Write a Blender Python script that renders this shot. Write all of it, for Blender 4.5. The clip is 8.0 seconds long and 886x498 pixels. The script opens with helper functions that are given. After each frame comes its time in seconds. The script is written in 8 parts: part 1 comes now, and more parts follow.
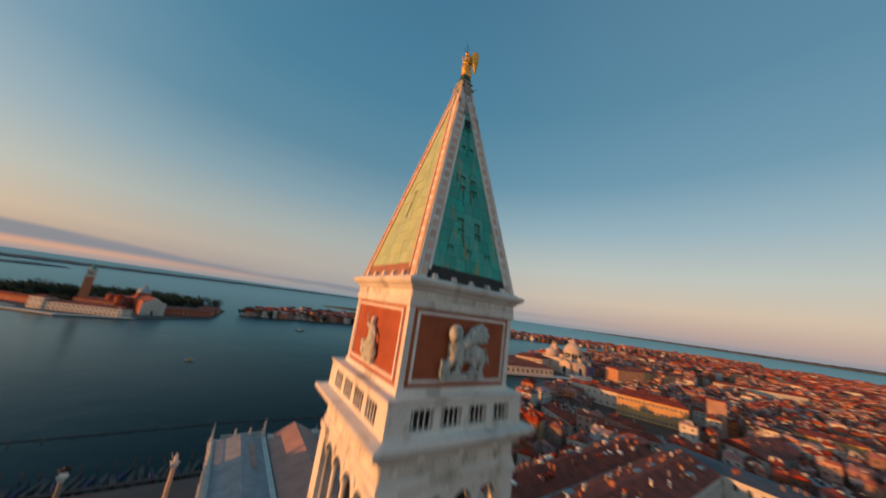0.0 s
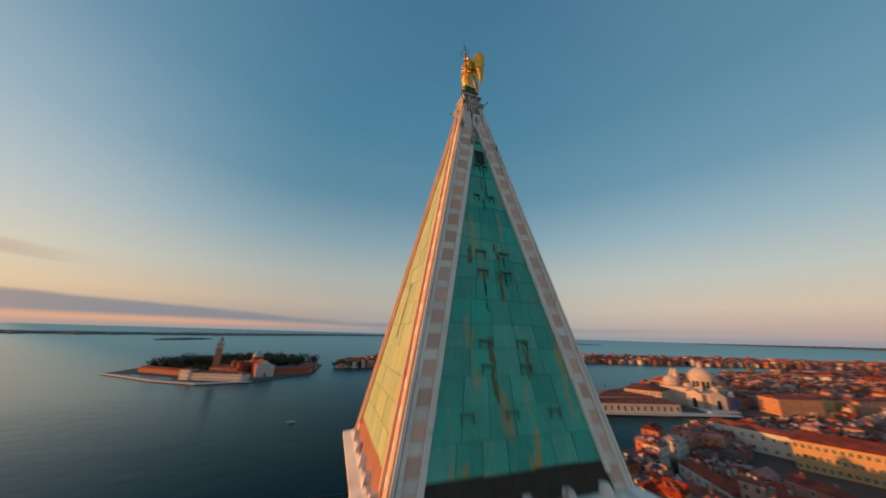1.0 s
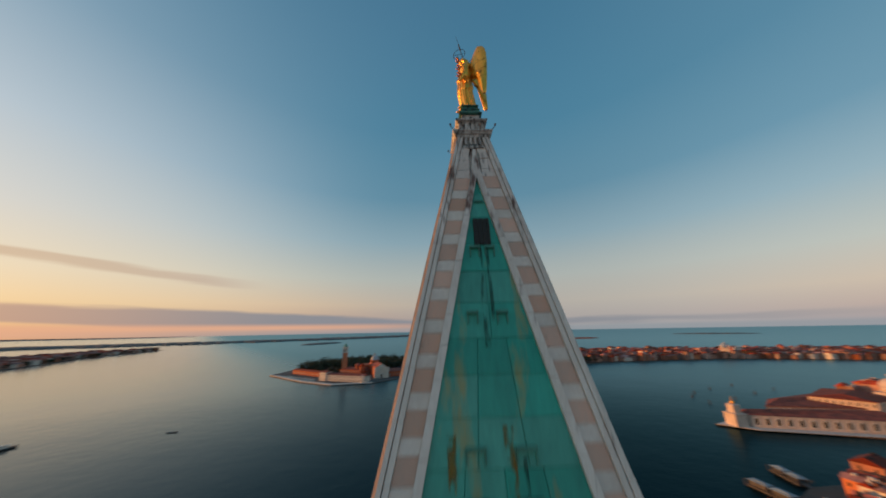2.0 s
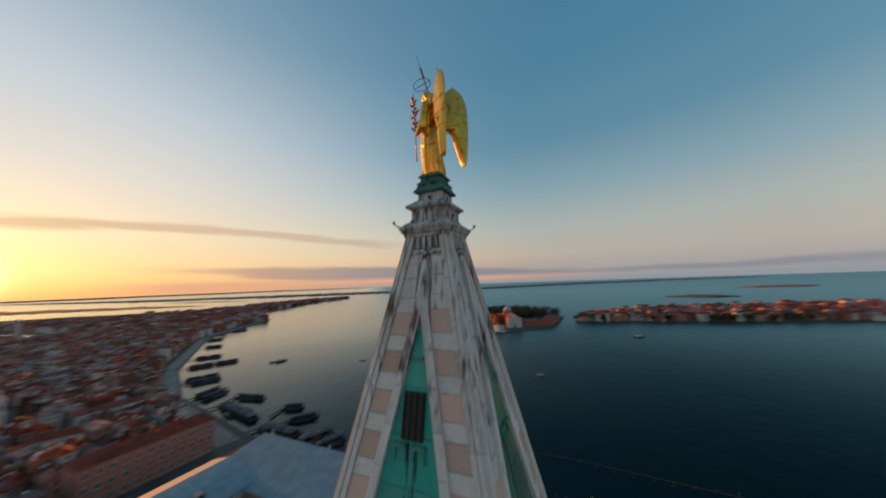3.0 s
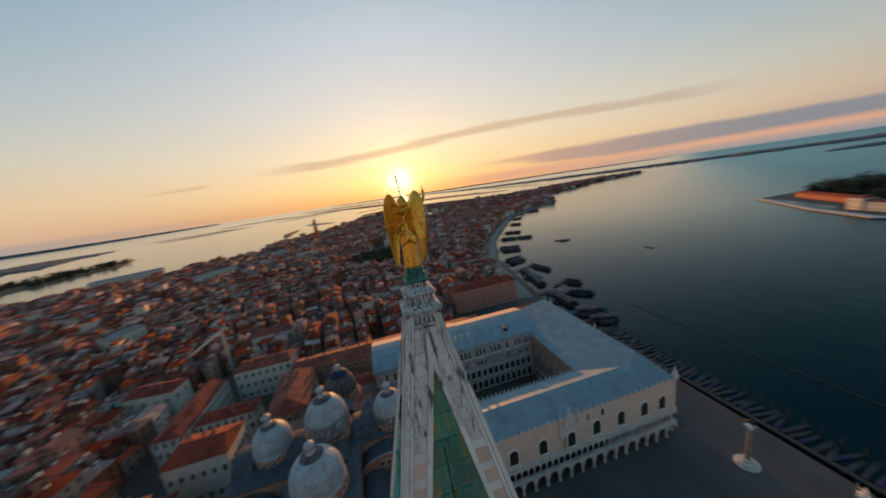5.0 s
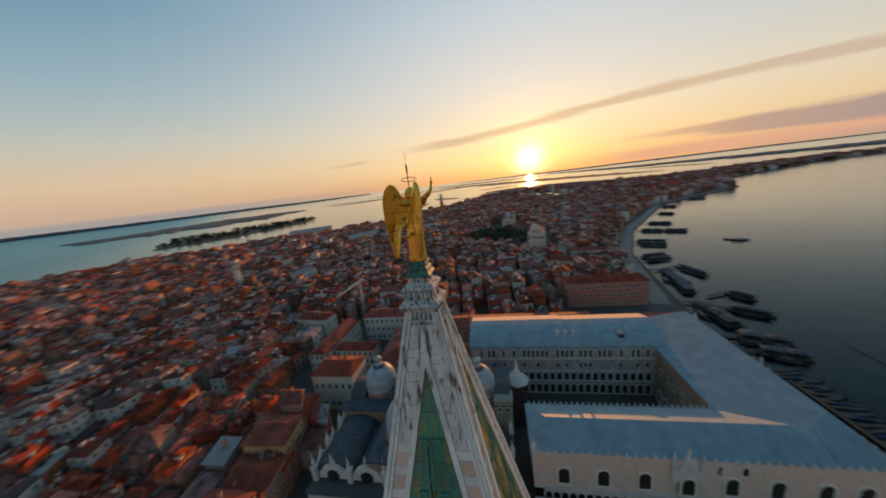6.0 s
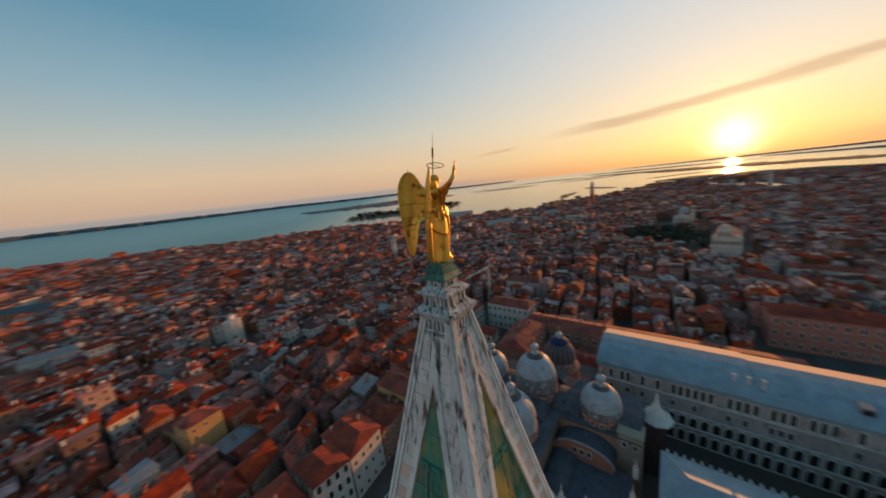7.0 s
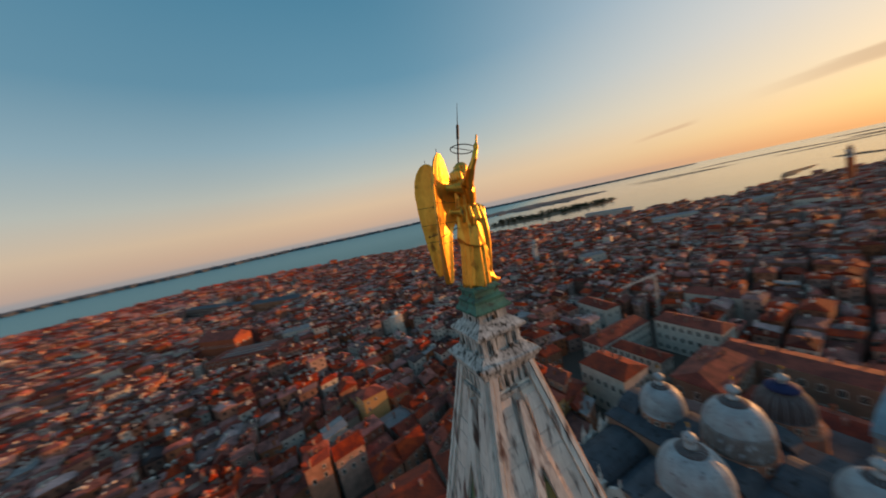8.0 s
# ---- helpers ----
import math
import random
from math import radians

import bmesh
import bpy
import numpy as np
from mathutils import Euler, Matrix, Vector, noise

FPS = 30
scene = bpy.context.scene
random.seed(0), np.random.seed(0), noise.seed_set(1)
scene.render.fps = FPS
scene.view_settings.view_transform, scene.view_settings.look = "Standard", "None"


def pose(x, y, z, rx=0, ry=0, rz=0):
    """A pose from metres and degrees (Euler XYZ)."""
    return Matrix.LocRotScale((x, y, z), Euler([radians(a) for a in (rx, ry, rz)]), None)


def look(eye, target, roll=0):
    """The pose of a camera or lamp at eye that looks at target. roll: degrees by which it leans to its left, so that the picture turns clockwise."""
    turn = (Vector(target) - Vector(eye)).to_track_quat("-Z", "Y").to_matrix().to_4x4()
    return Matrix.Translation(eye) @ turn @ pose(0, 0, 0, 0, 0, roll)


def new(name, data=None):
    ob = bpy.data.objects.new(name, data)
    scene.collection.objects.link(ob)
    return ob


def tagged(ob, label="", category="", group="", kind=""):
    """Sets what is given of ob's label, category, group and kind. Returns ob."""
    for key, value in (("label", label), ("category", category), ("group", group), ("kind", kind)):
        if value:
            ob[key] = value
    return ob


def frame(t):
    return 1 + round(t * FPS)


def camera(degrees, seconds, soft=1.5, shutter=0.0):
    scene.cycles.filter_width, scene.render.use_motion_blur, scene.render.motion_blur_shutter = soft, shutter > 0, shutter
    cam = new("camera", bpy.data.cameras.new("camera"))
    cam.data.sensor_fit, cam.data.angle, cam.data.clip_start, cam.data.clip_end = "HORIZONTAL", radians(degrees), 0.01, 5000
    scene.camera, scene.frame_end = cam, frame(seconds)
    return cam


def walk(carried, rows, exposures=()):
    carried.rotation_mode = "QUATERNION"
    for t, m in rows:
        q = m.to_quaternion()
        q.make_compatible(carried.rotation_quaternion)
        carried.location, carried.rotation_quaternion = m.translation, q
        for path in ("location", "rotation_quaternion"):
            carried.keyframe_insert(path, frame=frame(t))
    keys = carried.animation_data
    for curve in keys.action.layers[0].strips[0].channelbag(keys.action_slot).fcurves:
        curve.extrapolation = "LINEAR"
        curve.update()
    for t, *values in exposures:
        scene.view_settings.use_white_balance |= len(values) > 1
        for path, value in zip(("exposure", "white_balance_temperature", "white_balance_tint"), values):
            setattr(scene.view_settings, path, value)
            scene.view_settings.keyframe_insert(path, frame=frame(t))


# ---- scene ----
cam = camera(113.7, 8.0, soft=1.8, shutter=0.6)
PATH = [
    (0, (15.32, 23.17, 69.27), (4.356, 6.946, 73.323), 8.24),
    (0.25, (12.42, 20.14, 71.78), (2.569, 3.416, 76.611), 6.52),
    (0.5, (10.26, 18.14, 73.85), (1.527, 0.946, 79.156), 4.80),
    (0.75, (8.68, 16.88, 75.58), (1.063, -0.754, 81.138), 3.16),
    (1, (7.34, 15.85, 77.24), (0.859, -2.208, 82.904), 1.74),
    (1.25, (5.95, 14.68, 78.99), (0.694, -3.743, 84.720), 0.66),
    (1.5, (4.52, 13.57, 80.80), (0.638, -5.185, 86.563), -0.11),
    (1.75, (3.11, 12.68, 82.61), (0.814, -6.361, 88.289), -0.65),
    (2, (1.72, 11.80, 84.42), (1.182, -7.446, 89.835), -1.03),
    (2.25, (0.31, 10.85, 86.23), (1.696, -8.480, 91.170), -1.26),
    (2.5, (-1.14, 9.93, 88.01), (2.344, -9.299, 92.261), -1.40),
    (2.75, (-2.59, 9.16, 89.70), (3.123, -9.702, 93.079), -1.56),
    (3, (-3.96, 8.54, 91.24), (4.010, -9.649, 93.598), -1.99),
    (3.25, (-5.19, 7.91, 92.58), (4.919, -9.304, 93.830), -2.94),
    (3.5, (-6.45, 7.27, 93.78), (5.648, -8.662, 93.901), -4.20),
    (3.75, (-7.84, 6.67, 94.89), (6.070, -7.669, 93.939), -5.40),
    (4, (-9.17, 5.97, 95.82), (6.323, -6.536, 93.948), -6.42),
    (4.25, (-10.22, 5.04, 96.54), (6.556, -5.519, 93.915), -7.30),
    (4.5, (-11.13, 3.92, 97.12), (6.664, -4.617, 93.904), -8.01),
    (4.75, (-12.00, 2.70, 97.66), (6.565, -3.741, 93.946), -8.41),
    (5, (-12.67, 1.36, 98.07), (6.434, -2.919, 93.958), -8.45),
    (5.25, (-12.97, -0.04, 98.30), (6.427, -2.162, 93.894), -8.18),
    (5.5, (-12.87, -1.37, 98.32), (6.605, -1.422, 93.769), -7.74),
    (5.75, (-12.43, -2.52, 98.18), (6.948, -0.617, 93.628), -7.32),
    (6, (-11.78, -3.53, 97.98), (7.329, 0.342, 93.519), -7.01),
    (6.25, (-11.02, -4.52, 97.84), (7.543, 1.488, 93.453), -6.82),
    (6.5, (-10.17, -5.44, 97.77), (7.534, 2.774, 93.403), -6.62),
    (6.75, (-9.18, -6.18, 97.67), (7.395, 4.139, 93.343), -6.43),
    (7, (-8.07, -6.69, 97.51), (7.160, 5.571, 93.301), -6.50),
    (7.25, (-6.92, -6.97, 97.30), (6.772, 7.064, 93.338), -7.14),
    (7.5, (-5.77, -7.04, 97.08), (6.181, 8.603, 93.520), -8.38),
    (7.75, (-4.66, -6.87, 96.89), (5.378, 10.165, 93.894), -10.14),
    (8, (-3.60, -6.47, 96.75), (4.376, 11.725, 94.482), -12.35),
]
walk(cam, [(t, look(eye, target, roll)) for t, eye, target, roll in PATH])

# ---- light ----
SUN_AZ, SUN_EL, DISC_EL = radians(-6.4), radians(3.3), radians(2.3)      # the lamp is set above the visible disc so more walls catch sun
SUN_DIR = Vector((math.cos(SUN_AZ) * math.cos(SUN_EL), math.sin(SUN_AZ) * math.cos(SUN_EL), math.sin(SUN_EL)))


def lin(r, g, b):
    """Linear colour from 0 to 255 values."""
    return tuple(((c / 255 + 0.055) / 1.055) ** 2.4 if c > 10 else c / 3295 for c in (r, g, b)) + (1.0,)


def make_world():
    world = bpy.data.worlds.new("sunrise_sky")
    world.use_nodes = True
    scene.world = world
    nt = world.node_tree
    nt.nodes.clear()
    N, L = nt.nodes.new, nt.links.new

    def math_node(op, a, b=None, clamp=False):
        n = N("ShaderNodeMath")
        n.operation, n.use_clamp = op, clamp
        for k, v in enumerate((a, b)):
            if v is None:
                continue
            if isinstance(v, (int, float)):
                n.inputs[k].default_value = v
            else:
                L(v, n.inputs[k])
        return n.outputs[0]

    def smooth(v, lo, hi, a=0.0, b=1.0):
        n = N("ShaderNodeMapRange")
        n.interpolation_type = "SMOOTHSTEP"
        L(v, n.inputs[0])
        for k, x in zip((1, 2, 3, 4), (lo, hi, a, b)):
            n.inputs[k].default_value = x
        return n.outputs[0]

    def ramp(v, stops):
        n = N("ShaderNodeValToRGB")
        L(v, n.inputs[0])
        e = n.color_ramp.elements
        while len(e) < len(stops):
            e.new(0.5)
        for k, (p, c) in enumerate(stops):
            e[k].position, e[k].color = p, lin(*c)
        return n.outputs[0]

    def mix(f, a, b, kind="MIX"):
        n = N("ShaderNodeMixRGB")
        n.blend_type = kind
        for k, v in enumerate((f, a, b)):
            if isinstance(v, (int, float)):
                n.inputs[k].default_value = v
            elif isinstance(v, tuple):
                n.inputs[k].default_value = v
            else:
                L(v, n.inputs[k])
        return n.outputs[0]

    tc = N("ShaderNodeTexCoord")
    sep = N("ShaderNodeSeparateXYZ")
    L(tc.outputs["Generated"], sep.inputs[0])
    x, y, z = sep.outputs
    el = math_node("MULTIPLY", math_node("ARCSINE", z), 180 / math.pi)            # degrees
    az = math_node("MULTIPLY", math_node("ARCTAN2", y, x), 180 / math.pi)
    az = math_node("SUBTRACT", az, math.degrees(SUN_AZ))                           # from the sun, south is negative
    aa = math_node("ABSOLUTE", az)
    e01 = math_node("DIVIDE", el, 60.0, True)
    toward = ramp(e01, [(0.0, (243, 178, 116)), (0.05, (249, 210, 150)), (0.13, (243, 220, 185)), (0.25, (223, 216, 206)),
                        (0.42, (197, 206, 213)), (0.65, (150, 173, 190)), (1.0, (104, 140, 165))])
    away = ramp(e01, [(0.0, (160, 146, 150)), (0.035, (188, 162, 150)), (0.08, (207, 185, 162)), (0.16, (186, 190, 182)),
                      (0.28, (144, 172, 184)), (0.42, (99, 145, 168)), (0.62, (75, 128, 155)), (1.0, (62, 111, 141))])
    spread = math_node("MULTIPLY", math_node("SUBTRACT", 58.0, aa), smooth(el, 14.0, 78.0))
    near = smooth(math_node("ADD", aa, spread), 4.0, 76.0, 1.0, 0.0)
    grey = math_node("MULTIPLY", smooth(math_node("MULTIPLY", az, -1.0), 55.0, 100.0), math_node("MULTIPLY", smooth(math_node("MULTIPLY", az, -1.0), 165.0, 115.0), smooth(el, 16.0, 3.0)))
    away = mix(math_node("MULTIPLY", grey, 0.5), away, lin(176, 184, 186))
    sky = mix(near, away, toward)
    southward = math_node("MULTIPLY", az, -1.0)
    flank = math_node("MULTIPLY", smooth(southward, 40.0, 85.0), smooth(southward, 145.0, 105.0))
    flank = math_node("ADD", flank, math_node("MULTIPLY", math_node("MULTIPLY", smooth(az, 85.0, 112.0), smooth(az, 160.0, 125.0)), 0.6))
    flank = math_node("MULTIPLY", flank, smooth(el, 42.0, 20.0))
    sky = mix(math_node("MULTIPLY", flank, 0.19), sky, (0.05, 0.10, 0.14, 1.0))
    sky = mix(smooth(aa, 105.0, 170.0, 0.0, 0.05), sky, (0.75, 0.80, 0.85, 1.0))
    dawn = math_node("MULTIPLY", math_node("MULTIPLY", smooth(az, 20.0, 60.0), smooth(az, 170.0, 90.0)), smooth(el, 13.0, 1.5))
    sky = mix(math_node("MULTIPLY", dawn, 0.36), sky, lin(238, 198, 150))
    nish = N("ShaderNodeTexSky")
    nish.sky_type, nish.sun_disc = "NISHITA", False
    nish.sun_elevation, nish.sun_rotation = SUN_EL, math.pi / 2 - SUN_AZ
    nish.altitude, nish.dust_density = 80, 2.0
    sky = mix(0.012, sky, nish.outputs[0])
    # clouds: a low mauve bank to the south and a thin streak above it
    comb = N("ShaderNodeCombineXYZ")
    L(math_node("MULTIPLY", az, 0.05), comb.inputs[0])
    L(math_node("MULTIPLY", el, 0.55), comb.inputs[1])
    noi = N("ShaderNodeTexNoise")
    noi.inputs["Scale"].default_value, noi.inputs["Detail"].default_value = 1.6, 6.0
    L(comb.outputs[0], noi.inputs["Vector"])
    wob = math_node("MULTIPLY", math_node("SUBTRACT", noi.outputs[0], 0.5), 1.5)
    ele = math_node("ADD", el, wob)
    south = math_node("MULTIPLY", az, -1.0)
    top = math_node("SUBTRACT", 3.75, math_node("MULTIPLY", smooth(south, 42.0, 92.0), 1.9))
    low = math_node("SUBTRACT", 3.0, math_node("MULTIPLY", smooth(south, 10.0, 44.0), 2.2))
    bank = math_node("MULTIPLY", smooth(math_node("SUBTRACT", top, ele), -0.25, 0.55), smooth(math_node("SUBTRACT", ele, low), -0.3, 0.5))
    bank = math_node("MULTIPLY", bank, math_node("MULTIPLY", smooth(south, 8.0, 30.0), smooth(south, 160.0, 100.0)))
    warm = mix(smooth(south, 10.0, 60.0), lin(214, 166, 136), lin(134, 138, 146))
    sky = mix(math_node("MULTIPLY", bank, 0.9), sky, warm)
    glow_line = math_node("MULTIPLY", smooth(el, 1.7, 0.9), smooth(el, -0.4, 0.3))
    glow_line = math_node("MULTIPLY", glow_line, math_node("MULTIPLY", smooth(south, 6.0, 20.0), smooth(south, 100.0, 55.0)))
    sky = mix(math_node("MULTIPLY", glow_line, 0.8), sky, lin(230, 172, 138))
    mid = math_node("SUBTRACT", math_node("ADD", 6.4, math_node("MULTIPLY", smooth(south, -27.0, 22.0), 3.05)), math_node("MULTIPLY", smooth(south, 22.0, 56.0), 1.9))
    streak = math_node("SUBTRACT", 1.0, math_node("DIVIDE", math_node("ABSOLUTE", math_node("SUBTRACT", ele, mid)), 0.95), True)
    streak = math_node("MULTIPLY", smooth(streak, 0.0, 0.8), math_node("MULTIPLY", smooth(south, -26.0, -14.0), smooth(south, 55.0, 44.0)))
    sky = mix(math_node("MULTIPLY", streak, 0.70), sky, mix(near, lin(178, 168, 162), lin(214, 178, 140)))
    puff = math_node("ABSOLUTE", math_node("SUBTRACT", ele, math_node("SUBTRACT", 5.1, math_node("MULTIPLY", math_node("ADD", south, 33.0), -0.09))))
    small = smooth(puff, 0.55, 0.1)
    small = math_node("MULTIPLY", small, math_node("MULTIPLY", smooth(south, -38.5, -34.0), smooth(south, -29.0, -31.5)))
    sky = mix(math_node("MULTIPLY", small, 0.55), sky, lin(214, 176, 140))
    haze = math_node("MULTIPLY", smooth(el, 0.9, 0.2), smooth(aa, 22.0, 60.0))
    sky = mix(math_node("MULTIPLY", haze, 0.6), sky, lin(138, 148, 155))
    # the sun's own glow
    dot = N("ShaderNodeVectorMath")
    dot.operation = "DOT_PRODUCT"
    L(tc.outputs["Generated"], dot.inputs[0])
    dot.inputs[1].default_value = (math.cos(SUN_AZ) * math.cos(DISC_EL), math.sin(SUN_AZ) * math.cos(DISC_EL), math.sin(DISC_EL))
    ang = math_node("MULTIPLY", math_node("ARCCOSINE", math_node("MINIMUM", dot.outputs["Value"], 0.999999)), 180 / math.pi)
    halo = math_node("POWER", 2.718, math_node("MULTIPLY", ang, -0.27))
    core = math_node("POWER", 2.718, math_node("MULTIPLY", math_node("MULTIPLY", ang, ang), -0.20))
    above = smooth(el, -0.6, 0.1)
    sky = mix(math_node("MULTIPLY", halo, above), sky, (0.46, 0.31, 0.10, 1.0), "ADD")
    sky = mix(math_node("MULTIPLY", core, above), sky, (1.5, 1.35, 0.85, 1.0), "ADD")
    # below the horizon: the far lagoon's own dusk colour
    sky = mix(smooth(el, -0.3, -1.2), sky, lin(70, 84, 92))
    bg = N("ShaderNodeBackground")
    bg.inputs[1].default_value = 1.0
    L(sky, bg.inputs[0])
    out = N("ShaderNodeOutputWorld")
    L(bg.outputs[0], out.inputs[0])


make_world()
sun_data = bpy.data.lights.new("sun", "SUN")
sun_data.energy, sun_data.angle, sun_data.color = 4.2, radians(0.6), (1.0, 0.39, 0.09)
sun = new("sun", sun_data)
sun.matrix_world = look(SUN_DIR * 400 + Vector((0, 0, 60)), Vector((0, 0, 60)))


# ---- materials ----
def material(name, base, rough=0.8, metal=0.0, second=None, coarse=0.5, fine=6.0, amount=0.5, bump=0.15, vary=0.0, island=False, spec=0.5,
             stretch=(1, 1, 1), third=None, third_cut=(0.6, 0.75)):
    """Two scales of noise between base and second, an optional stain colour, relief, and a variation from piece to piece."""
    m = bpy.data.materials.new(name)
    m.use_nodes = True
    nt = m.node_tree
    N, L = nt.nodes.new, nt.links.new
    b = nt.nodes["Principled BSDF"]
    mp = N("ShaderNodeMapping")
    geo = N("ShaderNodeNewGeometry")
    L(geo.outputs["Position"], mp.inputs[0])
    mp.inputs["Scale"].default_value = stretch

    def noise_of(scale, detail):
        n = N("ShaderNodeTexNoise")
        n.inputs["Scale"].default_value, n.inputs["Detail"].default_value = scale, detail
        L(mp.outputs[0], n.inputs["Vector"])
        return n.outputs[0]

    big, small = noise_of(coarse, 4.0), noise_of(fine, 5.0)
    add = N("ShaderNodeMath")
    add.operation = "MULTIPLY_ADD"
    L(small, add.inputs[0])
    add.inputs[1].default_value = 0.6
    L(big, add.inputs[2])
    rng = N("ShaderNodeMapRange")
    L(add.outputs[0], rng.inputs[0])
    rng.inputs[1].default_value, rng.inputs[2].default_value = 0.55, 1.05
    rng.inputs[4].default_value = amount * 2
    second = second or tuple(c * 0.55 for c in base)
    mx = N("ShaderNodeMixRGB")
    L(rng.outputs[0], mx.inputs[0])
    mx.inputs[1].default_value, mx.inputs[2].default_value = (*base, 1), (*second, 1)
    col = mx.outputs[0]
    if third:
        st = noise_of(coarse * 2.3, 6.0)
        r2 = N("ShaderNodeMapRange")
        L(st, r2.inputs[0])
        r2.inputs[1].default_value, r2.inputs[2].default_value = third_cut
        m2 = N("ShaderNodeMixRGB")
        L(r2.outputs[0], m2.inputs[0])
        L(col, m2.inputs[1])
        m2.inputs[2].default_value = (*third, 1)
        col = m2.outputs[0]
    if vary:
        if island:
            src = geo.outputs["Random Per Island"]
        else:
            oi = N("ShaderNodeObjectInfo")
            src = oi.outputs["Random"]
        hs = N("ShaderNodeHueSaturation")
        r3 = N("ShaderNodeMapRange")
        L(src, r3.inputs[0])
        r3.inputs[3].default_value, r3.inputs[4].default_value = 1 - vary, 1 + vary
        L(r3.outputs[0], hs.inputs["Value"])
        wn = N("ShaderNodeTexWhiteNoise")
        wn.noise_dimensions = "1D"
        L(src, wn.inputs["W"])
        r4 = N("ShaderNodeMapRange")
        L(wn.outputs[0], r4.inputs[0])
        r4.inputs[3].default_value, r4.inputs[4].default_value = 1 - vary * 0.9, 1 + vary * 0.5
        L(r4.outputs[0], hs.inputs["Saturation"])
        L(col, hs.inputs["Color"])
        col = hs.outputs[0]
    L(col, b.inputs["Base Color"])
    b.inputs["Roughness"].default_value, b.inputs["Metallic"].default_value = rough, metal
    b.inputs["Specular IOR Level"].default_value = spec
    if bump:
        bp = N("ShaderNodeBump")
        bp.inputs["Strength"].default_value = bump
        bp.inputs["Distance"].default_value = 0.05
        L(small, bp.inputs["Height"])
        L(bp.outputs[0], b.inputs["Normal"])
    return m


STONE = material("istrian_stone", (0.84, 0.79, 0.72), 0.75, second=(0.64, 0.585, 0.525), coarse=0.35, fine=5, amount=0.45, third=(0.40, 0.34, 0.28), third_cut=(0.54, 0.76), stretch=(1, 1, 0.5))
FRIEZE = material("cut_frieze_stone", (0.82, 0.76, 0.68), 0.8, second=(0.60, 0.54, 0.47), coarse=0.5, fine=6, amount=0.5, vary=0.14, stretch=(1, 1, 0.4), third=(0.36, 0.30, 0.24), third_cut=(0.55, 0.74))
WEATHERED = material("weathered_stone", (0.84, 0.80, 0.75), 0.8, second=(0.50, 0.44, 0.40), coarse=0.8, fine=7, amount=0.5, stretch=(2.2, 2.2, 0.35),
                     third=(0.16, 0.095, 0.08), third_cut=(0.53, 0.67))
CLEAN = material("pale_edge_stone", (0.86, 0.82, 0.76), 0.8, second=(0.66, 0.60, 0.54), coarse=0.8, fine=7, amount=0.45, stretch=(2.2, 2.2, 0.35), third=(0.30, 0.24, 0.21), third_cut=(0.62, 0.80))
PINK = material("pink_brick_block", (0.76, 0.47, 0.355), 0.85, second=(0.66, 0.47, 0.38), coarse=0.9, fine=8, amount=0.5, vary=0.12, stretch=(1, 1, 0.6),
                third=(0.34, 0.24, 0.20), third_cut=(0.66, 0.82))
PALE = material("pale_stone_block", (0.84, 0.78, 0.71), 0.8, second=(0.66, 0.59, 0.53), coarse=0.9, fine=8, amount=0.5, vary=0.10)
CAP_STONE = material("stained_cap_stone", (0.74, 0.72, 0.68), 0.8, second=(0.27, 0.26, 0.25), coarse=1.6, fine=9, amount=0.55, stretch=(2.4, 2.4, 0.5), third=(0.035, 0.04, 0.038), third_cut=(0.50, 0.66))
FADED = material("faded_block", (0.80, 0.72, 0.66), 0.85, second=(0.58, 0.50, 0.45), coarse=1.2, fine=8, amount=0.5, vary=0.08, stretch=(2.4, 2.4, 0.3), third=(0.15, 0.11, 0.10), third_cut=(0.54, 0.70))
BASE_GREEN = material("stained_green_copper", (0.055, 0.24, 0.18), 0.6, second=(0.03, 0.11, 0.085), coarse=2.5, fine=12, amount=0.6, third=(0.012, 0.025, 0.022), third_cut=(0.54, 0.66))
LILY = material("reddish_gilding", (0.62, 0.22, 0.07), 0.4, 0.7, second=(0.25, 0.08, 0.03), coarse=6, fine=20, amount=0.5)
BRICK = material("red_brick", (0.45, 0.11, 0.042), 0.85, second=(0.30, 0.070, 0.03), coarse=0.5, fine=9, amount=0.5)
SHAFT = material("shaft_brick", (0.40, 0.16, 0.09), 0.85, second=(0.30, 0.12, 0.07), coarse=0.4, fine=9)


def copper(name, ochre):
    return material(name, (0.045, 0.47, 0.37), 0.55, second=(0.03, 0.31, 0.25), coarse=0.45, fine=4.0, amount=0.5, bump=0.2, vary=0.13,
                    stretch=(1.6, 1.6, 0.30), third=(0.42, 0.30, 0.075), third_cut=ochre)


COPPER_N = copper("green_copper", (0.57, 0.76))
COPPER_W = material("streaked_copper", (0.095, 0.275, 0.185), 0.55, second=(0.05, 0.165, 0.105), coarse=0.5, fine=4.0, amount=0.6, bump=0.25, vary=0.2, stretch=(1.8, 1.8, 0.28), third=(0.30, 0.21, 0.06), third_cut=(0.52, 0.72))
COPPER_S = material("ochre_copper", (0.10, 0.22, 0.12), 0.55, second=(0.05, 0.12, 0.06), coarse=0.5, fine=4.0, amount=0.6, bump=0.25, vary=0.16, stretch=(1.8, 1.8, 0.28), third=(0.45, 0.29, 0.07), third_cut=(0.42, 0.64))
# east copper carries the yellow of the low sun in its colour
COPPER_E = material("sunlit_copper", (0.50, 0.56, 0.24), 0.55, second=(0.38, 0.51, 0.28), coarse=0.45, fine=4.0, amount=0.5, bump=0.2, vary=0.08, stretch=(1.6, 1.6, 0.3))
VERDIGRIS = material("verdigris", (0.07, 0.30, 0.23), 0.6, second=(0.05, 0.17, 0.13), coarse=1.5, fine=9, amount=0.5)
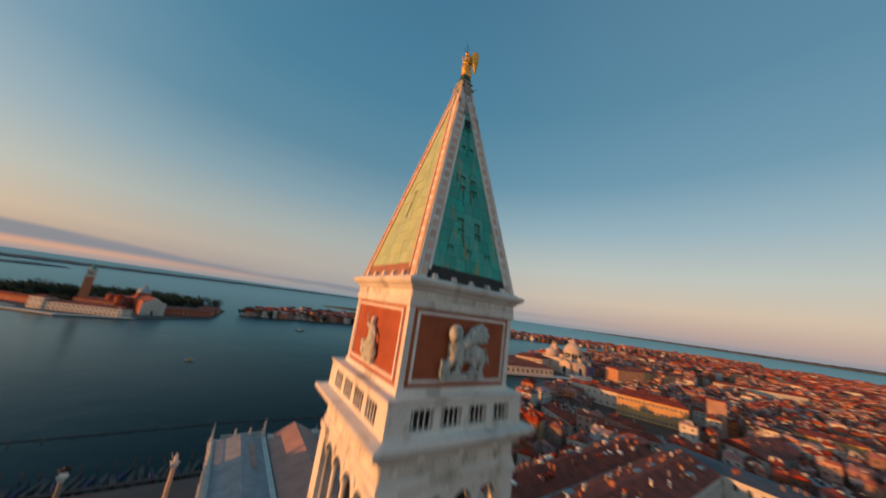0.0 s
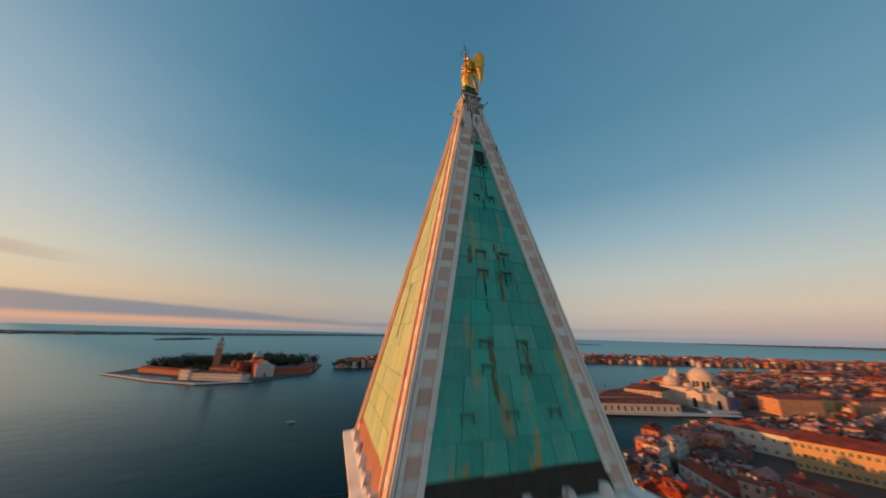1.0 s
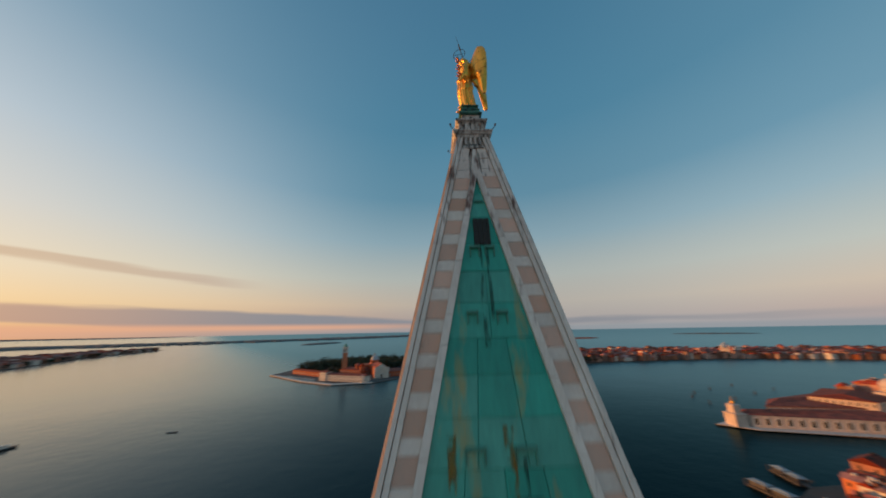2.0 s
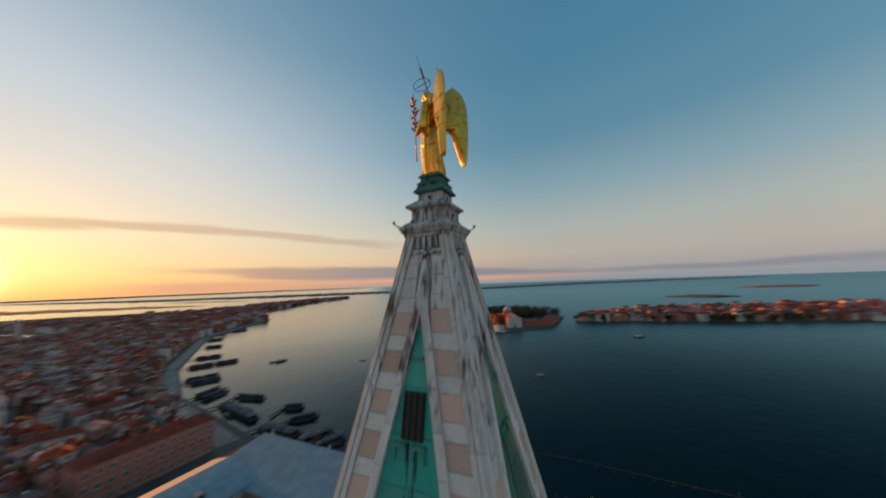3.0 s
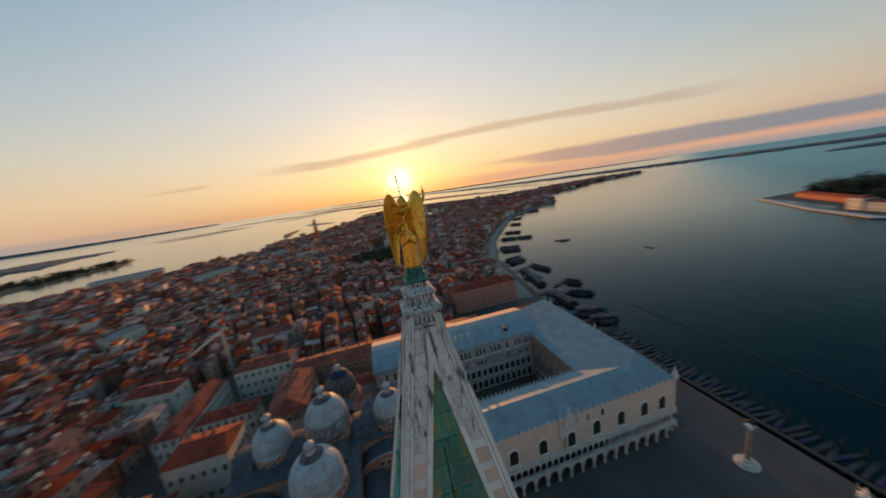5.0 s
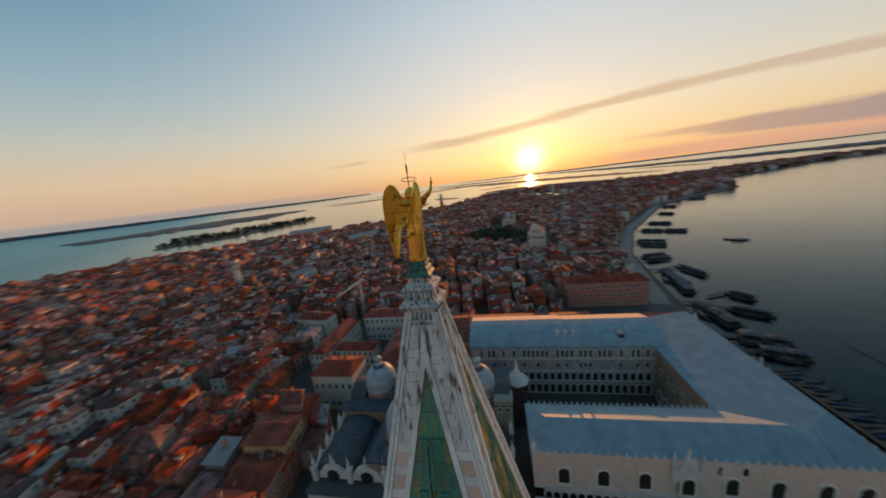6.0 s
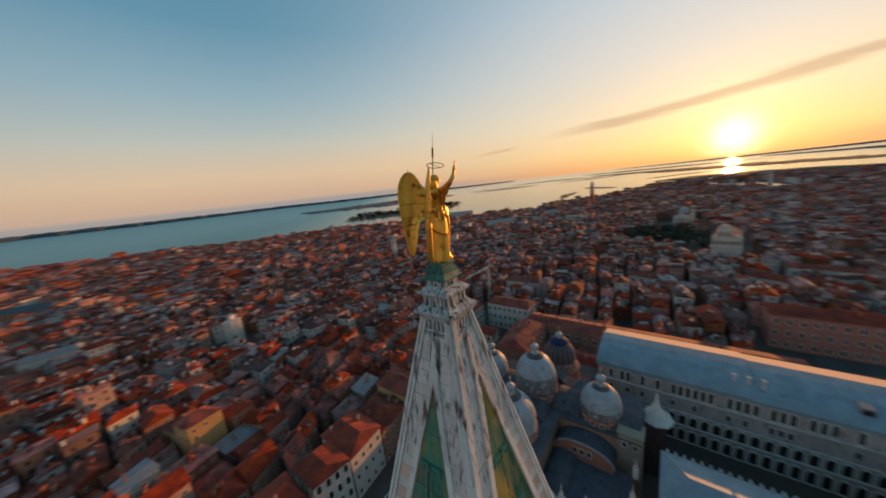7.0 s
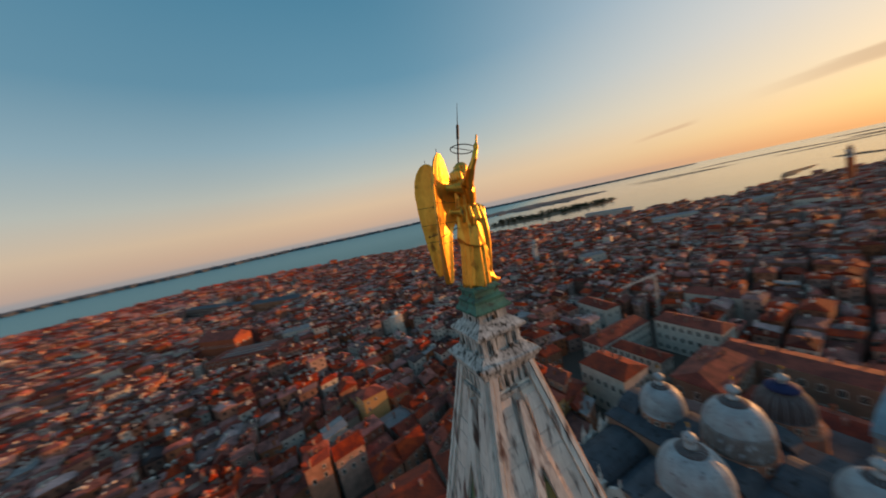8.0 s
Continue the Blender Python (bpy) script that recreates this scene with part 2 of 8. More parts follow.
def stain(name, base, second, cut):
    """A thin streaky film that lets the copper show through."""
    m = material(name, base, 0.8, second=second, coarse=1.5, fine=8)
    nodes, links = m.node_tree.nodes, m.node_tree.links
    mapping, grain, fade = nodes.new("ShaderNodeMapping"), nodes.new("ShaderNodeTexNoise"), nodes.new("ShaderNodeMapRange")
    mapping.inputs["Scale"].default_value = (3.0, 3.0, 0.35)
    grain.inputs["Scale"].default_value, grain.inputs["Detail"].default_value = 1.6, 4.0
    links.new(nodes.new("ShaderNodeNewGeometry").outputs["Position"], mapping.inputs[0])
    links.new(mapping.outputs[0], grain.inputs["Vector"])
    links.new(grain.outputs[0], fade.inputs[0])
    fade.inputs[1].default_value, fade.inputs[2].default_value, fade.inputs[4].default_value = cut
    links.new(fade.outputs[0], nodes["Principled BSDF"].inputs["Alpha"])
    return m


RUST = stain("rust_stain", (0.30, 0.17, 0.03), (0.16, 0.20, 0.08), (0.42, 0.62, 0.75))
DRIP = stain("dark_drip", (0.012, 0.05, 0.04), (0.02, 0.09, 0.07), (0.44, 0.64, 0.5))
RELIEF = material("stained_relief_stone", (0.62, 0.62, 0.58), 0.8, second=(0.34, 0.36, 0.32), coarse=1.2, fine=6, amount=0.5, third=(0.12, 0.12, 0.10), third_cut=(0.55, 0.7), stretch=(1, 1, 0.6))
# edges with the low sun's orange put into their colour
SUNNY_EDGE = material("sunlit_edge", (0.72, 0.50, 0.36), 0.85, second=(0.55, 0.36, 0.25), coarse=0.8, fine=7, amount=0.5, stretch=(2.2, 2.2, 0.5))
GOLD = material("gilded_bronze", (0.94, 0.54, 0.085), 0.36, 0.78, second=(0.74, 0.34, 0.045), coarse=2.0, fine=12, amount=0.45, bump=0.12, third=(0.24, 0.11, 0.025), third_cut=(0.58, 0.72), stretch=(1, 1, 0.7))
IRON = material("dark_iron", (0.05, 0.045, 0.04), 0.6, 0.4, coarse=2, fine=9)
# near-black for panes and openings, and for shade painted behind arches
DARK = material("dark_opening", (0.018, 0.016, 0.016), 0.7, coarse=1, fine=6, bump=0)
LEAD = material("lead_sheet", (0.26, 0.345, 0.39), 0.6, 0.0, second=(0.18, 0.235, 0.275), coarse=0.25, fine=3.0, amount=0.5, bump=0.08, vary=0.08, spec=0.15)
DOME_LEAD = material("dome_lead", (0.39, 0.46, 0.50), 0.55, 0.05, second=(0.27, 0.27, 0.285), coarse=0.4, fine=2.5, amount=0.5, bump=0.08, third=(0.10, 0.08, 0.08), third_cut=(0.60, 0.74))
LEAD_DARK = material("dark_lead_roof", (0.105, 0.115, 0.135), 0.65, second=(0.066, 0.07, 0.082), coarse=0.3, fine=2.5, amount=0.5, bump=0.1, vary=0.15, third=(0.05, 0.045, 0.045), third_cut=(0.58, 0.7), spec=0.12)
LEAD_BROWN = material("brown_lead", (0.24, 0.22, 0.21), 0.65, second=(0.14, 0.12, 0.115), coarse=0.5, fine=3, amount=0.6, stretch=(1, 1, 0.4), third=(0.36, 0.42, 0.46), third_cut=(0.56, 0.68))
SHEETED = material("brown_sheeting", (0.10, 0.075, 0.075), 0.8, second=(0.05, 0.04, 0.045), coarse=0.6, fine=4)
RING = material("reddish_dome_base", (0.42, 0.17, 0.10), 0.85, second=(0.27, 0.14, 0.10), coarse=0.6, fine=4)
OCHRE = material("ochre_plaster", (0.66, 0.35, 0.14), 0.9, second=(0.50, 0.30, 0.11), coarse=0.3, fine=3)
PINKROOF = material("pinkish_grey_roof", (0.34, 0.31, 0.31), 0.8, second=(0.22, 0.205, 0.205), coarse=0.4, fine=3, amount=0.5, vary=0.1)
ROSE = material("rose_plaster", (0.50, 0.20, 0.15), 0.9, second=(0.36, 0.15, 0.11), coarse=0.3, fine=3)
TAR = material("tarred_wood", (0.080, 0.074, 0.072), 0.8, second=(0.046, 0.042, 0.041), coarse=0.5, fine=4, vary=0.4)
TILE = material("terracotta_tiles", (0.44, 0.069, 0.027), 0.9, second=(0.11, 0.022, 0.016), coarse=0.25, fine=2.5, amount=0.6, bump=0.3, vary=0.42)
TILE_LONG = material("long_tiled_roofs", (0.37, 0.062, 0.028), 0.9, second=(0.13, 0.027, 0.018), coarse=0.2, fine=2.0, amount=0.6, bump=0.3, vary=0.1)
TILE_FAR = material("terracotta_roofs", (0.46, 0.066, 0.027), 0.9, second=(0.12, 0.023, 0.016), coarse=0.12, fine=1.2, amount=0.6, bump=0.0, vary=0.68, island=True)
PLASTER = material("house_plaster", (0.45, 0.20, 0.125), 0.9, second=(0.22, 0.105, 0.066), coarse=0.3, fine=2.5, amount=0.5, vary=0.5)
PLASTER_FAR = material("house_walls", (0.47, 0.205, 0.13), 0.9, second=(0.22, 0.10, 0.068), coarse=0.12, fine=1.0, amount=0.5, bump=0.0, vary=0.5, island=True)
PINKWALL = material("pink_lozenge_wall", (0.70, 0.54, 0.45), 0.8, second=(0.58, 0.44, 0.36), coarse=0.4, fine=3.0, amount=0.5)
ARCADE = material("arcade_stone", (0.68, 0.64, 0.59), 0.75, second=(0.46, 0.42, 0.39), coarse=0.5, fine=4)
PAVING = material("trachyte_paving", (0.108, 0.102, 0.10), 0.8, second=(0.075, 0.071, 0.07), coarse=0.08, fine=1.5, amount=0.5, third=(0.10, 0.10, 0.10), third_cut=(0.62, 0.7), spec=0.2)
QUAY = material("quay_stone", (0.235, 0.215, 0.205), 0.7, second=(0.155, 0.14, 0.135), coarse=0.08, fine=1.5, amount=0.5)
PINKTILE = material("pink_tiles", (0.48, 0.26, 0.21), 0.85, second=(0.32, 0.17, 0.14), coarse=0.3, fine=3, amount=0.5, bump=0.3)
GROUND = material("city_ground", (0.11, 0.078, 0.06), 0.85, second=(0.07, 0.05, 0.04), coarse=0.03, fine=0.5, amount=0.5, bump=0)
LEAF = material("tree_leaves", (0.036, 0.052, 0.018), 0.9, second=(0.020, 0.030, 0.012), coarse=0.15, fine=1.5, amount=0.6, vary=0.4, island=True)
BARK = material("bark", (0.09, 0.065, 0.045), 0.9, coarse=1, fine=6)
WOOD = material("dark_wood", (0.07, 0.055, 0.045), 0.75, coarse=1, fine=6, vary=0.3)
COURT_STONE = material("worn_court_stone", (0.56, 0.47, 0.45), 0.85, second=(0.36, 0.29, 0.28), coarse=0.3, fine=4, amount=0.55, stretch=(1, 1, 0.4), third=(0.20, 0.14, 0.12), third_cut=(0.55, 0.72))
OLIVE = material("worn_olive_render", (0.33, 0.30, 0.23), 0.9, second=(0.21, 0.185, 0.14), coarse=0.4, fine=3, amount=0.5)
COURT = material("worn_court_brick", (0.36, 0.215, 0.15), 0.9, second=(0.22, 0.135, 0.10), coarse=0.3, fine=3)
APRICOT = material("apricot_plaster", (0.62, 0.29, 0.155), 0.9, second=(0.46, 0.23, 0.13), coarse=0.2, fine=2)
SALUTE = material("warm_pale_stone", (0.64, 0.51, 0.43), 0.8, second=(0.48, 0.37, 0.30), coarse=0.15, fine=1.2)
HULL = material("boat_paint", (0.06, 0.058, 0.062), 0.55, coarse=1, fine=4, vary=0.4)
GONDOLA = material("black_boat_lacquer", (0.012, 0.012, 0.014), 0.5, second=(0.020, 0.018, 0.020), coarse=1, fine=4, vary=0.3)
CANVAS = material("blue_canvas", (0.010, 0.022, 0.10), 0.8, coarse=1, fine=5)
WHITE = material("white_paint", (0.68, 0.61, 0.54), 0.7, second=(0.48, 0.43, 0.38), coarse=0.6, fine=4)
YELLOW = material("yellow_paint", (0.65, 0.35, 0.03), 0.5, coarse=1, fine=5)
MARSH = material("marsh_land", (0.15, 0.105, 0.06), 0.9, second=(0.10, 0.075, 0.04), coarse=0.01, fine=0.1, bump=0)
# distance haze is put into this land's blue-grey colour
FARLAND = material("far_shore_haze", (0.085, 0.10, 0.11), 0.9, second=(0.060, 0.072, 0.080), coarse=0.006, fine=0.03, bump=0)


def water_material():
    """Dark teal body under a rippled, slightly teal gloss."""
    m = bpy.data.materials.new("lagoon_water")
    m.use_nodes = True
    nt = m.node_tree
    nt.nodes.clear()
    N, L = nt.nodes.new, nt.links.new
    geo = N("ShaderNodeNewGeometry")
    last = None
    for scale, dist, strength in ((0.010, 2.0, 0.22), (0.09, 0.5, 0.28), (0.5, 0.14, 0.36)):
        n = N("ShaderNodeTexNoise")
        n.inputs["Scale"].default_value, n.inputs["Detail"].default_value = scale, 3.0
        L(geo.outputs["Position"], n.inputs["Vector"])
        bp = N("ShaderNodeBump")
        bp.inputs["Strength"].default_value, bp.inputs["Distance"].default_value = strength, dist
        L(n.outputs[0], bp.inputs["Height"])
        if last:
            L(last, bp.inputs["Normal"])
        last = bp.outputs[0]
    patch = N("ShaderNodeTexNoise")
    patch.inputs["Scale"].default_value, patch.inputs["Detail"].default_value = 0.006, 4.0
    L(geo.outputs["Position"], patch.inputs["Vector"])
    body = N("ShaderNodeMixRGB")
    L(patch.outputs[0], body.inputs[0])
    body.inputs[1].default_value, body.inputs[2].default_value = (0.0003, 0.0055, 0.0075, 1), (0.0006, 0.009, 0.012, 1)
    # reflected sky painted into the tint by place: pale sunward, teal either side
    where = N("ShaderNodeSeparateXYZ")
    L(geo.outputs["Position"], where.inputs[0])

    def off_sun(kx, ky, lo, hi):
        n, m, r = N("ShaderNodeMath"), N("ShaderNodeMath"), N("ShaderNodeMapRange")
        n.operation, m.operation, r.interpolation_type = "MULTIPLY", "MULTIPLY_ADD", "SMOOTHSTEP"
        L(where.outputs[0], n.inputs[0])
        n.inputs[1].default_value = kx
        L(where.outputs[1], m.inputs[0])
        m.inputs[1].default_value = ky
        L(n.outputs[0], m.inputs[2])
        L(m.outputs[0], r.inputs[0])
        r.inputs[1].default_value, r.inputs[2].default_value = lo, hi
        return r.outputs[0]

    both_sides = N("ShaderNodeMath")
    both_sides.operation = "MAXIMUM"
    L(off_sun(-1.0, 1.0, -250.0, 900.0), both_sides.inputs[0])
    L(off_sun(-1.3, -1.0, -180.0, 520.0), both_sides.inputs[1])
    dif, glo, fre, mx, out = N("ShaderNodeBsdfDiffuse"), N("ShaderNodeBsdfGlossy"), N("ShaderNodeFresnel"), N("ShaderNodeMixShader"), N("ShaderNodeOutputMaterial")
    L(body.outputs[0], dif.inputs["Color"])
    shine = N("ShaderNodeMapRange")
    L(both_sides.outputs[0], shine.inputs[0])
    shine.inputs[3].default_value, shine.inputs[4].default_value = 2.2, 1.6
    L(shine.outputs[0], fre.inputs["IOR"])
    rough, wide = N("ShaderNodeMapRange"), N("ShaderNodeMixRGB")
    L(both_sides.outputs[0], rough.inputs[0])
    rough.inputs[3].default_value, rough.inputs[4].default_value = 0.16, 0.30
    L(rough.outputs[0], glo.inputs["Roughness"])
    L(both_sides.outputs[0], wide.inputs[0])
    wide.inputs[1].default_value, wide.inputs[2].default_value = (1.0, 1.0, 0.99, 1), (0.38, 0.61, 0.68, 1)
    # the tint also dims steep reflections and frees grazing ones
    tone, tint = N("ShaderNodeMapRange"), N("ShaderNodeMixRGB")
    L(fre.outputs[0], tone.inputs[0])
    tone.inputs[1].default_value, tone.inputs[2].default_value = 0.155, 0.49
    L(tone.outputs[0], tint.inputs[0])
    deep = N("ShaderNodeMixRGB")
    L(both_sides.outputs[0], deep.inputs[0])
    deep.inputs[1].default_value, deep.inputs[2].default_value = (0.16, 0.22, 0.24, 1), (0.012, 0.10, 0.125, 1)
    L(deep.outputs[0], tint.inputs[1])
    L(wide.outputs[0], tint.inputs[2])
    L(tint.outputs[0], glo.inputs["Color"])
    for s in (dif, glo, fre):
        L(last, s.inputs["Normal"])
    L(fre.outputs[0], mx.inputs[0])
    L(dif.outputs[0], mx.inputs[1])
    L(glo.outputs[0], mx.inputs[2])
    L(mx.outputs[0], out.inputs[0])
    return m


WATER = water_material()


# ---- mesh helpers ----
class Shape:
    """Collects vertices and faces, with a material slot a face."""

    def __init__(self):
        self.v, self.f, self.m = [], [], []

    def add(self, verts, faces, slot=0):
        k = len(self.v)
        self.v += [tuple(p) for p in verts]
        self.f += [tuple(k + i for i in f) for f in faces]
        self.m += [slot] * len(faces)
        return self

    def box(self, cx, cy, cz, sx, sy, sz, slot=0, turn=0.0, top=1.0):
        """A box by its centre and sizes; top: how much narrower its upper face is."""
        c, s = math.cos(turn), math.sin(turn)
        vs = []
        for z, k in ((-sz / 2, 1.0), (sz / 2, top)):
            for x, y in ((-1, -1), (1, -1), (1, 1), (-1, 1)):
                px, py = x * sx / 2 * k, y * sy / 2 * k
                vs.append((cx + c * px - s * py, cy + s * px + c * py, cz + z))
        return self.add(vs, [(3, 2, 1, 0), (4, 5, 6, 7), (0, 1, 5, 4), (1, 2, 6, 5), (2, 3, 7, 6), (3, 0, 4, 7)], slot)

    def prism(self, base, z0, z1, slot=0, cap=True):
        """An upright prism over a counter-clockwise outline."""
        n = len(base)
        vs = [(x, y, z0) for x, y in base] + [(x, y, z1) for x, y in base]
        fs = [(k, (k + 1) % n, n + (k + 1) % n, n + k) for k in range(n)]
        if cap:
            fs += [tuple(range(n, 2 * n)), tuple(range(n - 1, -1, -1))]
        return self.add(vs, fs, slot)

    def rings(self, loops, slot=0, closed=True, caps=True):
        """A skin over loops of equally many points."""
        n = len(loops[0])
        vs = [p for loop in loops for p in loop]
        fs = []
        for r in range(len(loops) - 1):
            for k in range(n if closed else n - 1):
                a, b = r * n + k, r * n + (k + 1) % n
                fs.append((a, b, b + n, a + n))
        if caps:
            fs += [tuple(range(n - 1, -1, -1)), tuple(range((len(loops) - 1) * n, len(loops) * n))]
        return self.add(vs, fs, slot)

    def lathe(self, cx, cy, profile, n=16, slot=0, sx=1.0, sy=1.0):
        return self.rings([[(cx + r * sx * math.cos(2 * math.pi * k / n), cy + r * sy * math.sin(2 * math.pi * k / n), z) for k in range(n)] for r, z in profile], slot)

    def square(self, profile, slot=0, cx=0.0, cy=0.0):
        """A square moulding from (half width, z)."""
        return self.rings([[(cx + a * h, cy + b * h, z) for a, b in ((-1, -1), (1, -1), (1, 1), (-1, 1))] for h, z in profile], slot)

    def tube(self, points, radii, n=8, slot=0):
        loops = []
        pts = [Vector(p) for p in points]
        for k, p in enumerate(pts):
            d = (pts[min(k + 1, len(pts) - 1)] - pts[max(k - 1, 0)]).normalized()
            u = d.cross(Vector((0.31, 0.17, 0.93)) if abs(d.z) < 0.9 else Vector((1, 0.1, 0))).normalized()
            w = d.cross(u)
            r = radii[k] if isinstance(radii, (list, tuple)) else radii
            loops.append([tuple(p + r * (math.cos(2 * math.pi * j / n) * u + math.sin(2 * math.pi * j / n) * w)) for j in range(n)])
        return self.rings(loops, slot)

    def ball(self, c, r, n=10, slot=0):
        rx, ry, rz = r if isinstance(r, tuple) else (r, r, r)
        loops = []
        for k in range(1, n // 2 + 2):
            a = math.pi * k / (n // 2 + 2)
            loops.append([(c[0] + rx * math.sin(a) * math.cos(2 * math.pi * j / n), c[1] + ry * math.sin(a) * math.sin(2 * math.pi * j / n), c[2] - rz * math.cos(a)) for j in range(n)])
        return self.rings(loops, slot)

    def mesh(self, name, *mats, smooth=False):
        me = bpy.data.meshes.new(name)
        me.from_pydata(self.v, [], self.f)
        for mt in mats:
            me.materials.append(mt)
        if len(mats) > 1:
            me.polygons.foreach_set("material_index", self.m)
        if smooth:
            me.polygons.foreach_set("use_smooth", [True] * len(self.f))
        me.update()
        return me


def part(name, shape, mats, parent, label="", at=None, smooth=False):
    me = shape if isinstance(shape, bpy.types.Mesh) else shape.mesh(name, *(mats if isinstance(mats, tuple) else (mats,)), smooth=smooth)
    ob = new(name, me)
    if parent:
        ob.parent = parent
    if at is not None:
        ob.matrix_basis = at
    return tagged(ob, label=label)


def thing(name, label, category, x=0.0, y=0.0, z=0.0, turn=0.0, group="", kind=""):
    ob = new(name)
    ob.empty_display_size = 0.5
    ob.matrix_basis = pose(x, y, z, 0, 0, turn)
    return tagged(ob, label, category, group, kind)


def solid(name, shape, mats, label, category="", group="", kind="", at=None, smooth=False):
    ob = part(name, shape, mats, None, label, at, smooth)
    return tagged(ob, "", category, group, kind)


# ---- water and land ----
GROUND_Z = 1.2
NORTH_CITY = [(-376, -172), (-294, -172), (-195, -165), (-167, -150), (-75, -118), (-58, -113), (175, -116), (312, -140), (430, -190), (540, -262),
              (660, -340), (836, -595), (1114, -756), (1422, -1270), (1600, -1830), (1690, -1790), (1650, -1200), (1480, -700), (1580, -350), (1500, 60),
              (1132, 167), (1053, 201), (992, 265), (886, 294), (774, 308), (762, 386), (640, 440), (651, 579), (520, 690), (501, 783), (310, 870), (160, 1040), (-110, 1270),
              (-420, 1530), (-800, 1420), (-1100, 1300), (-1600, 1250),
              (-2200, 1000), (-2350, 330), (-1500, -90), (-900, -140), (-600, -110)]
SOUTH_CITY = [(-243, -269), (-344, -222), (-423, -208), (-600, -138), (-900, -160), (-1500, -115), (-2300, 250), (-2500, -150), (-1811, -335), (-1340, -375),
              (-1030, -425), (-700, -420), (-420, -340)]
GIUDECCA = [(-4, -676), (-20, -760), (-250, -930), (-600, -1060), (-1300, -900), (-2100, -640), (-2700, -520), (-2600, -320), (-2100, -390), (-1800, -465), (-1500, -530), (-1190, -625), (-750, -770), (-482, -757), (-231, -710)]
GIORGIO = [(345, -640), (330, -790), (200, -900), (60, -870), (20, -760), (29, -640), (34, -604), (112, -520), (175, -508), (240, -548)]
MICHELE = [(680, 1040), (760, 930), (840, 880), (1120, 800), (1330, 900), (1250, 1010), (900, 1240)]


def inside(poly, x, y):
    hit = False
    for (x0, y0), (x1, y1) in zip(poly, poly[1:] + poly[:1]):
        if (y0 > y) != (y1 > y) and x < (x1 - x0) * (y - y0) / (y1 - y0) + x0:
            hit = not hit
    return hit


def land(name, poly, mat, label, z0=-1.5, z1=GROUND_Z):
    bm = bmesh.new()
    area = sum(a[0] * b[1] - b[0] * a[1] for a, b in zip(poly, poly[1:] + poly[:1]))
    outline = poly if area > 0 else poly[::-1]
    low, up = [bm.verts.new((x, y, z0)) for x, y in outline], [bm.verts.new((x, y, z1)) for x, y in outline]
    n = len(outline)
    for k in range(n):
        bm.faces.new((low[k], low[(k + 1) % n], up[(k + 1) % n], up[k]))
    bmesh.ops.triangulate(bm, faces=[bm.faces.new(up)])
    me = bpy.data.meshes.new(name)
    bm.to_mesh(me)
    bm.free()
    me.materials.append(mat)
    return tagged(new(name, me), label, "ground", "", "structure")


def build_water():
    s = Shape()
    radii = [0, 150, 300, 500, 800, 1200, 1700, 2300, 2800, 3200, 3600, 4000, 4300, 4600, 4900]
    n = 96
    rise = lambda r: 64.0 * max(0.0, (r - 2300) / 2600) ** 2
    loops = [[(max(r, 1) * math.cos(2 * math.pi * k / n), max(r, 1) * math.sin(2 * math.pi * k / n), rise(r)) for k in range(n)] for r in radii[::-1]]
    s.rings(loops, caps=False)
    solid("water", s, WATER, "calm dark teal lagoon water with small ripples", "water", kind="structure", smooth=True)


build_water()
land("ground_north", NORTH_CITY, GROUND, "old city ground between houses and canals")
land("ground_south", SOUTH_CITY, GROUND, "old city ground beyond the wide canal")
land("ground_giudecca", GIUDECCA, GROUND, "long low built-up island")
land("ground_island", GIORGIO, PAVING, "small island with stone quays")
land("basin_water", [(1035, -225), (1060, -330), (1130, -320), (1180, -250), (1380, -215), (1400, -150), (1290, -140), (1120, -190)], WATER, "still harbour basin among the far houses", 0.5, GROUND_Z + 0.15)
land("harbour_water", [(318, -634), (240, -562), (222, -558), (228, -580), (262, -602)], WATER, "still water of a small boat harbour", 0.5, GROUND_Z + 0.15)
land("ground_cemetery", MICHELE, MARSH, "low wooded island in the lagoon")


def sea_level(x, y):
    """The far water climbs gently to the horizon."""
    return 64.0 * max(0.0, (math.hypot(x, y) - 2300) / 2600) ** 2


def strip(name, points, width, height, mat, label, seed):
    """A low uneven bank of land along a line, lying on the water."""
    rnd = random.Random(seed)
    s = Shape()
    pts = []
    for (x0, y0), (x1, y1) in zip(points, points[1:]):
        d = math.hypot(x1 - x0, y1 - y0)
        k = max(2, int(d / 40))
        pts += [(x0 + (x1 - x0) * j / k, y0 + (y1 - y0) * j / k) for j in range(k)]
    pts.append(points[-1])
    loops = []
    for k, (x, y) in enumerate(pts):
        a, b = pts[max(k - 1, 0)], pts[min(k + 1, len(pts) - 1)]
        d = math.hypot(b[0] - a[0], b[1] - a[1])
        nx, ny = -(b[1] - a[1]) / d, (b[0] - a[0]) / d
        swell = math.sin(math.pi * (k + 0.3) / (len(pts) - 0.4)) ** 0.6
        loop = []
        for side in (-1, 1):
            w = width * (0.35 + 0.4 * rnd.random() + 0.25 * noise.noise(Vector((x / 300, y / 300, side * 4.0)))) * swell
            row = []
            for f, up in ((1.0, -0.4), (0.93, 0.55), (0.55, 0.7 + 0.3 * rnd.random()), (0.12, 0.85 + 0.3 * rnd.random())):
                px, py = x + side * nx * w * f * 0.8, y + side * ny * w * f * 0.8
                row.append((px, py, sea_level(px, py) + height * up * (0.15 + 0.85 * swell) - (0.4 if up < 0 else 0)))
            loop += row if side < 0 else row[::-1]
        loops.append(loop)
    s.rings(loops, closed=False, caps=False)
    return solid(name, s, mat, label, "island", kind="structure")


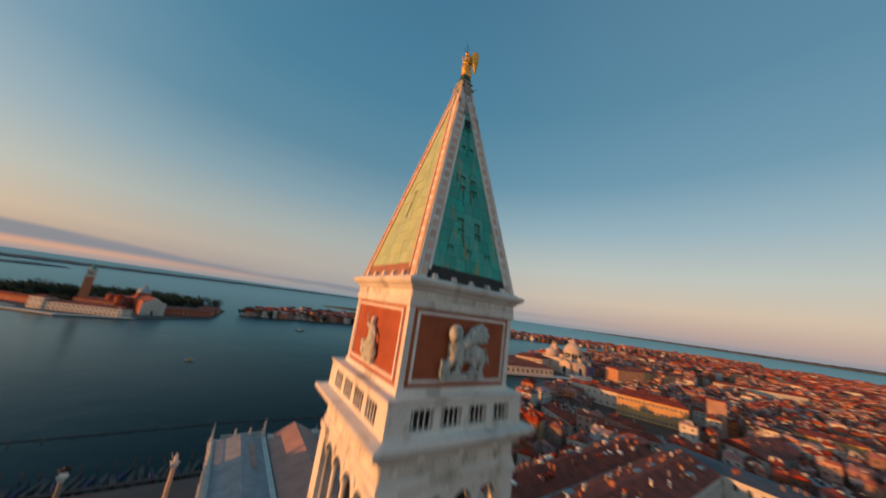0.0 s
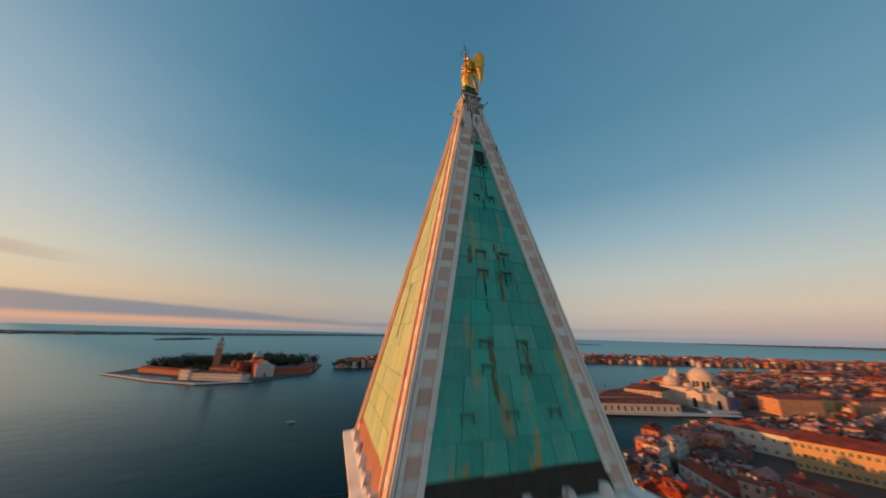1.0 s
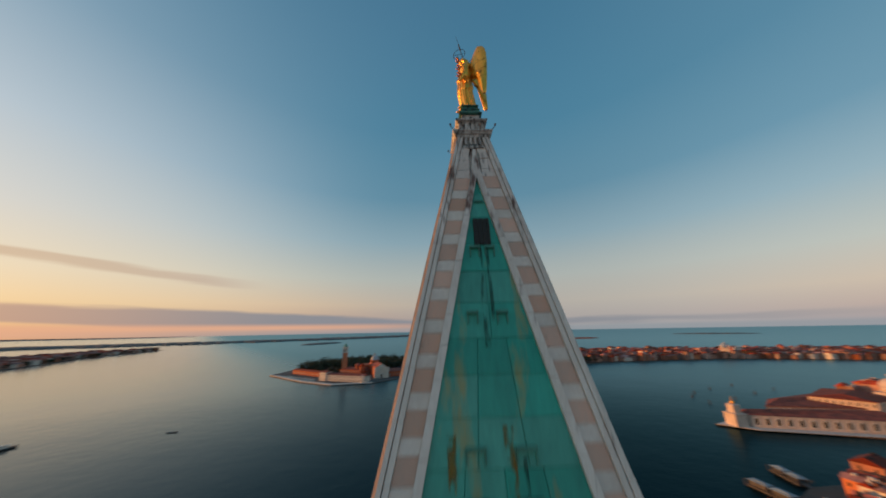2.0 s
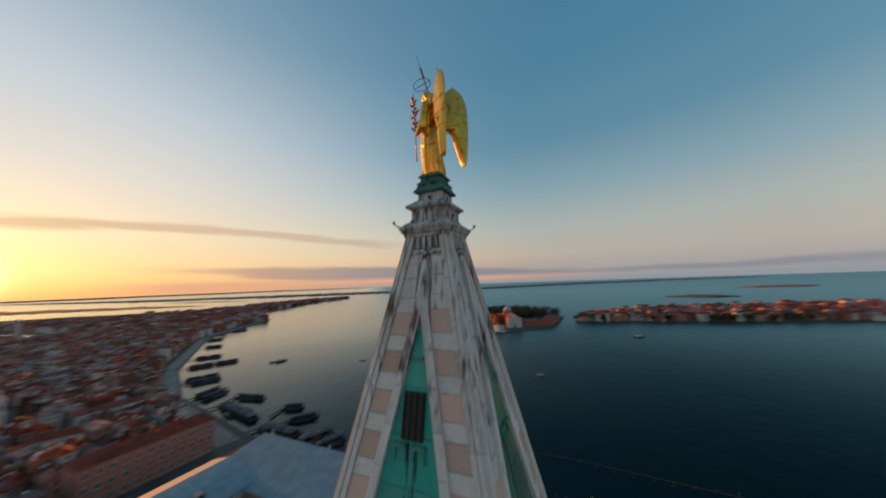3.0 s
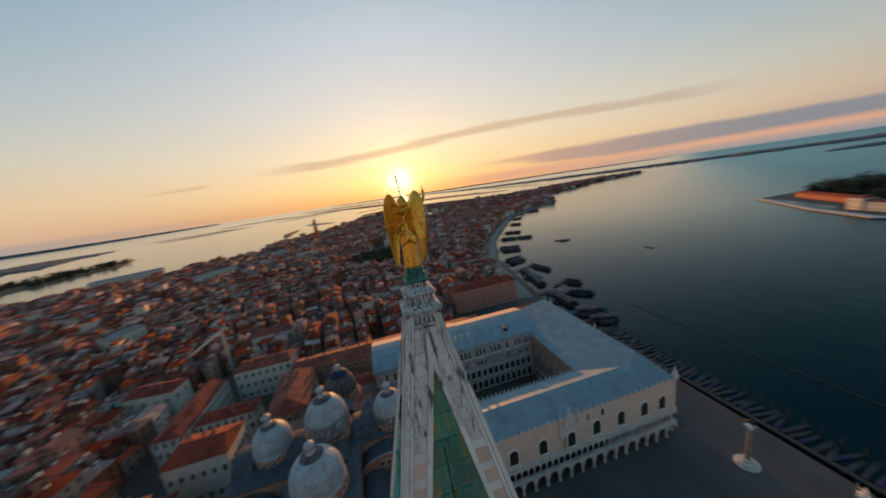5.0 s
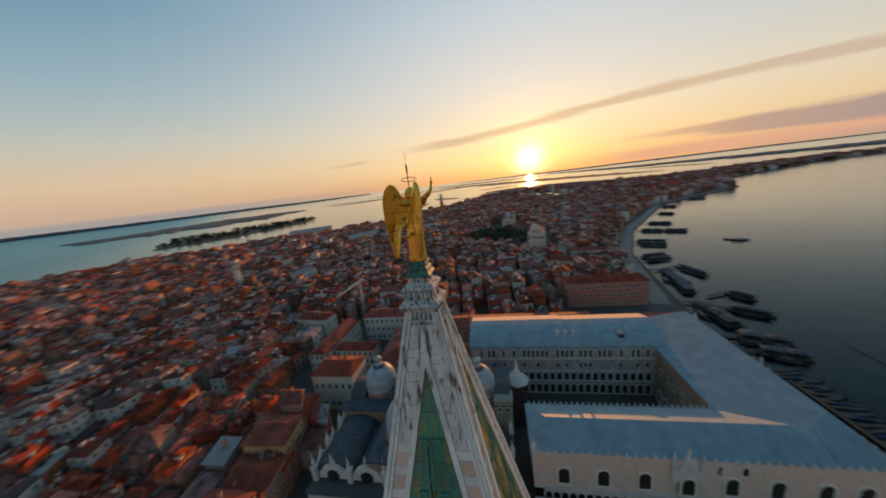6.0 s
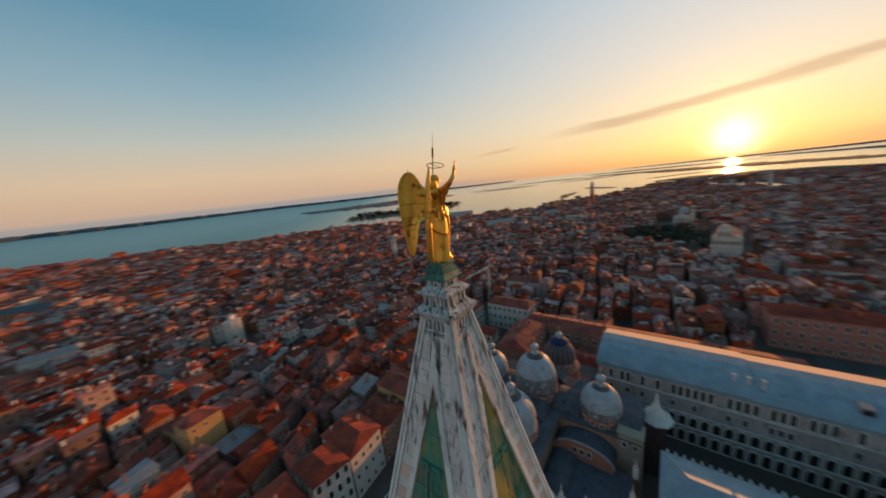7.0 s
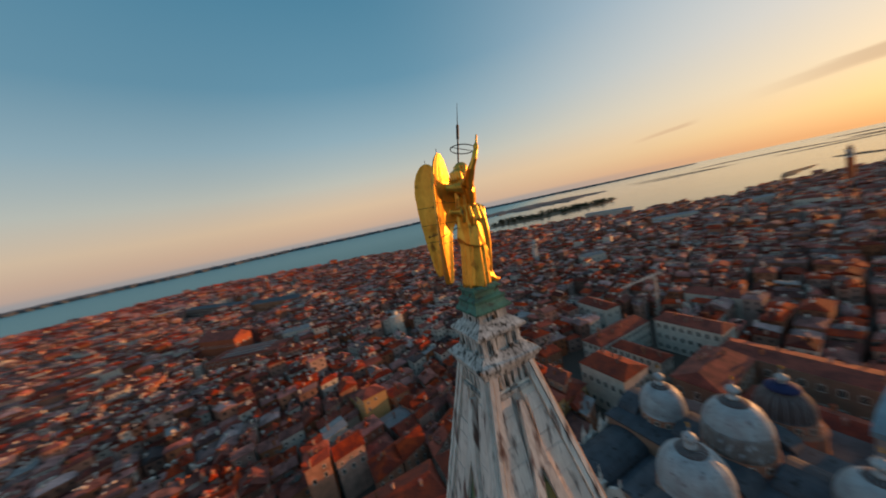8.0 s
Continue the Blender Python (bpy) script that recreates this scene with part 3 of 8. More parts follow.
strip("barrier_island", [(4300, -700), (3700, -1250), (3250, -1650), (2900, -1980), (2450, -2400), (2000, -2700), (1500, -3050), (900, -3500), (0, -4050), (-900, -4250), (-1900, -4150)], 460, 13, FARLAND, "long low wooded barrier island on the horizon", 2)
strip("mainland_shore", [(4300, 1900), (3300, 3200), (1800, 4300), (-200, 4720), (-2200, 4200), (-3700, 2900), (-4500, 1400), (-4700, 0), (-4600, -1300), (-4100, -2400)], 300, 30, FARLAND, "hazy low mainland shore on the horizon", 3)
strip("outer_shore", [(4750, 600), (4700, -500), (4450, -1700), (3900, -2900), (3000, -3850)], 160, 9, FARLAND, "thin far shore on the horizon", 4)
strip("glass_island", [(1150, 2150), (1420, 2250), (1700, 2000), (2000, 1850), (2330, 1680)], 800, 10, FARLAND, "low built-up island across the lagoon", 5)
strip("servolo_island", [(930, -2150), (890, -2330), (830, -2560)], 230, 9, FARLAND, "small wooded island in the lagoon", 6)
strip("grazia_island", [(-370, -1540), (-600, -1520)], 150, 8, MARSH, "small dark wooded island", 7)
strip("clemente_island", [(-960, -2420), (-1340, -2470)], 190, 9, BRICK, "small island with reddish buildings", 8)
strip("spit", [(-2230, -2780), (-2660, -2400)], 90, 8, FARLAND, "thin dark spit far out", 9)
strip("vineyard_island", [(3700, 700), (3450, 150), (3080, -380), (2800, -690), (2480, -900), (2150, -1080)], 420, 6, MARSH, "long low green island before the sun", 10)
strip("certosa_island", [(1880, 60), (1980, -160), (1900, -420), (1760, -640)], 230, 8, MARSH, "low wooded island close to the city's edge", 11)
for marsh_line, wide in (([(1180, 330), (1330, 350), (1480, 345)], 40), ([(1790, 372), (1700, 290), (1620, 205)], 70), ([(2470, 1510), (2530, 1300), (2820, 1050)], 70), ([(3150, 1430), (3400, 1290), (3540, 1030), (3400, 560)], 130),
                         ([(2950, 870), (3150, 620), (3370, 360)], 80), ([(2650, 1700), (2780, 1350), (2860, 1000)], 60), ([(2300, 120), (2500, -60), (2560, -260)], 60), ([(4100, 900), (4050, 200), (3950, -300), (3800, -700)], 240), ([(3000, -1250), (2700, -1420), (2350, -1500)], 90)):
    strip("salt_marsh", marsh_line, wide, 3.0, MARSH, "flat dark salt marsh in the lagoon", int(marsh_line[0][0]))


# ---- the bell tower ----
def face_y(z):
    """Half width of the spire's stone faces at a height."""
    return 1.14 + 0.212 * (90.4 - z)


def arched_panel(w, h, r, depth, rise=1.0, n=12):
    """A block with a round arch cut out of its underside; its outside is -y."""
    pts = [(-w / 2, 0)] + [(-r * math.cos(math.pi * k / n), r * rise * math.sin(math.pi * k / n)) for k in range(n + 1)] + [(w / 2, 0), (w / 2, h), (-w / 2, h)]
    m = len(pts)
    vs = [(x, -depth / 2, z) for x, z in pts] + [(x, depth / 2, z) for x, z in pts]
    s = Shape()
    faces = [(k, (k + 1) % m, m + (k + 1) % m, m + k) for k in range(m)]
    # front and back as strips between the arch and the top edge
    top = {}
    for k in range(n + 1):
        vs += [(pts[k + 1][0], -depth / 2, h), (pts[k + 1][0], depth / 2, h)]
        top[k] = len(vs) - 2
    for k in range(n):
        faces += [(k + 1, k + 2, top[k + 1], top[k]), (m + k + 2, m + k + 1, top[k] + 1, top[k + 1] + 1)]
    faces += [(0, 1, top[0], m - 1), (n + 1, n + 2, m - 2, top[n]), (m + 1, m, 2 * m - 1, top[0] + 1), (m + n + 2, m + n + 1, top[n] + 1, 2 * m - 2)]
    return s.add(vs, faces)


def fused(ob, size, soften=0):
    """Melts the pieces of a carved figure into one skin."""
    mod = ob.modifiers.new("fuse", "REMESH")
    mod.mode, mod.voxel_size, mod.use_smooth_shade = "VOXEL", size, True
    if soften:
        mod = ob.modifiers.new("soften", "SMOOTH")
        mod.factor, mod.iterations = 0.5, soften
    return ob


def build_tower():
    tower = thing("bell_tower", "tall brick bell tower with white stone belfry and green copper spire", "tower")
    part("shaft", Shape().square([(6.15, 0), (6.15, 2), (5.9, 2.2), (5.75, 48.5)]), SHAFT, tower, "plain red brick shaft")
    part("shaft_cornice", Shape().square([(5.75, 48.5), (6.3, 49.0), (6.5, 49.6), (6.5, 50.0), (5.7, 50.1)]), STONE, tower)
    # belfry: corner piers, arches on columns, entablature
    for sx in (-1, 1):
        for sy in (-1, 1):
            part("belfry_pier", Shape().square([(0.85, 50.0), (0.85, 50.6), (0.72, 50.7), (0.72, 57.4), (0.85, 57.6), (0.85, 58.0)], 0, sx * 5.3, sy * 5.3), STONE, tower)
    # solid block painted black in place of the belfry's inner shade
    part("belfry_shade", Shape().square([(4.1, 50.0), (4.1, 59.0)]), DARK, tower, "near-black block for the shade inside the belfry")
    column = Shape().lathe(0, 0, [(0.30, 0), (0.30, 0.25), (0.22, 0.3), (0.2, 4.3), (0.33, 4.6), (0.33, 4.75)], 10).mesh("column", STONE, smooth=False)
    arch = arched_panel(2.34, 1.75, 0.92, 0.84).mesh("arch", STONE)
    for side in range(4):
        turn = Matrix.Rotation(side * math.pi / 2, 4, "Z")
        for k in range(4):
            part("arch", arch, None, tower, at=turn @ pose(-3.51 + 2.34 * k, 5.35, 56.1))
        for k in range(5):
            part("column", column, None, tower, at=turn @ pose(-4.68 + 2.34 * k, 5.46, 51.35))
        part("belfry_parapet", Shape().box(0, 5.45, 50.7, 9.0, 0.5, 1.3), STONE, tower, at=turn)
        for k in range(5):
            part("roundel", Shape().lathe(0, 0, [(0.36, 0), (0.36, 0.10), (0.26, 0.14), (0.1, 0.10)], 12), STONE, tower,
                 at=turn @ pose(-4.68 + 2.34 * k, 5.77, 57.1, -90))
    part("entablature", Shape().square([(5.9, 57.8), (5.98, 58.0), (5.98, 58.5), (5.84, 58.6), (5.84, 59.5), (6.15, 59.7), (6.3, 60.0), (6.85, 60.35), (7.1, 60.7), (7.1, 60.95), (6.1, 61.1)]), STONE, tower)
    for side in range(4):
        turn = Matrix.Rotation(side * math.pi / 2, 4, "Z")
        for k in range(3):
            part("cornice_bracket", Shape().box(-3.3 + 3.3 * k, 6.12, 60.0, 0.5, 0.5, 0.5, top=1.0), STONE, tower, at=turn)
    # cut blocks of the friezes, with open joints
    for reach, z0, high, count in ((5.84, 58.62, 0.86, 9), (5.26, 69.82, 0.52, 9)):
        wide = 2 * reach / count
        block = Shape().box(0, 0, 0, wide - 0.045, 0.06, high - 0.02).mesh("frieze_block", FRIEZE)
        for side in range(4):
            turn = Matrix.Rotation(side * math.pi / 2, 4, "Z")
            for k in range(count):
                part("frieze_block", block, None, tower, at=turn @ pose(-reach + wide * (k + 0.5), reach + 0.012, z0 + high / 2))
    # loggia parapet with barred openings
    for side in range(4):
        turn = Matrix.Rotation(side * math.pi / 2, 4, "Z")
        ends = 12.3 if side % 2 else 11.2
        wall = Shape()
        wall.box(0, 5.88, 61.25, ends, 0.55, 0.34)
        wall.box(0, 5.88, 62.98, ends, 0.55, 0.52)
        piers = [(-ends / 2, -4.75), (-2.95, -2.3), (-0.5, 0.15), (1.95, 2.6), (4.4, ends / 2)]
        for a, b in piers:
            wall.box((a + b) / 2, 5.88, 62.07, b - a, 0.55, 1.3)
        part("parapet_wall", wall, STONE, tower, at=turn)
        # black sheet painted as the shade behind the parapet openings
        part("parapet_shade", Shape().box(0, 5.4, 62.0, 10.6, 0.1, 1.9), DARK, tower, at=turn)
        for (_, a), (b, _) in zip(piers, piers[1:]):
            for j in range(4):
                part("baluster", Shape().lathe(0, 0, [(0.06, 0), (0.04, 0.15), (0.07, 0.45), (0.04, 0.8), (0.04, 1.1), (0.07, 1.28)], 6), STONE, tower,
                     at=turn @ pose(a + (b - a) * (j + 0.5) / 4, 6.02, 61.43))
        part("parapet_coping", Shape().box(0, 5.76, 63.30, 12.6 if side % 2 else 10.4, 1.05, 0.14), STONE, tower, at=turn)
    # attic with framed brick panels
    part("attic", Shape().square([(5.16, 63.2), (5.16, 69.4)]), BRICK, tower, "red brick attic")
    part("attic_base", Shape().square([(5.3, 63.25), (5.3, 63.75), (5.18, 63.8)]), STONE, tower)
    for sx in (-1, 1):
        for sy in (-1, 1):
            part("attic_corner", Shape().box(sx * 4.98, sy * 4.98, 66.55, 0.46, 0.46, 5.6), PALE, tower)
    for side in range(4):
        turn = Matrix.Rotation(side * math.pi / 2, 4, "Z")
        y = 5.2
        for nm, b in (("panel_frame", (0, y, 68.87, 8.9, 0.14, 0.2)), ("panel_frame", (0, y, 64.2, 8.9, 0.14, 0.2)), ("panel_frame", (-4.36, y, 66.53, 0.2, 0.14, 4.46)), ("panel_frame", (4.36, y, 66.53, 0.2, 0.14, 4.46))):
            part(nm, Shape().box(*b), PALE, tower, at=turn)
    part("attic_cornice", Shape().square([(5.2, 69.15), (5.32, 69.3), (5.32, 69.75), (5.26, 69.8), (5.26, 70.35), (5.42, 70.45), (5.5, 70.6), (5.78, 70.8), (5.9, 71.0), (5.9, 71.17), (5.5, 71.3), (5.35, 71.4)]), STONE, tower)
    return tower


tower = build_tower()


def relief_lion():
    """The walking winged lion of the shaded face, as one plain mesh."""
    s = Shape()
    s.box(-0.1, 0.15, 64.5, 4.2, 0.5, 0.55)
    s.ball((-0.45, 0.28, 66.25), (1.55, 0.36, 0.72), 14)                    # body
    s.ball((-1.45, 0.28, 66.05), (0.72, 0.36, 0.72), 12)                    # haunch
    s.ball((0.85, 0.32, 66.6), (0.80, 0.42, 0.95), 12)                     # chest and mane
    s.ball((1.15, 0.42, 67.65), (0.66, 0.42, 0.70), 12)                    # mane round the head
    s.ball((1.36, 0.66, 67.6), (0.36, 0.26, 0.40), 10)
    s.ball((1.50, 0.80, 67.45), (0.2, 0.18, 0.18), 8)
    for x, z0 in ((1.25, 65.35), (0.45, 64.85), (-1.0, 64.85), (-1.75, 64.85)):
        s.tube([(x - 0.15, 0.3, 66.1), (x, 0.32, 65.5), (x + 0.1, 0.34, z0)], [0.44, 0.31, 0.25], 9)
        s.ball((x + 0.25, 0.36, z0), (0.36, 0.24, 0.18), 8)
    s.ball((-0.75, 0.34, 67.45), (0.95, 0.20, 0.62), 12)                    # the wing's broad part
    for x, z, r in ((-1.55, 68.45, 0.30), (-2.0, 68.15, 0.30), (-2.25, 67.7, 0.28), (-2.2, 67.25, 0.26)):   # wing feathers
        s.tube([(0.4, 0.44, 66.8), (-0.5 + 0.1 * x, 0.46, (66.9 + z) / 2 + 0.2), (x, 0.35, z)], [0.36, r + 0.14, r * 0.7], 8)
    s.tube([(-1.6, 0.25, 66.3), (-2.2, 0.3, 66.7), (-2.45, 0.3, 66.0), (-2.6, 0.3, 65.5)], [0.12, 0.09, 0.09, 0.12], 6)
    s.box(1.75, 0.35, 65.2, 0.9, 0.3, 1.1, top=0.9)                         # the book
    return s


def relief_figure():
    s = Shape()
    s.box(0.1, 0.15, 64.55, 2.0, 0.45, 0.4)
    s.rings([[(0.1 + rx * math.cos(2 * math.pi * k / 12) * (1 + 0.1 * math.cos(k * 5)), 0.2 + 0.3 * math.sin(2 * math.pi * k / 12), z) for k in range(12)]
             for rx, z in ((0.75, 64.7), (0.7, 65.3), (0.85, 65.8), (0.55, 66.2), (0.42, 66.6), (0.52, 67.0), (0.3, 67.25), (0.14, 67.35))])
    s.ball((0.1, 0.25, 67.65), (0.24, 0.24, 0.32), 10)
    s.tube([(0.5, 0.25, 67.0), (1.0, 0.35, 67.3), (1.15, 0.4, 68.1)], [0.17, 0.13, 0.08], 7)
    s.tube([(1.15, 0.4, 67.6), (1.18, 0.4, 68.6)], [0.05, 0.02], 6)
    s.tube([(-0.3, 0.25, 67.0), (-0.9, 0.35, 66.5), (-1.0, 0.4, 66.0)], [0.17, 0.13, 0.1], 7)
    for sx in (-1, 1):
        s.ball((0.1 + sx * 0.95, 0.3, 65.2), (0.42, 0.3, 0.5), 10)
        s.ball((0.1 + sx * 1.0, 0.4, 65.75), (0.28, 0.25, 0.28), 8)
    return s


for side, shape, label in ((0, relief_lion, "white stone winged lion relief on red brick"), (2, relief_lion, "white stone winged lion relief on red brick"),
                           (1, relief_figure, "white stone seated figure relief on red brick"), (3, relief_figure, "white stone seated figure relief on red brick")):
    fused(solid("stone_relief", shape(), RELIEF, label, "relief", at=Matrix.Rotation(side * math.pi / 2, 4, "Z") @ pose(0, 5.16, 0), smooth=True), 0.06)


def build_spire():
    """Four faces: copper sheets between stone edges, with bands of pink and pale blocks beside them."""
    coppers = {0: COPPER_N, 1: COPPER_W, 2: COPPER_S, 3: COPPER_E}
    labels = {0: "green copper sheeting", 1: "green copper sheeting with ochre streaks", 2: "ochre-stained copper sheeting", 3: "copper sheeting coloured yellowish as if sunlit"}
    z0, z1, zt = 71.3, 92.75, 90.4
    part("spire_core", Shape().square([(face_y(z0) - 0.14, z0), (face_y(z1) - 0.14, z1)]), WEATHERED, tower)
    slope = 0.212
    for side in range(4):
        turn = Matrix.Rotation(side * math.pi / 2, 4, "Z")
        tilt = math.atan(slope)

        def on_face(x, z, out=0.0):
            """A point of the face, raised by out along its normal."""
            return (x, face_y(z) + out * math.cos(tilt), z + out * math.sin(tilt))

        def slab(x0a, x1a, za, x0b, x1b, zb, lo, hi):
            """A slab on the face between two heights."""
            s = Shape()
            v = [on_face(x0a, za, lo), on_face(x1a, za, lo), on_face(x1b, zb, lo), on_face(x0b, zb, lo),
                 on_face(x0a, za, hi), on_face(x1a, za, hi), on_face(x1b, zb, hi), on_face(x0b, zb, hi)]
            return s.add(v, [(0, 1, 2, 3), (7, 6, 5, 4), (1, 0, 4, 5), (2, 1, 5, 6), (3, 2, 6, 7), (0, 3, 7, 4)])

        half = lambda z: max(0.0, 0.2134 * (zt - z))                            # the copper's half width
        edge = lambda z: face_y(z)
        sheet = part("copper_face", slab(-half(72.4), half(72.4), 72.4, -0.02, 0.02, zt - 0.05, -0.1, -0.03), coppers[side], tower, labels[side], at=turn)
        rnd = random.Random(40 + side)
        z = 72.4
        row = 0
        while z < 89.6:
            h = 1.02 + 0.1 * rnd.random()
            zb = min(z + h, 90.0)
            w = half(z) * 2
            cols = max(1, round(w / 1.15))
            for c in range(cols):
                lift = 0.012 + 0.022 * rnd.random()
                f0, f1 = c / cols, (c + 1) / cols
                a0, a1 = -half(z) + w * f0 + 0.012, -half(z) + w * f1 - 0.012
                wb = half(zb) * 2
                b0, b1 = -half(zb) + wb * f0 + 0.012, -half(zb) + wb * f1 - 0.012
                if b1 - b0 < 0.03:
                    b0, b1 = (b0 + b1) / 2 - 0.01, (b0 + b1) / 2 + 0.01
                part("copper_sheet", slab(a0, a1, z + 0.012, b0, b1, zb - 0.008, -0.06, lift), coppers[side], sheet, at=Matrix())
            z, row = zb, row + 1
        # stone edges beside the copper and at the corners, east ones in a sunlit tone, and the block bands between
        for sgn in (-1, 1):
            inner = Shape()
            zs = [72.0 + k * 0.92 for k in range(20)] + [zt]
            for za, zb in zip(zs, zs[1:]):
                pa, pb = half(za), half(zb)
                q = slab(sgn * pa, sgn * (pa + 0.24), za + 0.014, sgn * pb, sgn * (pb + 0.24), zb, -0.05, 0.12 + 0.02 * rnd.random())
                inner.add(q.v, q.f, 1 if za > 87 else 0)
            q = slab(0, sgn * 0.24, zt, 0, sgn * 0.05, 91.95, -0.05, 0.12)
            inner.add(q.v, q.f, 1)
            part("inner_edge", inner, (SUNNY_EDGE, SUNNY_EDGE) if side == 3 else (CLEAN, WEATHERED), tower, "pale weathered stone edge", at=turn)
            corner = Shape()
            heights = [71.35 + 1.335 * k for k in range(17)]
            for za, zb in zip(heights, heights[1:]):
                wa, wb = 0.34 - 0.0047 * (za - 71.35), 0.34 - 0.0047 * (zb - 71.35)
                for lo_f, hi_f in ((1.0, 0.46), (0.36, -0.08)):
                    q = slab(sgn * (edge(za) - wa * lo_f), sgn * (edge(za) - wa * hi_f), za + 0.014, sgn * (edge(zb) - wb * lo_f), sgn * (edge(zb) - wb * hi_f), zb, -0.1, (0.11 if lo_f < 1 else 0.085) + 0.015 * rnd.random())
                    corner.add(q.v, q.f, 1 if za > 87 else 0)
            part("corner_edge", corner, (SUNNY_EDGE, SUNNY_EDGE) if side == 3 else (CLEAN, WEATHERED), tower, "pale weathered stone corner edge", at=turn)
            band = part("block_band", slab(sgn * (half(71.4) + 0.2), sgn * (edge(71.4) - 0.3), 71.4, sgn * 0.12, sgn * (edge(92.3) - 0.22), 92.3, -0.1, -0.03), PALE, tower, at=turn)
            z, pink = 71.6, True
            while z < 91.9:
                h = (0.60 if pink else 0.42) * (0.94 + 0.12 * rnd.random())
                zb = min(z + h, 92.12)
                x0a, x1a = half(z) + 0.25, edge(z) - 0.35 + 0.004 * (z - 71)
                x0b, x1b = half(zb) + 0.25, edge(zb) - 0.35 + 0.004 * (zb - 71)
                if x1b - x0b > 0.05:
                    part("band_block", slab(sgn * x0a, sgn * x1a, z + 0.008, sgn * x0b, sgn * x1b, zb - 0.008, -0.08, 0.012 + 0.022 * rnd.random()), FADED if z > (90.4 if side == 0 else 86.6) else PINK if pink else PALE, band, at=Matrix())
                z, pink = zb, not pink
        # eaves: dark gutter recess with stone feet, the east one coloured as sunlit
        part("gutter_recess", slab(-half(71.5) - 0.1, half(71.5) + 0.1, 71.45, -half(72.45), half(72.45), 72.45, -0.1, 0.02), RING if side == 3 else IRON, tower, "gutter band, dark, in a sunlit brown on the east", at=turn)
        for k in range(5):
            x = -3.6 + 1.8 * k
            part("gutter_foot", Shape().box(x, face_y(71.6) + 0.12, 71.55, 0.55, 0.5, 0.42, top=0.55), WEATHERED, tower, at=turn)
        # hooks and hatch
        for zh, xs in () if side == 3 else ((87.2, (-0.22, 0.32)), (84.9, (-0.4, 0.55)), (81.35, (-0.62, 0.72)), (80.3, (-0.62, 0.72)), (77.0, (-0.9, 1.0)), (76.0, (-0.9, 1.0)), (74.3, (-2.0, 0.1, 2.1))):
            for x in xs:
                w = 0.28 if zh < 84 else 0.18
                hook = slab(x - w, x + w, zh, x - w, x + w, zh + 0.09, 0.0, 0.17)
                q = slab(x - w, x - w + 0.05, zh - 0.3, x - w, x - w + 0.05, zh, 0.0, 0.08)
                hook.add(q.v, q.f)
                q = slab(x + w - 0.05, x + w, zh - 0.3, x + w - 0.05, x + w, zh, 0.0, 0.08)
                hook.add(q.v, q.f)
                part("roof_hook", hook, VERDIGRIS, tower, at=turn)
        if side == 0:
            part("hatch", slab(-0.3, 0.3, 87.35, -0.3, 0.3, 88.45, 0.0, 0.09), IRON, tower, "dark barred hatch", at=turn)
            for k in range(4):
                part("hatch_bar", slab(-0.26 + 0.17 * k, -0.22 + 0.17 * k, 87.4, -0.26 + 0.17 * k, -0.22 + 0.17 * k, 88.4, 0.09, 0.13), IRON, tower, at=turn)
            part("roof_hook", slab(-0.17, 0.17, 89.2, -0.17, 0.17, 89.28, 0.0, 0.1), VERDIGRIS, tower, at=turn)
        stains = {0: ((-0.2, 81.9, 0.09, 3.0), (1.35, 81.7, 0.08, 1.2), (0.75, 77.2, 0.1, 2.6), (-1.0, 77.1, 0.08, 1.7)), 1: ((0.3, 80.5, 0.14, 3.5), (-0.8, 77.8, 0.14, 3.0), (0.1, 85.0, 0.06, 2.5)),
                  2: ((0.2, 84.0, 0.2, 5.0), (-0.5, 80.0, 0.25, 5.0), (0.9, 78.0, 0.25, 4.0)), 3: ((0.4, 80.0, 0.12, 3.0),)}[side]
        drips = {0: ((-0.12, 87.3, 0.05, 2.6), (0.14, 87.3, 0.07, 3.4), (-0.55, 81.2, 0.05, 1.6), (0.68, 80.2, 0.06, 1.9)), 1: ((-0.1, 83.0, 0.07, 4.0), (0.55, 79.0, 0.09, 3.5), (-0.7, 76.5, 0.08, 3.0), (0.2, 87.0, 0.04, 2.5)),
                 2: ((0.1, 86.0, 0.05, 3.0), (-0.4, 82.0, 0.08, 4.0), (0.6, 80.5, 0.08, 3.0)), 3: ()}[side]
        for x, zz, w, ln in drips:
            part("dark_streak", slab(x - w * 1.3, x + w * 1.1, zz - ln, x - w, x + w, zz, 0.048, 0.056), DRIP, tower, "dark run of rainwater", at=turn)
        for x, zz, w, ln in stains:
            part("rust_streak", slab(x - w * 1.3, x + w * 1.1, zz - ln, x - w * 1.6, x + w * 1.6, zz, 0.034, 0.046), RUST, tower, "brown rust streak", at=turn)


build_spire()


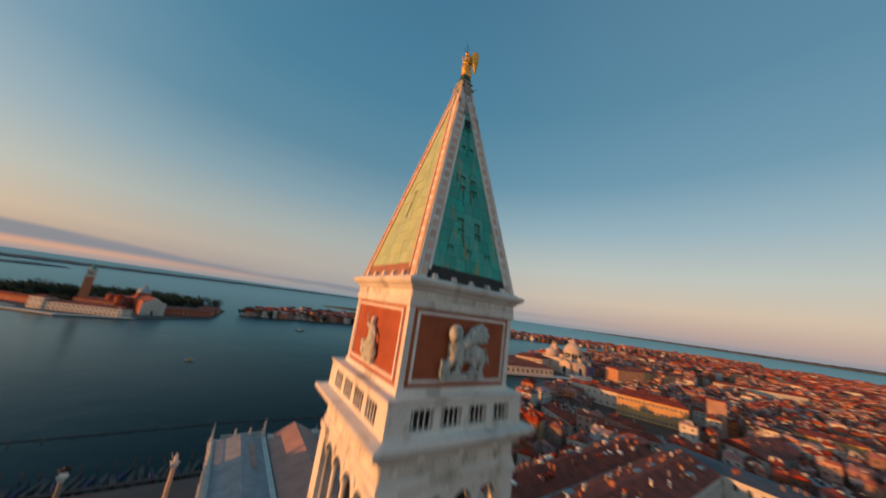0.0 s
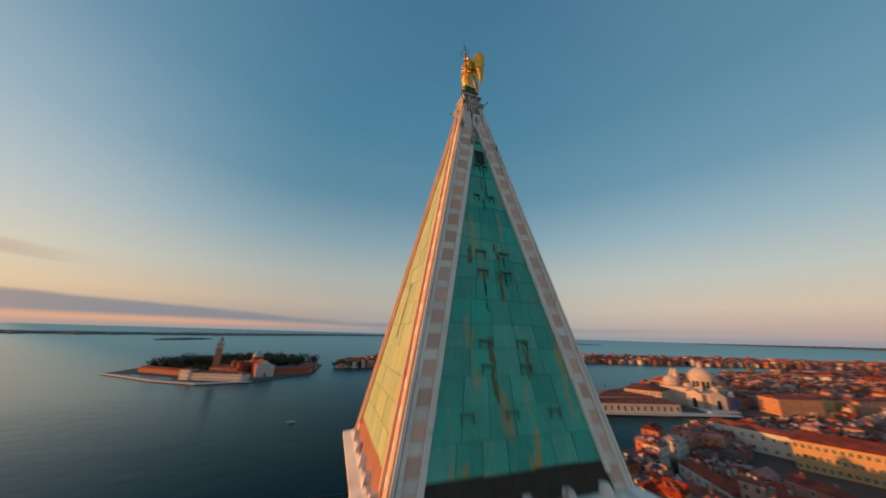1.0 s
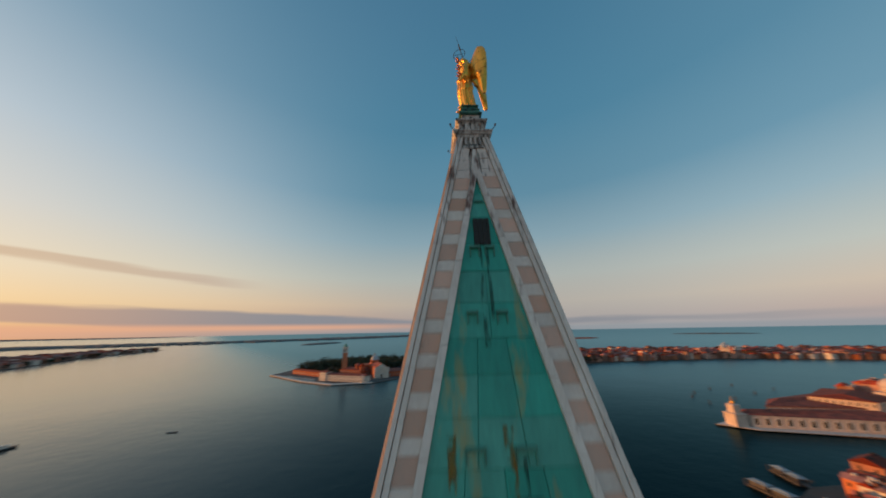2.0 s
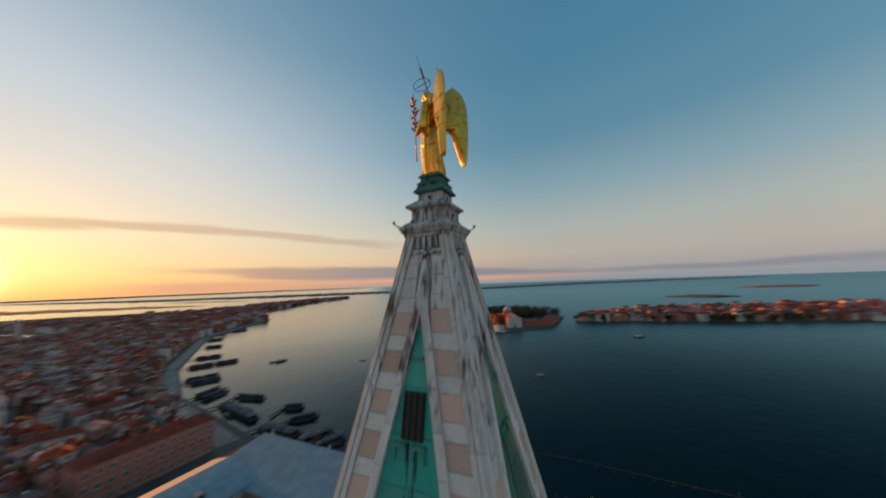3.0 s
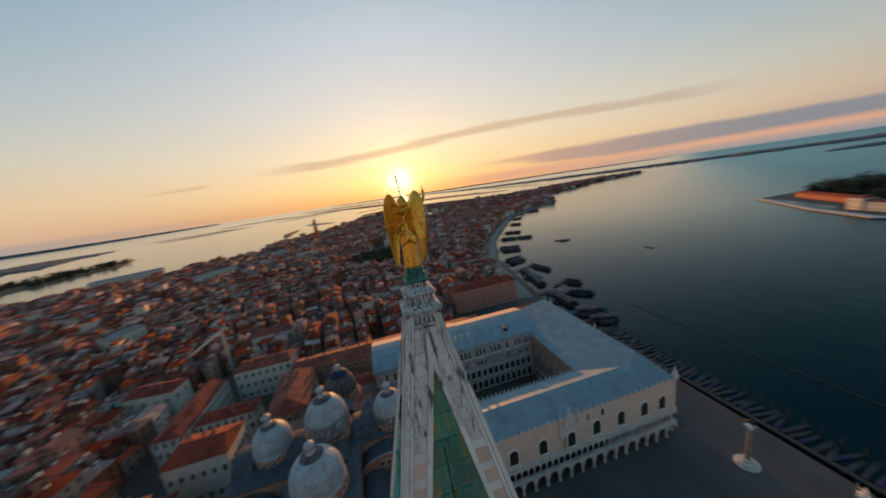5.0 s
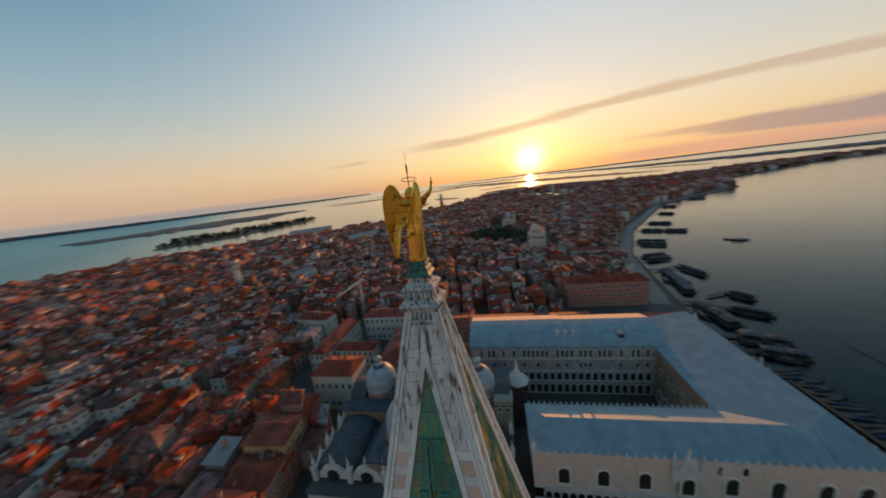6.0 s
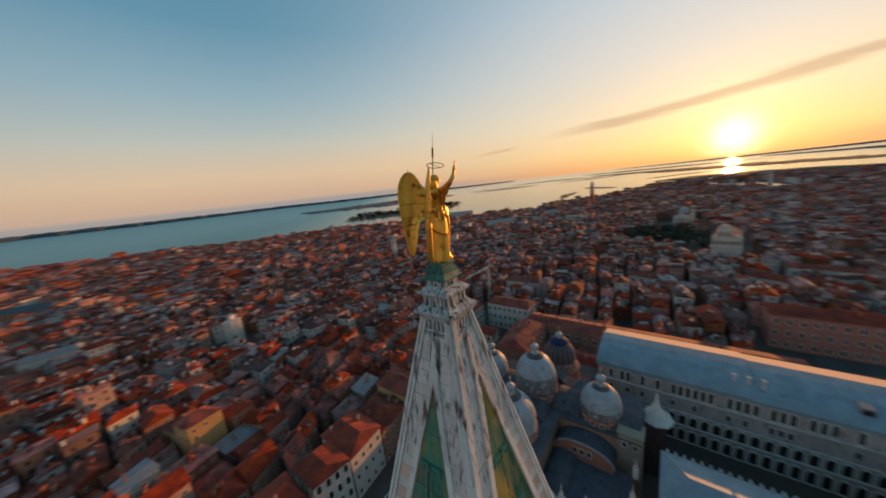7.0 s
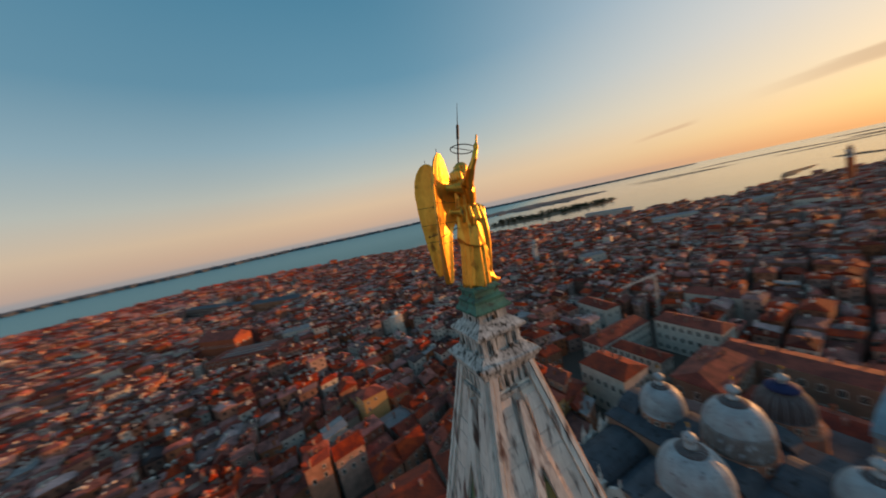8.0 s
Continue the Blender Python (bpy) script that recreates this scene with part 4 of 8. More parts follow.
def build_cap():
    part("cap_necking", Shape().square([(0.60, 92.2), (0.64, 92.62), (0.76, 92.7), (0.78, 92.8), (0.83, 92.84), (0.86, 92.92), (0.895, 92.96), (0.895, 93.02), (0.66, 93.2)]), CAP_STONE, tower, "stained white stone cornice")
    for side in range(4):
        turn = Matrix.Rotation(side * math.pi / 2, 4, "Z")
        for k in range(4):
            part("dentil", Shape().box(-0.3 + 0.2 * k, 0.70, 92.5, 0.11, 0.12, 0.34), CAP_STONE, tower, at=turn)
        part("neck_band", Shape().box(0, 0.755, 92.18, 0.98, 0.09, 0.1), CAP_STONE, tower, at=turn)
        part("neck_panel", Shape().box(0, 0.545, 93.35, 0.3, 0.08, 0.40, top=0.9), CAP_STONE, tower, at=turn)
        part("plinth_boss", Shape().ball((0, 0.43, 94.0), (0.055, 0.03, 0.07), 8), IRON, tower, at=turn)
        for x in (-0.5, -0.24, 0.24, 0.5):
            part("neck_scroll", Shape().box(x, 0.52, 93.36, 0.13, 0.14, 0.46).box(x * 1.04, 0.56, 93.2, 0.16, 0.18, 0.16, top=0.8), CAP_STONE, tower, at=turn)
    part("cap_neck", Shape().square([(0.66, 93.05), (0.66, 93.11), (0.58, 93.15), (0.5, 93.24), (0.49, 93.48), (0.58, 93.55), (0.62, 93.6), (0.7, 93.64), (0.725, 93.68), (0.725, 93.73), (0.44, 93.95)]), CAP_STONE, tower, "white stone neck and upper cornice")
    part("cap_plinth", Shape().square([(0.54, 93.78), (0.50, 93.83), (0.44, 93.9), (0.42, 94.0), (0.41, 94.2)]), CAP_STONE, tower, "white stone plinth")
    part("copper_base", Shape().square([(0.49, 94.17), (0.54, 94.2), (0.54, 94.24), (0.47, 94.33), (0.43, 94.42), (0.43, 94.46), (0.45, 94.47), (0.45, 94.51), (0.36, 94.58), (0.345, 94.70)]), BASE_GREEN, tower, "green copper statue base")
    part("base_rim", Shape().square([(0.36, 94.69), (0.41, 94.72), (0.41, 94.76), (0.36, 94.79), (0.34, 94.84)]), BASE_GREEN, tower, "dark copper rim")
    for sx, sy in ((1, 1), (1, -1), (-1, 1), (-1, -1)):
        part("floodlight", Shape().tube([(sx * 0.86, sy * 0.86, 93.02), (sx * 0.98, sy * 0.98, 93.10), (sx * 1.0, sy * 1.0, 93.2)], [0.02, 0.02, 0.055], 6), IRON, tower, "small dark floodlight")


build_cap()
STAYS = []                                                                      # iron braces, pins and joint lines of the wings


def angel_shape():
    """A robed winged figure facing +x: right arm raised, a stem in the left."""
    s = Shape()
    # height, back and front of the body, half breadth
    rows = [(0.0, -0.33, 0.36, 0.36), (0.12, -0.33, 0.38, 0.35), (0.5, -0.29, 0.38, 0.33), (0.9, -0.26, 0.37, 0.32), (1.2, -0.25, 0.35, 0.32), (1.5, -0.24, 0.32, 0.31), (1.8, -0.23, 0.28, 0.28),
            (2.0, -0.22, 0.23, 0.27), (2.2, -0.24, 0.27, 0.31), (2.45, -0.23, 0.27, 0.38), (2.6, -0.20, 0.21, 0.35), (2.70, -0.14, 0.15, 0.22), (2.78, -0.10, 0.12, 0.12), (2.88, -0.08, 0.10, 0.10)]

    def at_height(table, z):
        for a, b in zip(table, table[1:]):
            if a[0] <= z <= b[0]:
                f = (z - a[0]) / (b[0] - a[0])
                return [p + (q - p) * f for p, q in zip(a, b)]
        return table[-1]

    n = 56
    loops = []
    for k in range(64):
        z = 2.88 * k / 63
        _, back, front, ry = at_height(rows, z)
        mid, rx = (back + front) / 2, (front - back) / 2
        deep = 0.11 * max(0.0, 1 - z / 2.4) + 0.02
        loop = []
        for j in range(n):
            a = 2 * math.pi * j / n
            slant = 1.6 * math.sin(1.1 * z + 0.4)
            fold = 1 + deep * (0.6 * math.sin(7 * a + slant) + 0.4 * math.sin(12 * a - 0.8 * z + 1))
            loop.append((mid + rx * fold * math.cos(a), ry * fold * math.sin(a), z))
        loops.append(loop)
    s.rings(loops)
    over = []
    for k in range(16):                                                         # the tunic, longer at the sides
        z = 2.05 - 0.05 * k
        r = 0.27 + 0.006 * k
        over.append([(0.03 + r * (1 + 0.06 * math.sin(6 * 2 * math.pi * j / n + k * 0.15)) * math.cos(2 * math.pi * j / n), 1.02 * r * math.sin(2 * math.pi * j / n) * (1 + 0.05 * math.sin(11 * 2 * math.pi * j / n)),
                      z - 0.3 * abs(math.sin(2 * math.pi * j / n)) * k / 16) for j in range(n)])
    s.rings(over)
    # cloth gathered at the hip: swags round the front and long loose pleats below them
    for dy, top, low, fat in ((0.0, 1.95, 0.95, 0.075), (0.02, 1.85, 0.62, 0.08), (-0.02, 1.68, 1.15, 0.07), (0.03, 1.75, 0.36, 0.075)):
        pts = []
        for k in range(13):
            f = k / 12
            a = -2.0 + 3.4 * f
            pts.append(((0.29 + 0.09 * math.sin(math.pi * f)) * math.cos(a * 0.75), (0.29 + dy) * math.sin(a * 0.75), top + (low - top) * math.sin(math.pi * f) ** 0.8))
        s.tube(pts, [fat * (0.5 + 0.6 * math.sin(math.pi * k / 12)) for k in range(13)], 8)
    for k in range(15):
        a = -2.9 + 0.415 * k
        sway = 0.16 * math.sin(k * 2.3)
        top, foot = 1.5 + 0.25 * math.sin(k * 1.9), 0.05
        pts = []
        for j in range(7):
            f = j / 6
            z = top + (foot - top) * f
            _, back, front, ry = at_height(rows, z)
            b = a + sway * f
            pts.append(((back + front) / 2 + (front - back) / 2 * 0.99 * math.cos(b), ry * 0.99 * math.sin(b), z))
        s.tube(pts, [0.02 + 0.032 * (j / 6) ** 0.6 for j in range(7)], 6)
    s.tube([(0.24, -0.2, 2.0), (0.31, -0.20, 1.72), (0.35, -0.17, 1.4), (0.37, -0.15, 1.05), (0.36, -0.17, 0.7), (0.36, -0.14, 0.35), (0.42, -0.12, 0.15)], [0.07, 0.11, 0.13, 0.13, 0.10, 0.08, 0.09], 10)
    for k in range(9):                                                          # gathers of the tunic's hem
        a = -2.6 + 0.65 * k
        s.tube([(0.02 + 0.29 * math.cos(a), 0.32 * math.sin(a), 2.05), (0.02 + 0.33 * math.cos(a + 0.1), 0.35 * math.sin(a + 0.1), 1.85 - 0.08 * (k % 3)), (0.02 + 0.31 * math.cos(a + 0.15), 0.33 * math.sin(a + 0.15), 1.66 - 0.1 * (k % 2))], [0.05, 0.075, 0.03], 7)
    s.tube([(0.24, -0.1, 2.05), (0.36, -0.16, 1.95), (0.36, -0.2, 1.75)], [0.07, 0.10, 0.07], 8)
    for y, reach in ((-0.15, 0.52), (0.14, 0.46)):
        s.ball((reach - 0.08, y, 0.07), (0.21, 0.09, 0.085), 10)
        s.tube([(0.2, y, 0.25), (reach - 0.08, y, 0.10)], [0.14, 0.11], 8)
    # head bent forward, with thick hair on the nape
    s.tube([(0.02, 0, 2.72), (0.05, 0, 2.88)], [0.12, 0.11], 9)
    s.ball((0.08, 0, 2.95), (0.155, 0.135, 0.19), 14)
    s.ball((0.02, 0, 3.0), (0.19, 0.175, 0.165), 14)
    for y in (-0.12, 0.0, 0.12):
        s.tube([(-0.05, y * 0.9, 3.03), (-0.15, y, 2.9), (-0.14, y * 1.2, 2.74), (-0.10, y * 1.5, 2.6)], [0.10, 0.11, 0.10, 0.06], 8)
        s.tube([(0.03, y * 1.1, 3.05), (0.02, y * 1.35, 2.92), (-0.04, y * 1.4, 2.76)], [0.08, 0.07, 0.05], 7)
    s.tube([(0.20, 0, 2.98), (0.245, 0, 2.935), (0.21, 0, 2.90)], [0.02, 0.03, 0.02], 5)
    # raised arm with its sleeve
    s.tube([(-0.04, -0.20, 2.50), (-0.10, -0.42, 2.55), (-0.17, -0.64, 2.66), (-0.21, -0.86, 2.82), (-0.16, -0.95, 3.0), (-0.11, -0.97, 3.18)], [0.17, 0.15, 0.125, 0.09, 0.068, 0.056], 10)
    s.ball((-0.09, -0.97, 3.25), (0.06, 0.07, 0.09), 9)
    s.tube([(-0.08, -0.97, 3.28), (-0.04, -0.98, 3.52)], [0.034, 0.024], 6)
    s.tube([(-0.09, -0.95, 3.2), (-0.01, -0.91, 3.28)], [0.036, 0.022], 6)
    s.tube([(-0.08, -0.38, 2.54), (-0.06, -0.40, 2.34), (-0.02, -0.34, 2.15), (0.0, -0.28, 2.0)], [0.14, 0.12, 0.09, 0.05], 9)
    s.tube([(-0.17, -0.62, 2.64), (-0.15, -0.60, 2.48), (-0.12, -0.52, 2.36)], [0.13, 0.09, 0.04], 8)
    # lowered arm, wide sleeve and the hand on the stem
    s.tube([(-0.02, 0.26, 2.5), (-0.03, 0.40, 2.28), (0.0, 0.44, 1.98), (0.14, 0.45, 1.68), (0.30, 0.43, 1.48), (0.36, 0.43, 1.40)], [0.17, 0.15, 0.135, 0.13, 0.085, 0.055], 10)
    s.tube([(0.02, 0.44, 1.9), (0.06, 0.42, 1.6), (0.07, 0.36, 1.34)], [0.15, 0.14, 0.05], 8)
    s.tube([(-0.1, 0.34, 2.1), (-0.06, 0.36, 1.7), (-0.04, 0.32, 1.36)], [0.12, 0.11, 0.05], 8)
    # wings: cambered blades, broad and round above
    outer_of = [(0.0, 0.84), (0.03, 0.89), (0.1, 0.95), (0.3, 1.05), (0.55, 1.14), (0.75, 1.16), (0.86, 1.11), (0.93, 1.02), (0.97, 0.92), (0.99, 0.84), (1.0, 0.76)]
    inner_of = [(0.0, 0.74), (0.03, 0.70), (0.1, 0.64), (0.25, 0.55), (0.38, 0.46), (0.42, 0.38), (0.45, 0.22), (0.49, 0.13), (0.56, 0.10), (0.72, 0.10), (0.79, 0.16), (0.84, 0.28), (0.91, 0.40), (0.96, 0.50), (0.99, 0.61), (1.0, 0.70)]
    for sgn in (-1, 1):
        ux, uy = (-0.69, 0.72) if sgn > 0 else (-0.78, -0.63)
        rx0, ry0 = (-0.14, 0.10) if sgn > 0 else (-0.27, 0.05)
        cols, rowsn = 16, 60
        blade = []
        nrm = Vector((-uy * sgn, ux * sgn, 0)) * sgn
        for r in range(rowsn + 1):
            f = 0.5 - 0.5 * math.cos(math.pi * r / rowsn)
            v = 0.28 + (3.29 - 0.28) * f
            outer, inner = at_height(outer_of, f)[1], at_height(inner_of, f)[1]
            lf, lb = [], []
            for c in range(cols + 1):
                g = c / cols
                u = inner + (outer - inner) * g
                camber = (-0.12 * math.sin(math.pi * g) + 0.006 * math.sin(g * 17 + f * 5)) * (1 - 0.75 * f ** 5) + 0.10 * f * f
                th = (0.05 * math.sin(math.pi * (0.10 + 0.80 * g)) + 0.012) * (1 - 0.55 * f ** 8)
                base = Vector((rx0 + ux * u, ry0 + uy * u, v))
                lf.append(tuple(base + nrm * (camber + th)))
                lb.append(tuple(base + nrm * (camber - th)))
            blade.append(lf + lb[::-1])
            if r in (23, 29, 35):                              # joint lines across the blade
                for side in (1, -1):
                    STAYS.append(("joint_line", Shape().tube([tuple(Vector(p) + nrm * side * 0.001) for p in (lf if side > 0 else lb)], 0.006, 4)))
        s.rings(blade)
        for z, dz, reach in ((2.66, 0.14, 0.82), (2.2, -0.02, 0.9), (1.5, -0.1, 0.95)):
            p = Vector((rx0 + ux * reach, ry0 + uy * reach, z + dz)) + nrm * -0.03
            STAYS.append(("stay", Shape().tube([(rx0, ry0, z + 0.05), tuple(p)], 0.013, 5)))
            STAYS.append(("stay_plate", Shape().ball(tuple(p), 0.04, 6)))
        tip = Vector((rx0 + ux * 0.73, ry0 + uy * 0.73, 3.25)) + nrm * 0.05
        STAYS.append(("pin", Shape().tube([tuple(tip), tuple(tip + Vector((0, 0, 0.13)))], 0.009, 4)))
        s.tube([(-0.10, sgn * 0.12, 2.45), (-0.22, sgn * 0.2, 2.5), (rx0 + ux * 0.42, ry0 + uy * 0.42, 2.52)], [0.19, 0.15, 0.06], 9)
        s.tube([(-0.12, sgn * 0.12, 1.9), (rx0 + ux * 0.36, ry0 + uy * 0.36, 1.95)], [0.13, 0.06], 8)
    return s


STATUE_AT = pose(-0.04, 0, 94.8, 0, 4, 0)
fused(solid("angel_statue", angel_shape(), GOLD, "gilded winged angel statue with raised arm, on the copper base", "statue", at=STATUE_AT, smooth=True), 0.018, 3)
braces = thing("wing_bracing", "thin dark iron stays and joint lines on the gilded wings", "bracing")
braces.matrix_basis = STATUE_AT
for name, shape in STAYS:
    part(name, shape, IRON, braces)


def lily():
    """A thin stem with curled leaves and open blooms."""
    s = Shape().tube([(0.42, 0.45, 0.5), (0.39, 0.45, 1.4), (0.33, 0.45, 2.95)], [0.02, 0.02, 0.012], 6)
    for k in range(22):
        z = 1.62 + 0.052 * k
        a = k * 2.4
        x = 0.42 - 0.035 * (z - 0.5)
        reach = 0.10 + 0.05 * math.sin(k * 1.7)
        c = (x + reach * math.cos(a), 0.45 + reach * math.sin(a), z + 0.07)
        s.tube([(x, 0.45, z), (x + reach * 0.6 * math.cos(a), 0.45 + reach * 0.6 * math.sin(a), z + 0.02), c], [0.018, 0.045, 0.012], 5)
        if k % 3 == 0:
            s.ball(c, (0.05, 0.05, 0.035), 6)
    return s


solid("lily_stem", lily(), LILY, "reddish gilded lily stem held by the statue", "lily", at=STATUE_AT, smooth=True)
rod = thing("lightning_rod", "thin dark lightning rod with a ring above the statue", "lightning rod", 0.18, 0, 97.85)
rod.matrix_basis = pose(0.18, 0, 97.85, -4, 14, 0)
part("rod", Shape().tube([(-0.05, 0, 0), (-0.05, 0, 0.75)], 0.02, 6).tube([(-0.05, 0, 0.7), (-0.05, 0, 1.05)], 0.035, 8).tube([(-0.05, 0, 1.05), (-0.05, 0, 1.62)], [0.012, 0.006], 5), IRON, rod)
ring = Shape()
ring.rings([[(0.08 + (0.31 + 0.014 * math.cos(b)) * math.cos(a), (0.31 + 0.014 * math.cos(b)) * math.sin(a), 0.45 + 0.014 * math.sin(b)) for b in (0, math.pi / 2, math.pi, 3 * math.pi / 2)] for a in [2 * math.pi * k / 28 for k in range(29)]], caps=False)
ring.box(0.05, 0, 0.45, 0.62, 0.016, 0.012)
part("halo_ring", ring, IRON, rod, "thin metal ring")


# ---- shared building pieces ----
def make_window(name, w, h, arched=True, depth=0.18, trim=0.16):
    """A window for a wall whose outside is -y: stone trim, dark pane behind."""
    s = Shape()
    n = 7 if arched else 1
    pts = [(-w / 2, 0), (w / 2, 0)]
    if arched:
        pts += [(w / 2 * math.cos(math.pi * k / n), h - w / 2 + w / 2 * math.sin(math.pi * k / n)) for k in range(n + 1)]
    else:
        pts += [(w / 2, h), (-w / 2, h)]
    s.add([(x, -0.05, z) for x, z in pts], [tuple(range(len(pts)))], 1)
    big = [(x * (1 + 2 * trim / w), z * (1 + trim / h) if z > 0 else -trim) for x, z in pts]
    m = len(pts)
    vs = [(x, -depth, z) for x, z in pts] + [(x, -depth, z) for x, z in big] + [(x, 0.02, z) for x, z in big] + [(x, -0.05, z) for x, z in pts]
    fs = []
    for k in range(m):
        j = (k + 1) % m
        fs += [(k, j, m + j, m + k), (m + k, m + j, 2 * m + j, 2 * m + k), (3 * m + k, 3 * m + j, j, k)]
    s.add(vs, fs, 0)
    return s.mesh(name, STONE, DARK)


WIN_HOUSE = make_window("window", 0.95, 1.7, False, 0.08, 0.14)
WIN_SMALL = make_window("window", 0.8, 1.2, False, 0.08, 0.12)
WIN_ARCH = make_window("window", 1.3, 2.6, True, 0.14, 0.2)
WIN_BIG = make_window("window", 2.9, 5.2, True, 0.25, 0.4)


def facing(x, y, z, nx, ny):
    """A pose whose -y looks along (nx, ny)."""
    return pose(x, y, z, 0, 0, math.degrees(math.atan2(ny, nx)) + 90)


def hip_roof(s, quad, z, rise, over=0.4, hip=0.5, slot=0, thick=0.18):
    """A hipped (hip > 0) or gabled (hip 0) roof over a quad; the ridge runs between its first and third sides."""
    c = [Vector((x, y)) for x, y in quad]
    mid = sum(c, Vector((0, 0))) / 4
    if (c[1] - c[0]).length + (c[3] - c[2]).length < (c[2] - c[1]).length + (c[0] - c[3]).length:
        pass
    else:
        c = c[1:] + c[:1]
    e = [p + (p - mid).normalized() * over * 1.4 for p in c]
    m0, m1 = (e[0] + e[1]) / 2, (e[2] + e[3]) / 2
    half = (e[1] - e[0]).length / 2
    run = m1 - m0
    k = min(0.48, hip * half / max(run.length, 0.1))
    r0, r1 = m0 + run * k, m1 - run * k
    vs = [(p.x, p.y, z) for p in e] + [(r0.x, r0.y, z + rise), (r1.x, r1.y, z + rise)] + [(p.x, p.y, z - thick) for p in e]
    s.add(vs, [(0, 1, 4), (1, 2, 5, 4), (2, 3, 5), (3, 0, 4, 5), (6, 7, 1, 0), (7, 8, 2, 1), (8, 9, 3, 2), (9, 6, 0, 3), (9, 8, 7, 6)], slot)
    return r0, r1


def rect(x0, y0, x1, y1):
    return [(x0, y0), (x1, y0), (x1, y1), (x0, y1)]


# ---- the ducal palace ----
def build_palace():
    p = thing("palace", "gothic palace with pink lozenge walls, white arcades and lead roofs", "palace", kind="")
    base, top = GROUND_Z, 23.4
    # wings round a court: west, south, east
    part("south_wing_wall", Shape().prism(rect(56.0, -88.0, 126.0, -62.0), base + 10.6, top), PINKWALL, p)
    part("south_wing_base", Shape().prism(rect(57.5, -86.6, 125.5, -62.0), base, base + 10.6), ARCADE, p)
    part("west_wing_wall", Shape().prism(rect(55.0, -88.0, 72.5, -8.0), base + 10.62, top), PINKWALL, p, "pink and white patterned wall")
    # base painted black as the shade behind the arcades
    part("west_wing_base", Shape().prism(rect(58.5, -85.5, 72.5, -8.5), base, base + 10.6), DARK, p)
    part("east_wing_wall", Shape().prism(rect(104.5, -62.0, 128.0, 13.0), base, 24.6), COURT_STONE, p, "grey stone court wall")
    # roofs
    def roof(name, quad, z, rise, hip):
        s = Shape()
        hip_roof(s, quad, z, rise, 0.5, hip)
        return part(name, s, LEAD, p, "grey-blue lead roof")
    roof("west_roof", rect(55.2, -78.0, 72.5, -8.2), top, 3.3, 0.6)
    s = Shape()
    s.add([(55.0, -88.3, top), (127.8, -88.3, top), (127.8, -61.3, top + 0.3), (55.0, -61.3, top + 0.3), (66.0, -83.0, 29.0), (124.5, -83.0, 29.0)],
          [(0, 1, 5, 4), (1, 2, 5), (2, 3, 4, 5), (3, 0, 4), (3, 2, 1, 0)])
    part("south_roof", s, LEAD, p, "grey-blue lead roof")
    s = Shape()
    curve = [(104.0, 24.6), (105.5, 25.9), (107.8, 27.1), (111.0, 28.0), (115.5, 28.55), (120.0, 28.75), (129.2, 26.1), (129.2, 25.8), (129.0, 23.5), (104.0, 23.5)]
    for y0, y1, up in ((-66.0, -29.0, 0.0), (-29.0, 13.4, 0.4)):
        s.rings([[(x, y, z + (up if z > 24 else 0)) for x, z in curve] for y in (y1, y0)])
    part("east_roof", s, LEAD, p, "grey-blue lead roof")
    # the slope past the ridge has sunlight put into its colour
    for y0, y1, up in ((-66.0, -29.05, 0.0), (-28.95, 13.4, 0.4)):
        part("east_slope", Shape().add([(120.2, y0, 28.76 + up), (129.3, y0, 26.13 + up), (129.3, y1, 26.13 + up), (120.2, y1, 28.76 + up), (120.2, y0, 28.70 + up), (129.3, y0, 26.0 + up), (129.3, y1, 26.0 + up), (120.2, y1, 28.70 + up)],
                                       [(0, 1, 2, 3), (7, 6, 5, 4), (0, 4, 5, 1), (1, 5, 6, 2), (2, 6, 7, 3), (3, 7, 4, 0)]), SUNNY_EDGE, p, "lead slope beyond the ridge, coloured as sunlit")
    seam = Shape().box(0, 0, 0, 0.10, 7.6, 0.10).mesh("seam", LEAD)
    for k in range(20):
        part("seam", seam, None, p, at=pose(57 + 0, 0, 0) @ pose(2.0, -12 - 3.4 * k, 25.65, 0, -26.5, 90 - 90) @ pose(0, 0, 0, 0, 0, 90))
    for k in range(22):
        y = 10 - 3.3 * k
        part("seam", Shape().tube([(x, y, z + 0.02 + (0.4 if y > -29 else 0)) for x, z in curve[:6]], 0.06, 4), LEAD, p)
    for y in (-35, -31, -27):
        part("roof_dormer", Shape().box(107.2, y, 26.2, 1.6, 1.1, 1.3, top=0.8), LEAD, p)
    for y in (-50,):
        part("roof_dormer", Shape().box(108.4, y, 27.6, 3.4, 2.6, 1.9, top=0.85), PINKROOF, p, "pale dormer")
        part("dormer_opening", Shape().box(106.65, y, 27.5, 0.2, 1.9, 1.3), DARK, p)
    # crest of small pinnacles
    crest = Shape()
    crest.box(0, 0, 0.35, 0.75, 0.18, 0.7, top=0.6).box(0, 0, 0.95, 0.34, 0.14, 0.55, top=0.2)
    crest = crest.mesh("crest", ARCADE)
    for k in range(36):
        part("crest", crest, None, p, at=pose(55.0, -86.6 + 2.2 * k, top + 0.1, 0, 0, 90))
        if k < 32:
            part("crest", crest, None, p, at=pose(72.6, -61.0 + 1.68 * k, top + 0.1, 0, 0, 90))
    for k in range(32):
        part("crest", crest, None, p, at=pose(56.5 + 2.25 * k, -88.1, top + 0.1))
    for x, y in ((55.2, -87.8), (126.0, -87.8), (55.2, -8.4)):
        s = Shape().box(0, 0, 1.0, 1.5, 1.5, 2.0, top=0.9).box(0, 0, 3.2, 1.0, 1.0, 2.6, top=0.1)
        part("corner_pinnacle", s, ARCADE, p, at=pose(x, y, top))
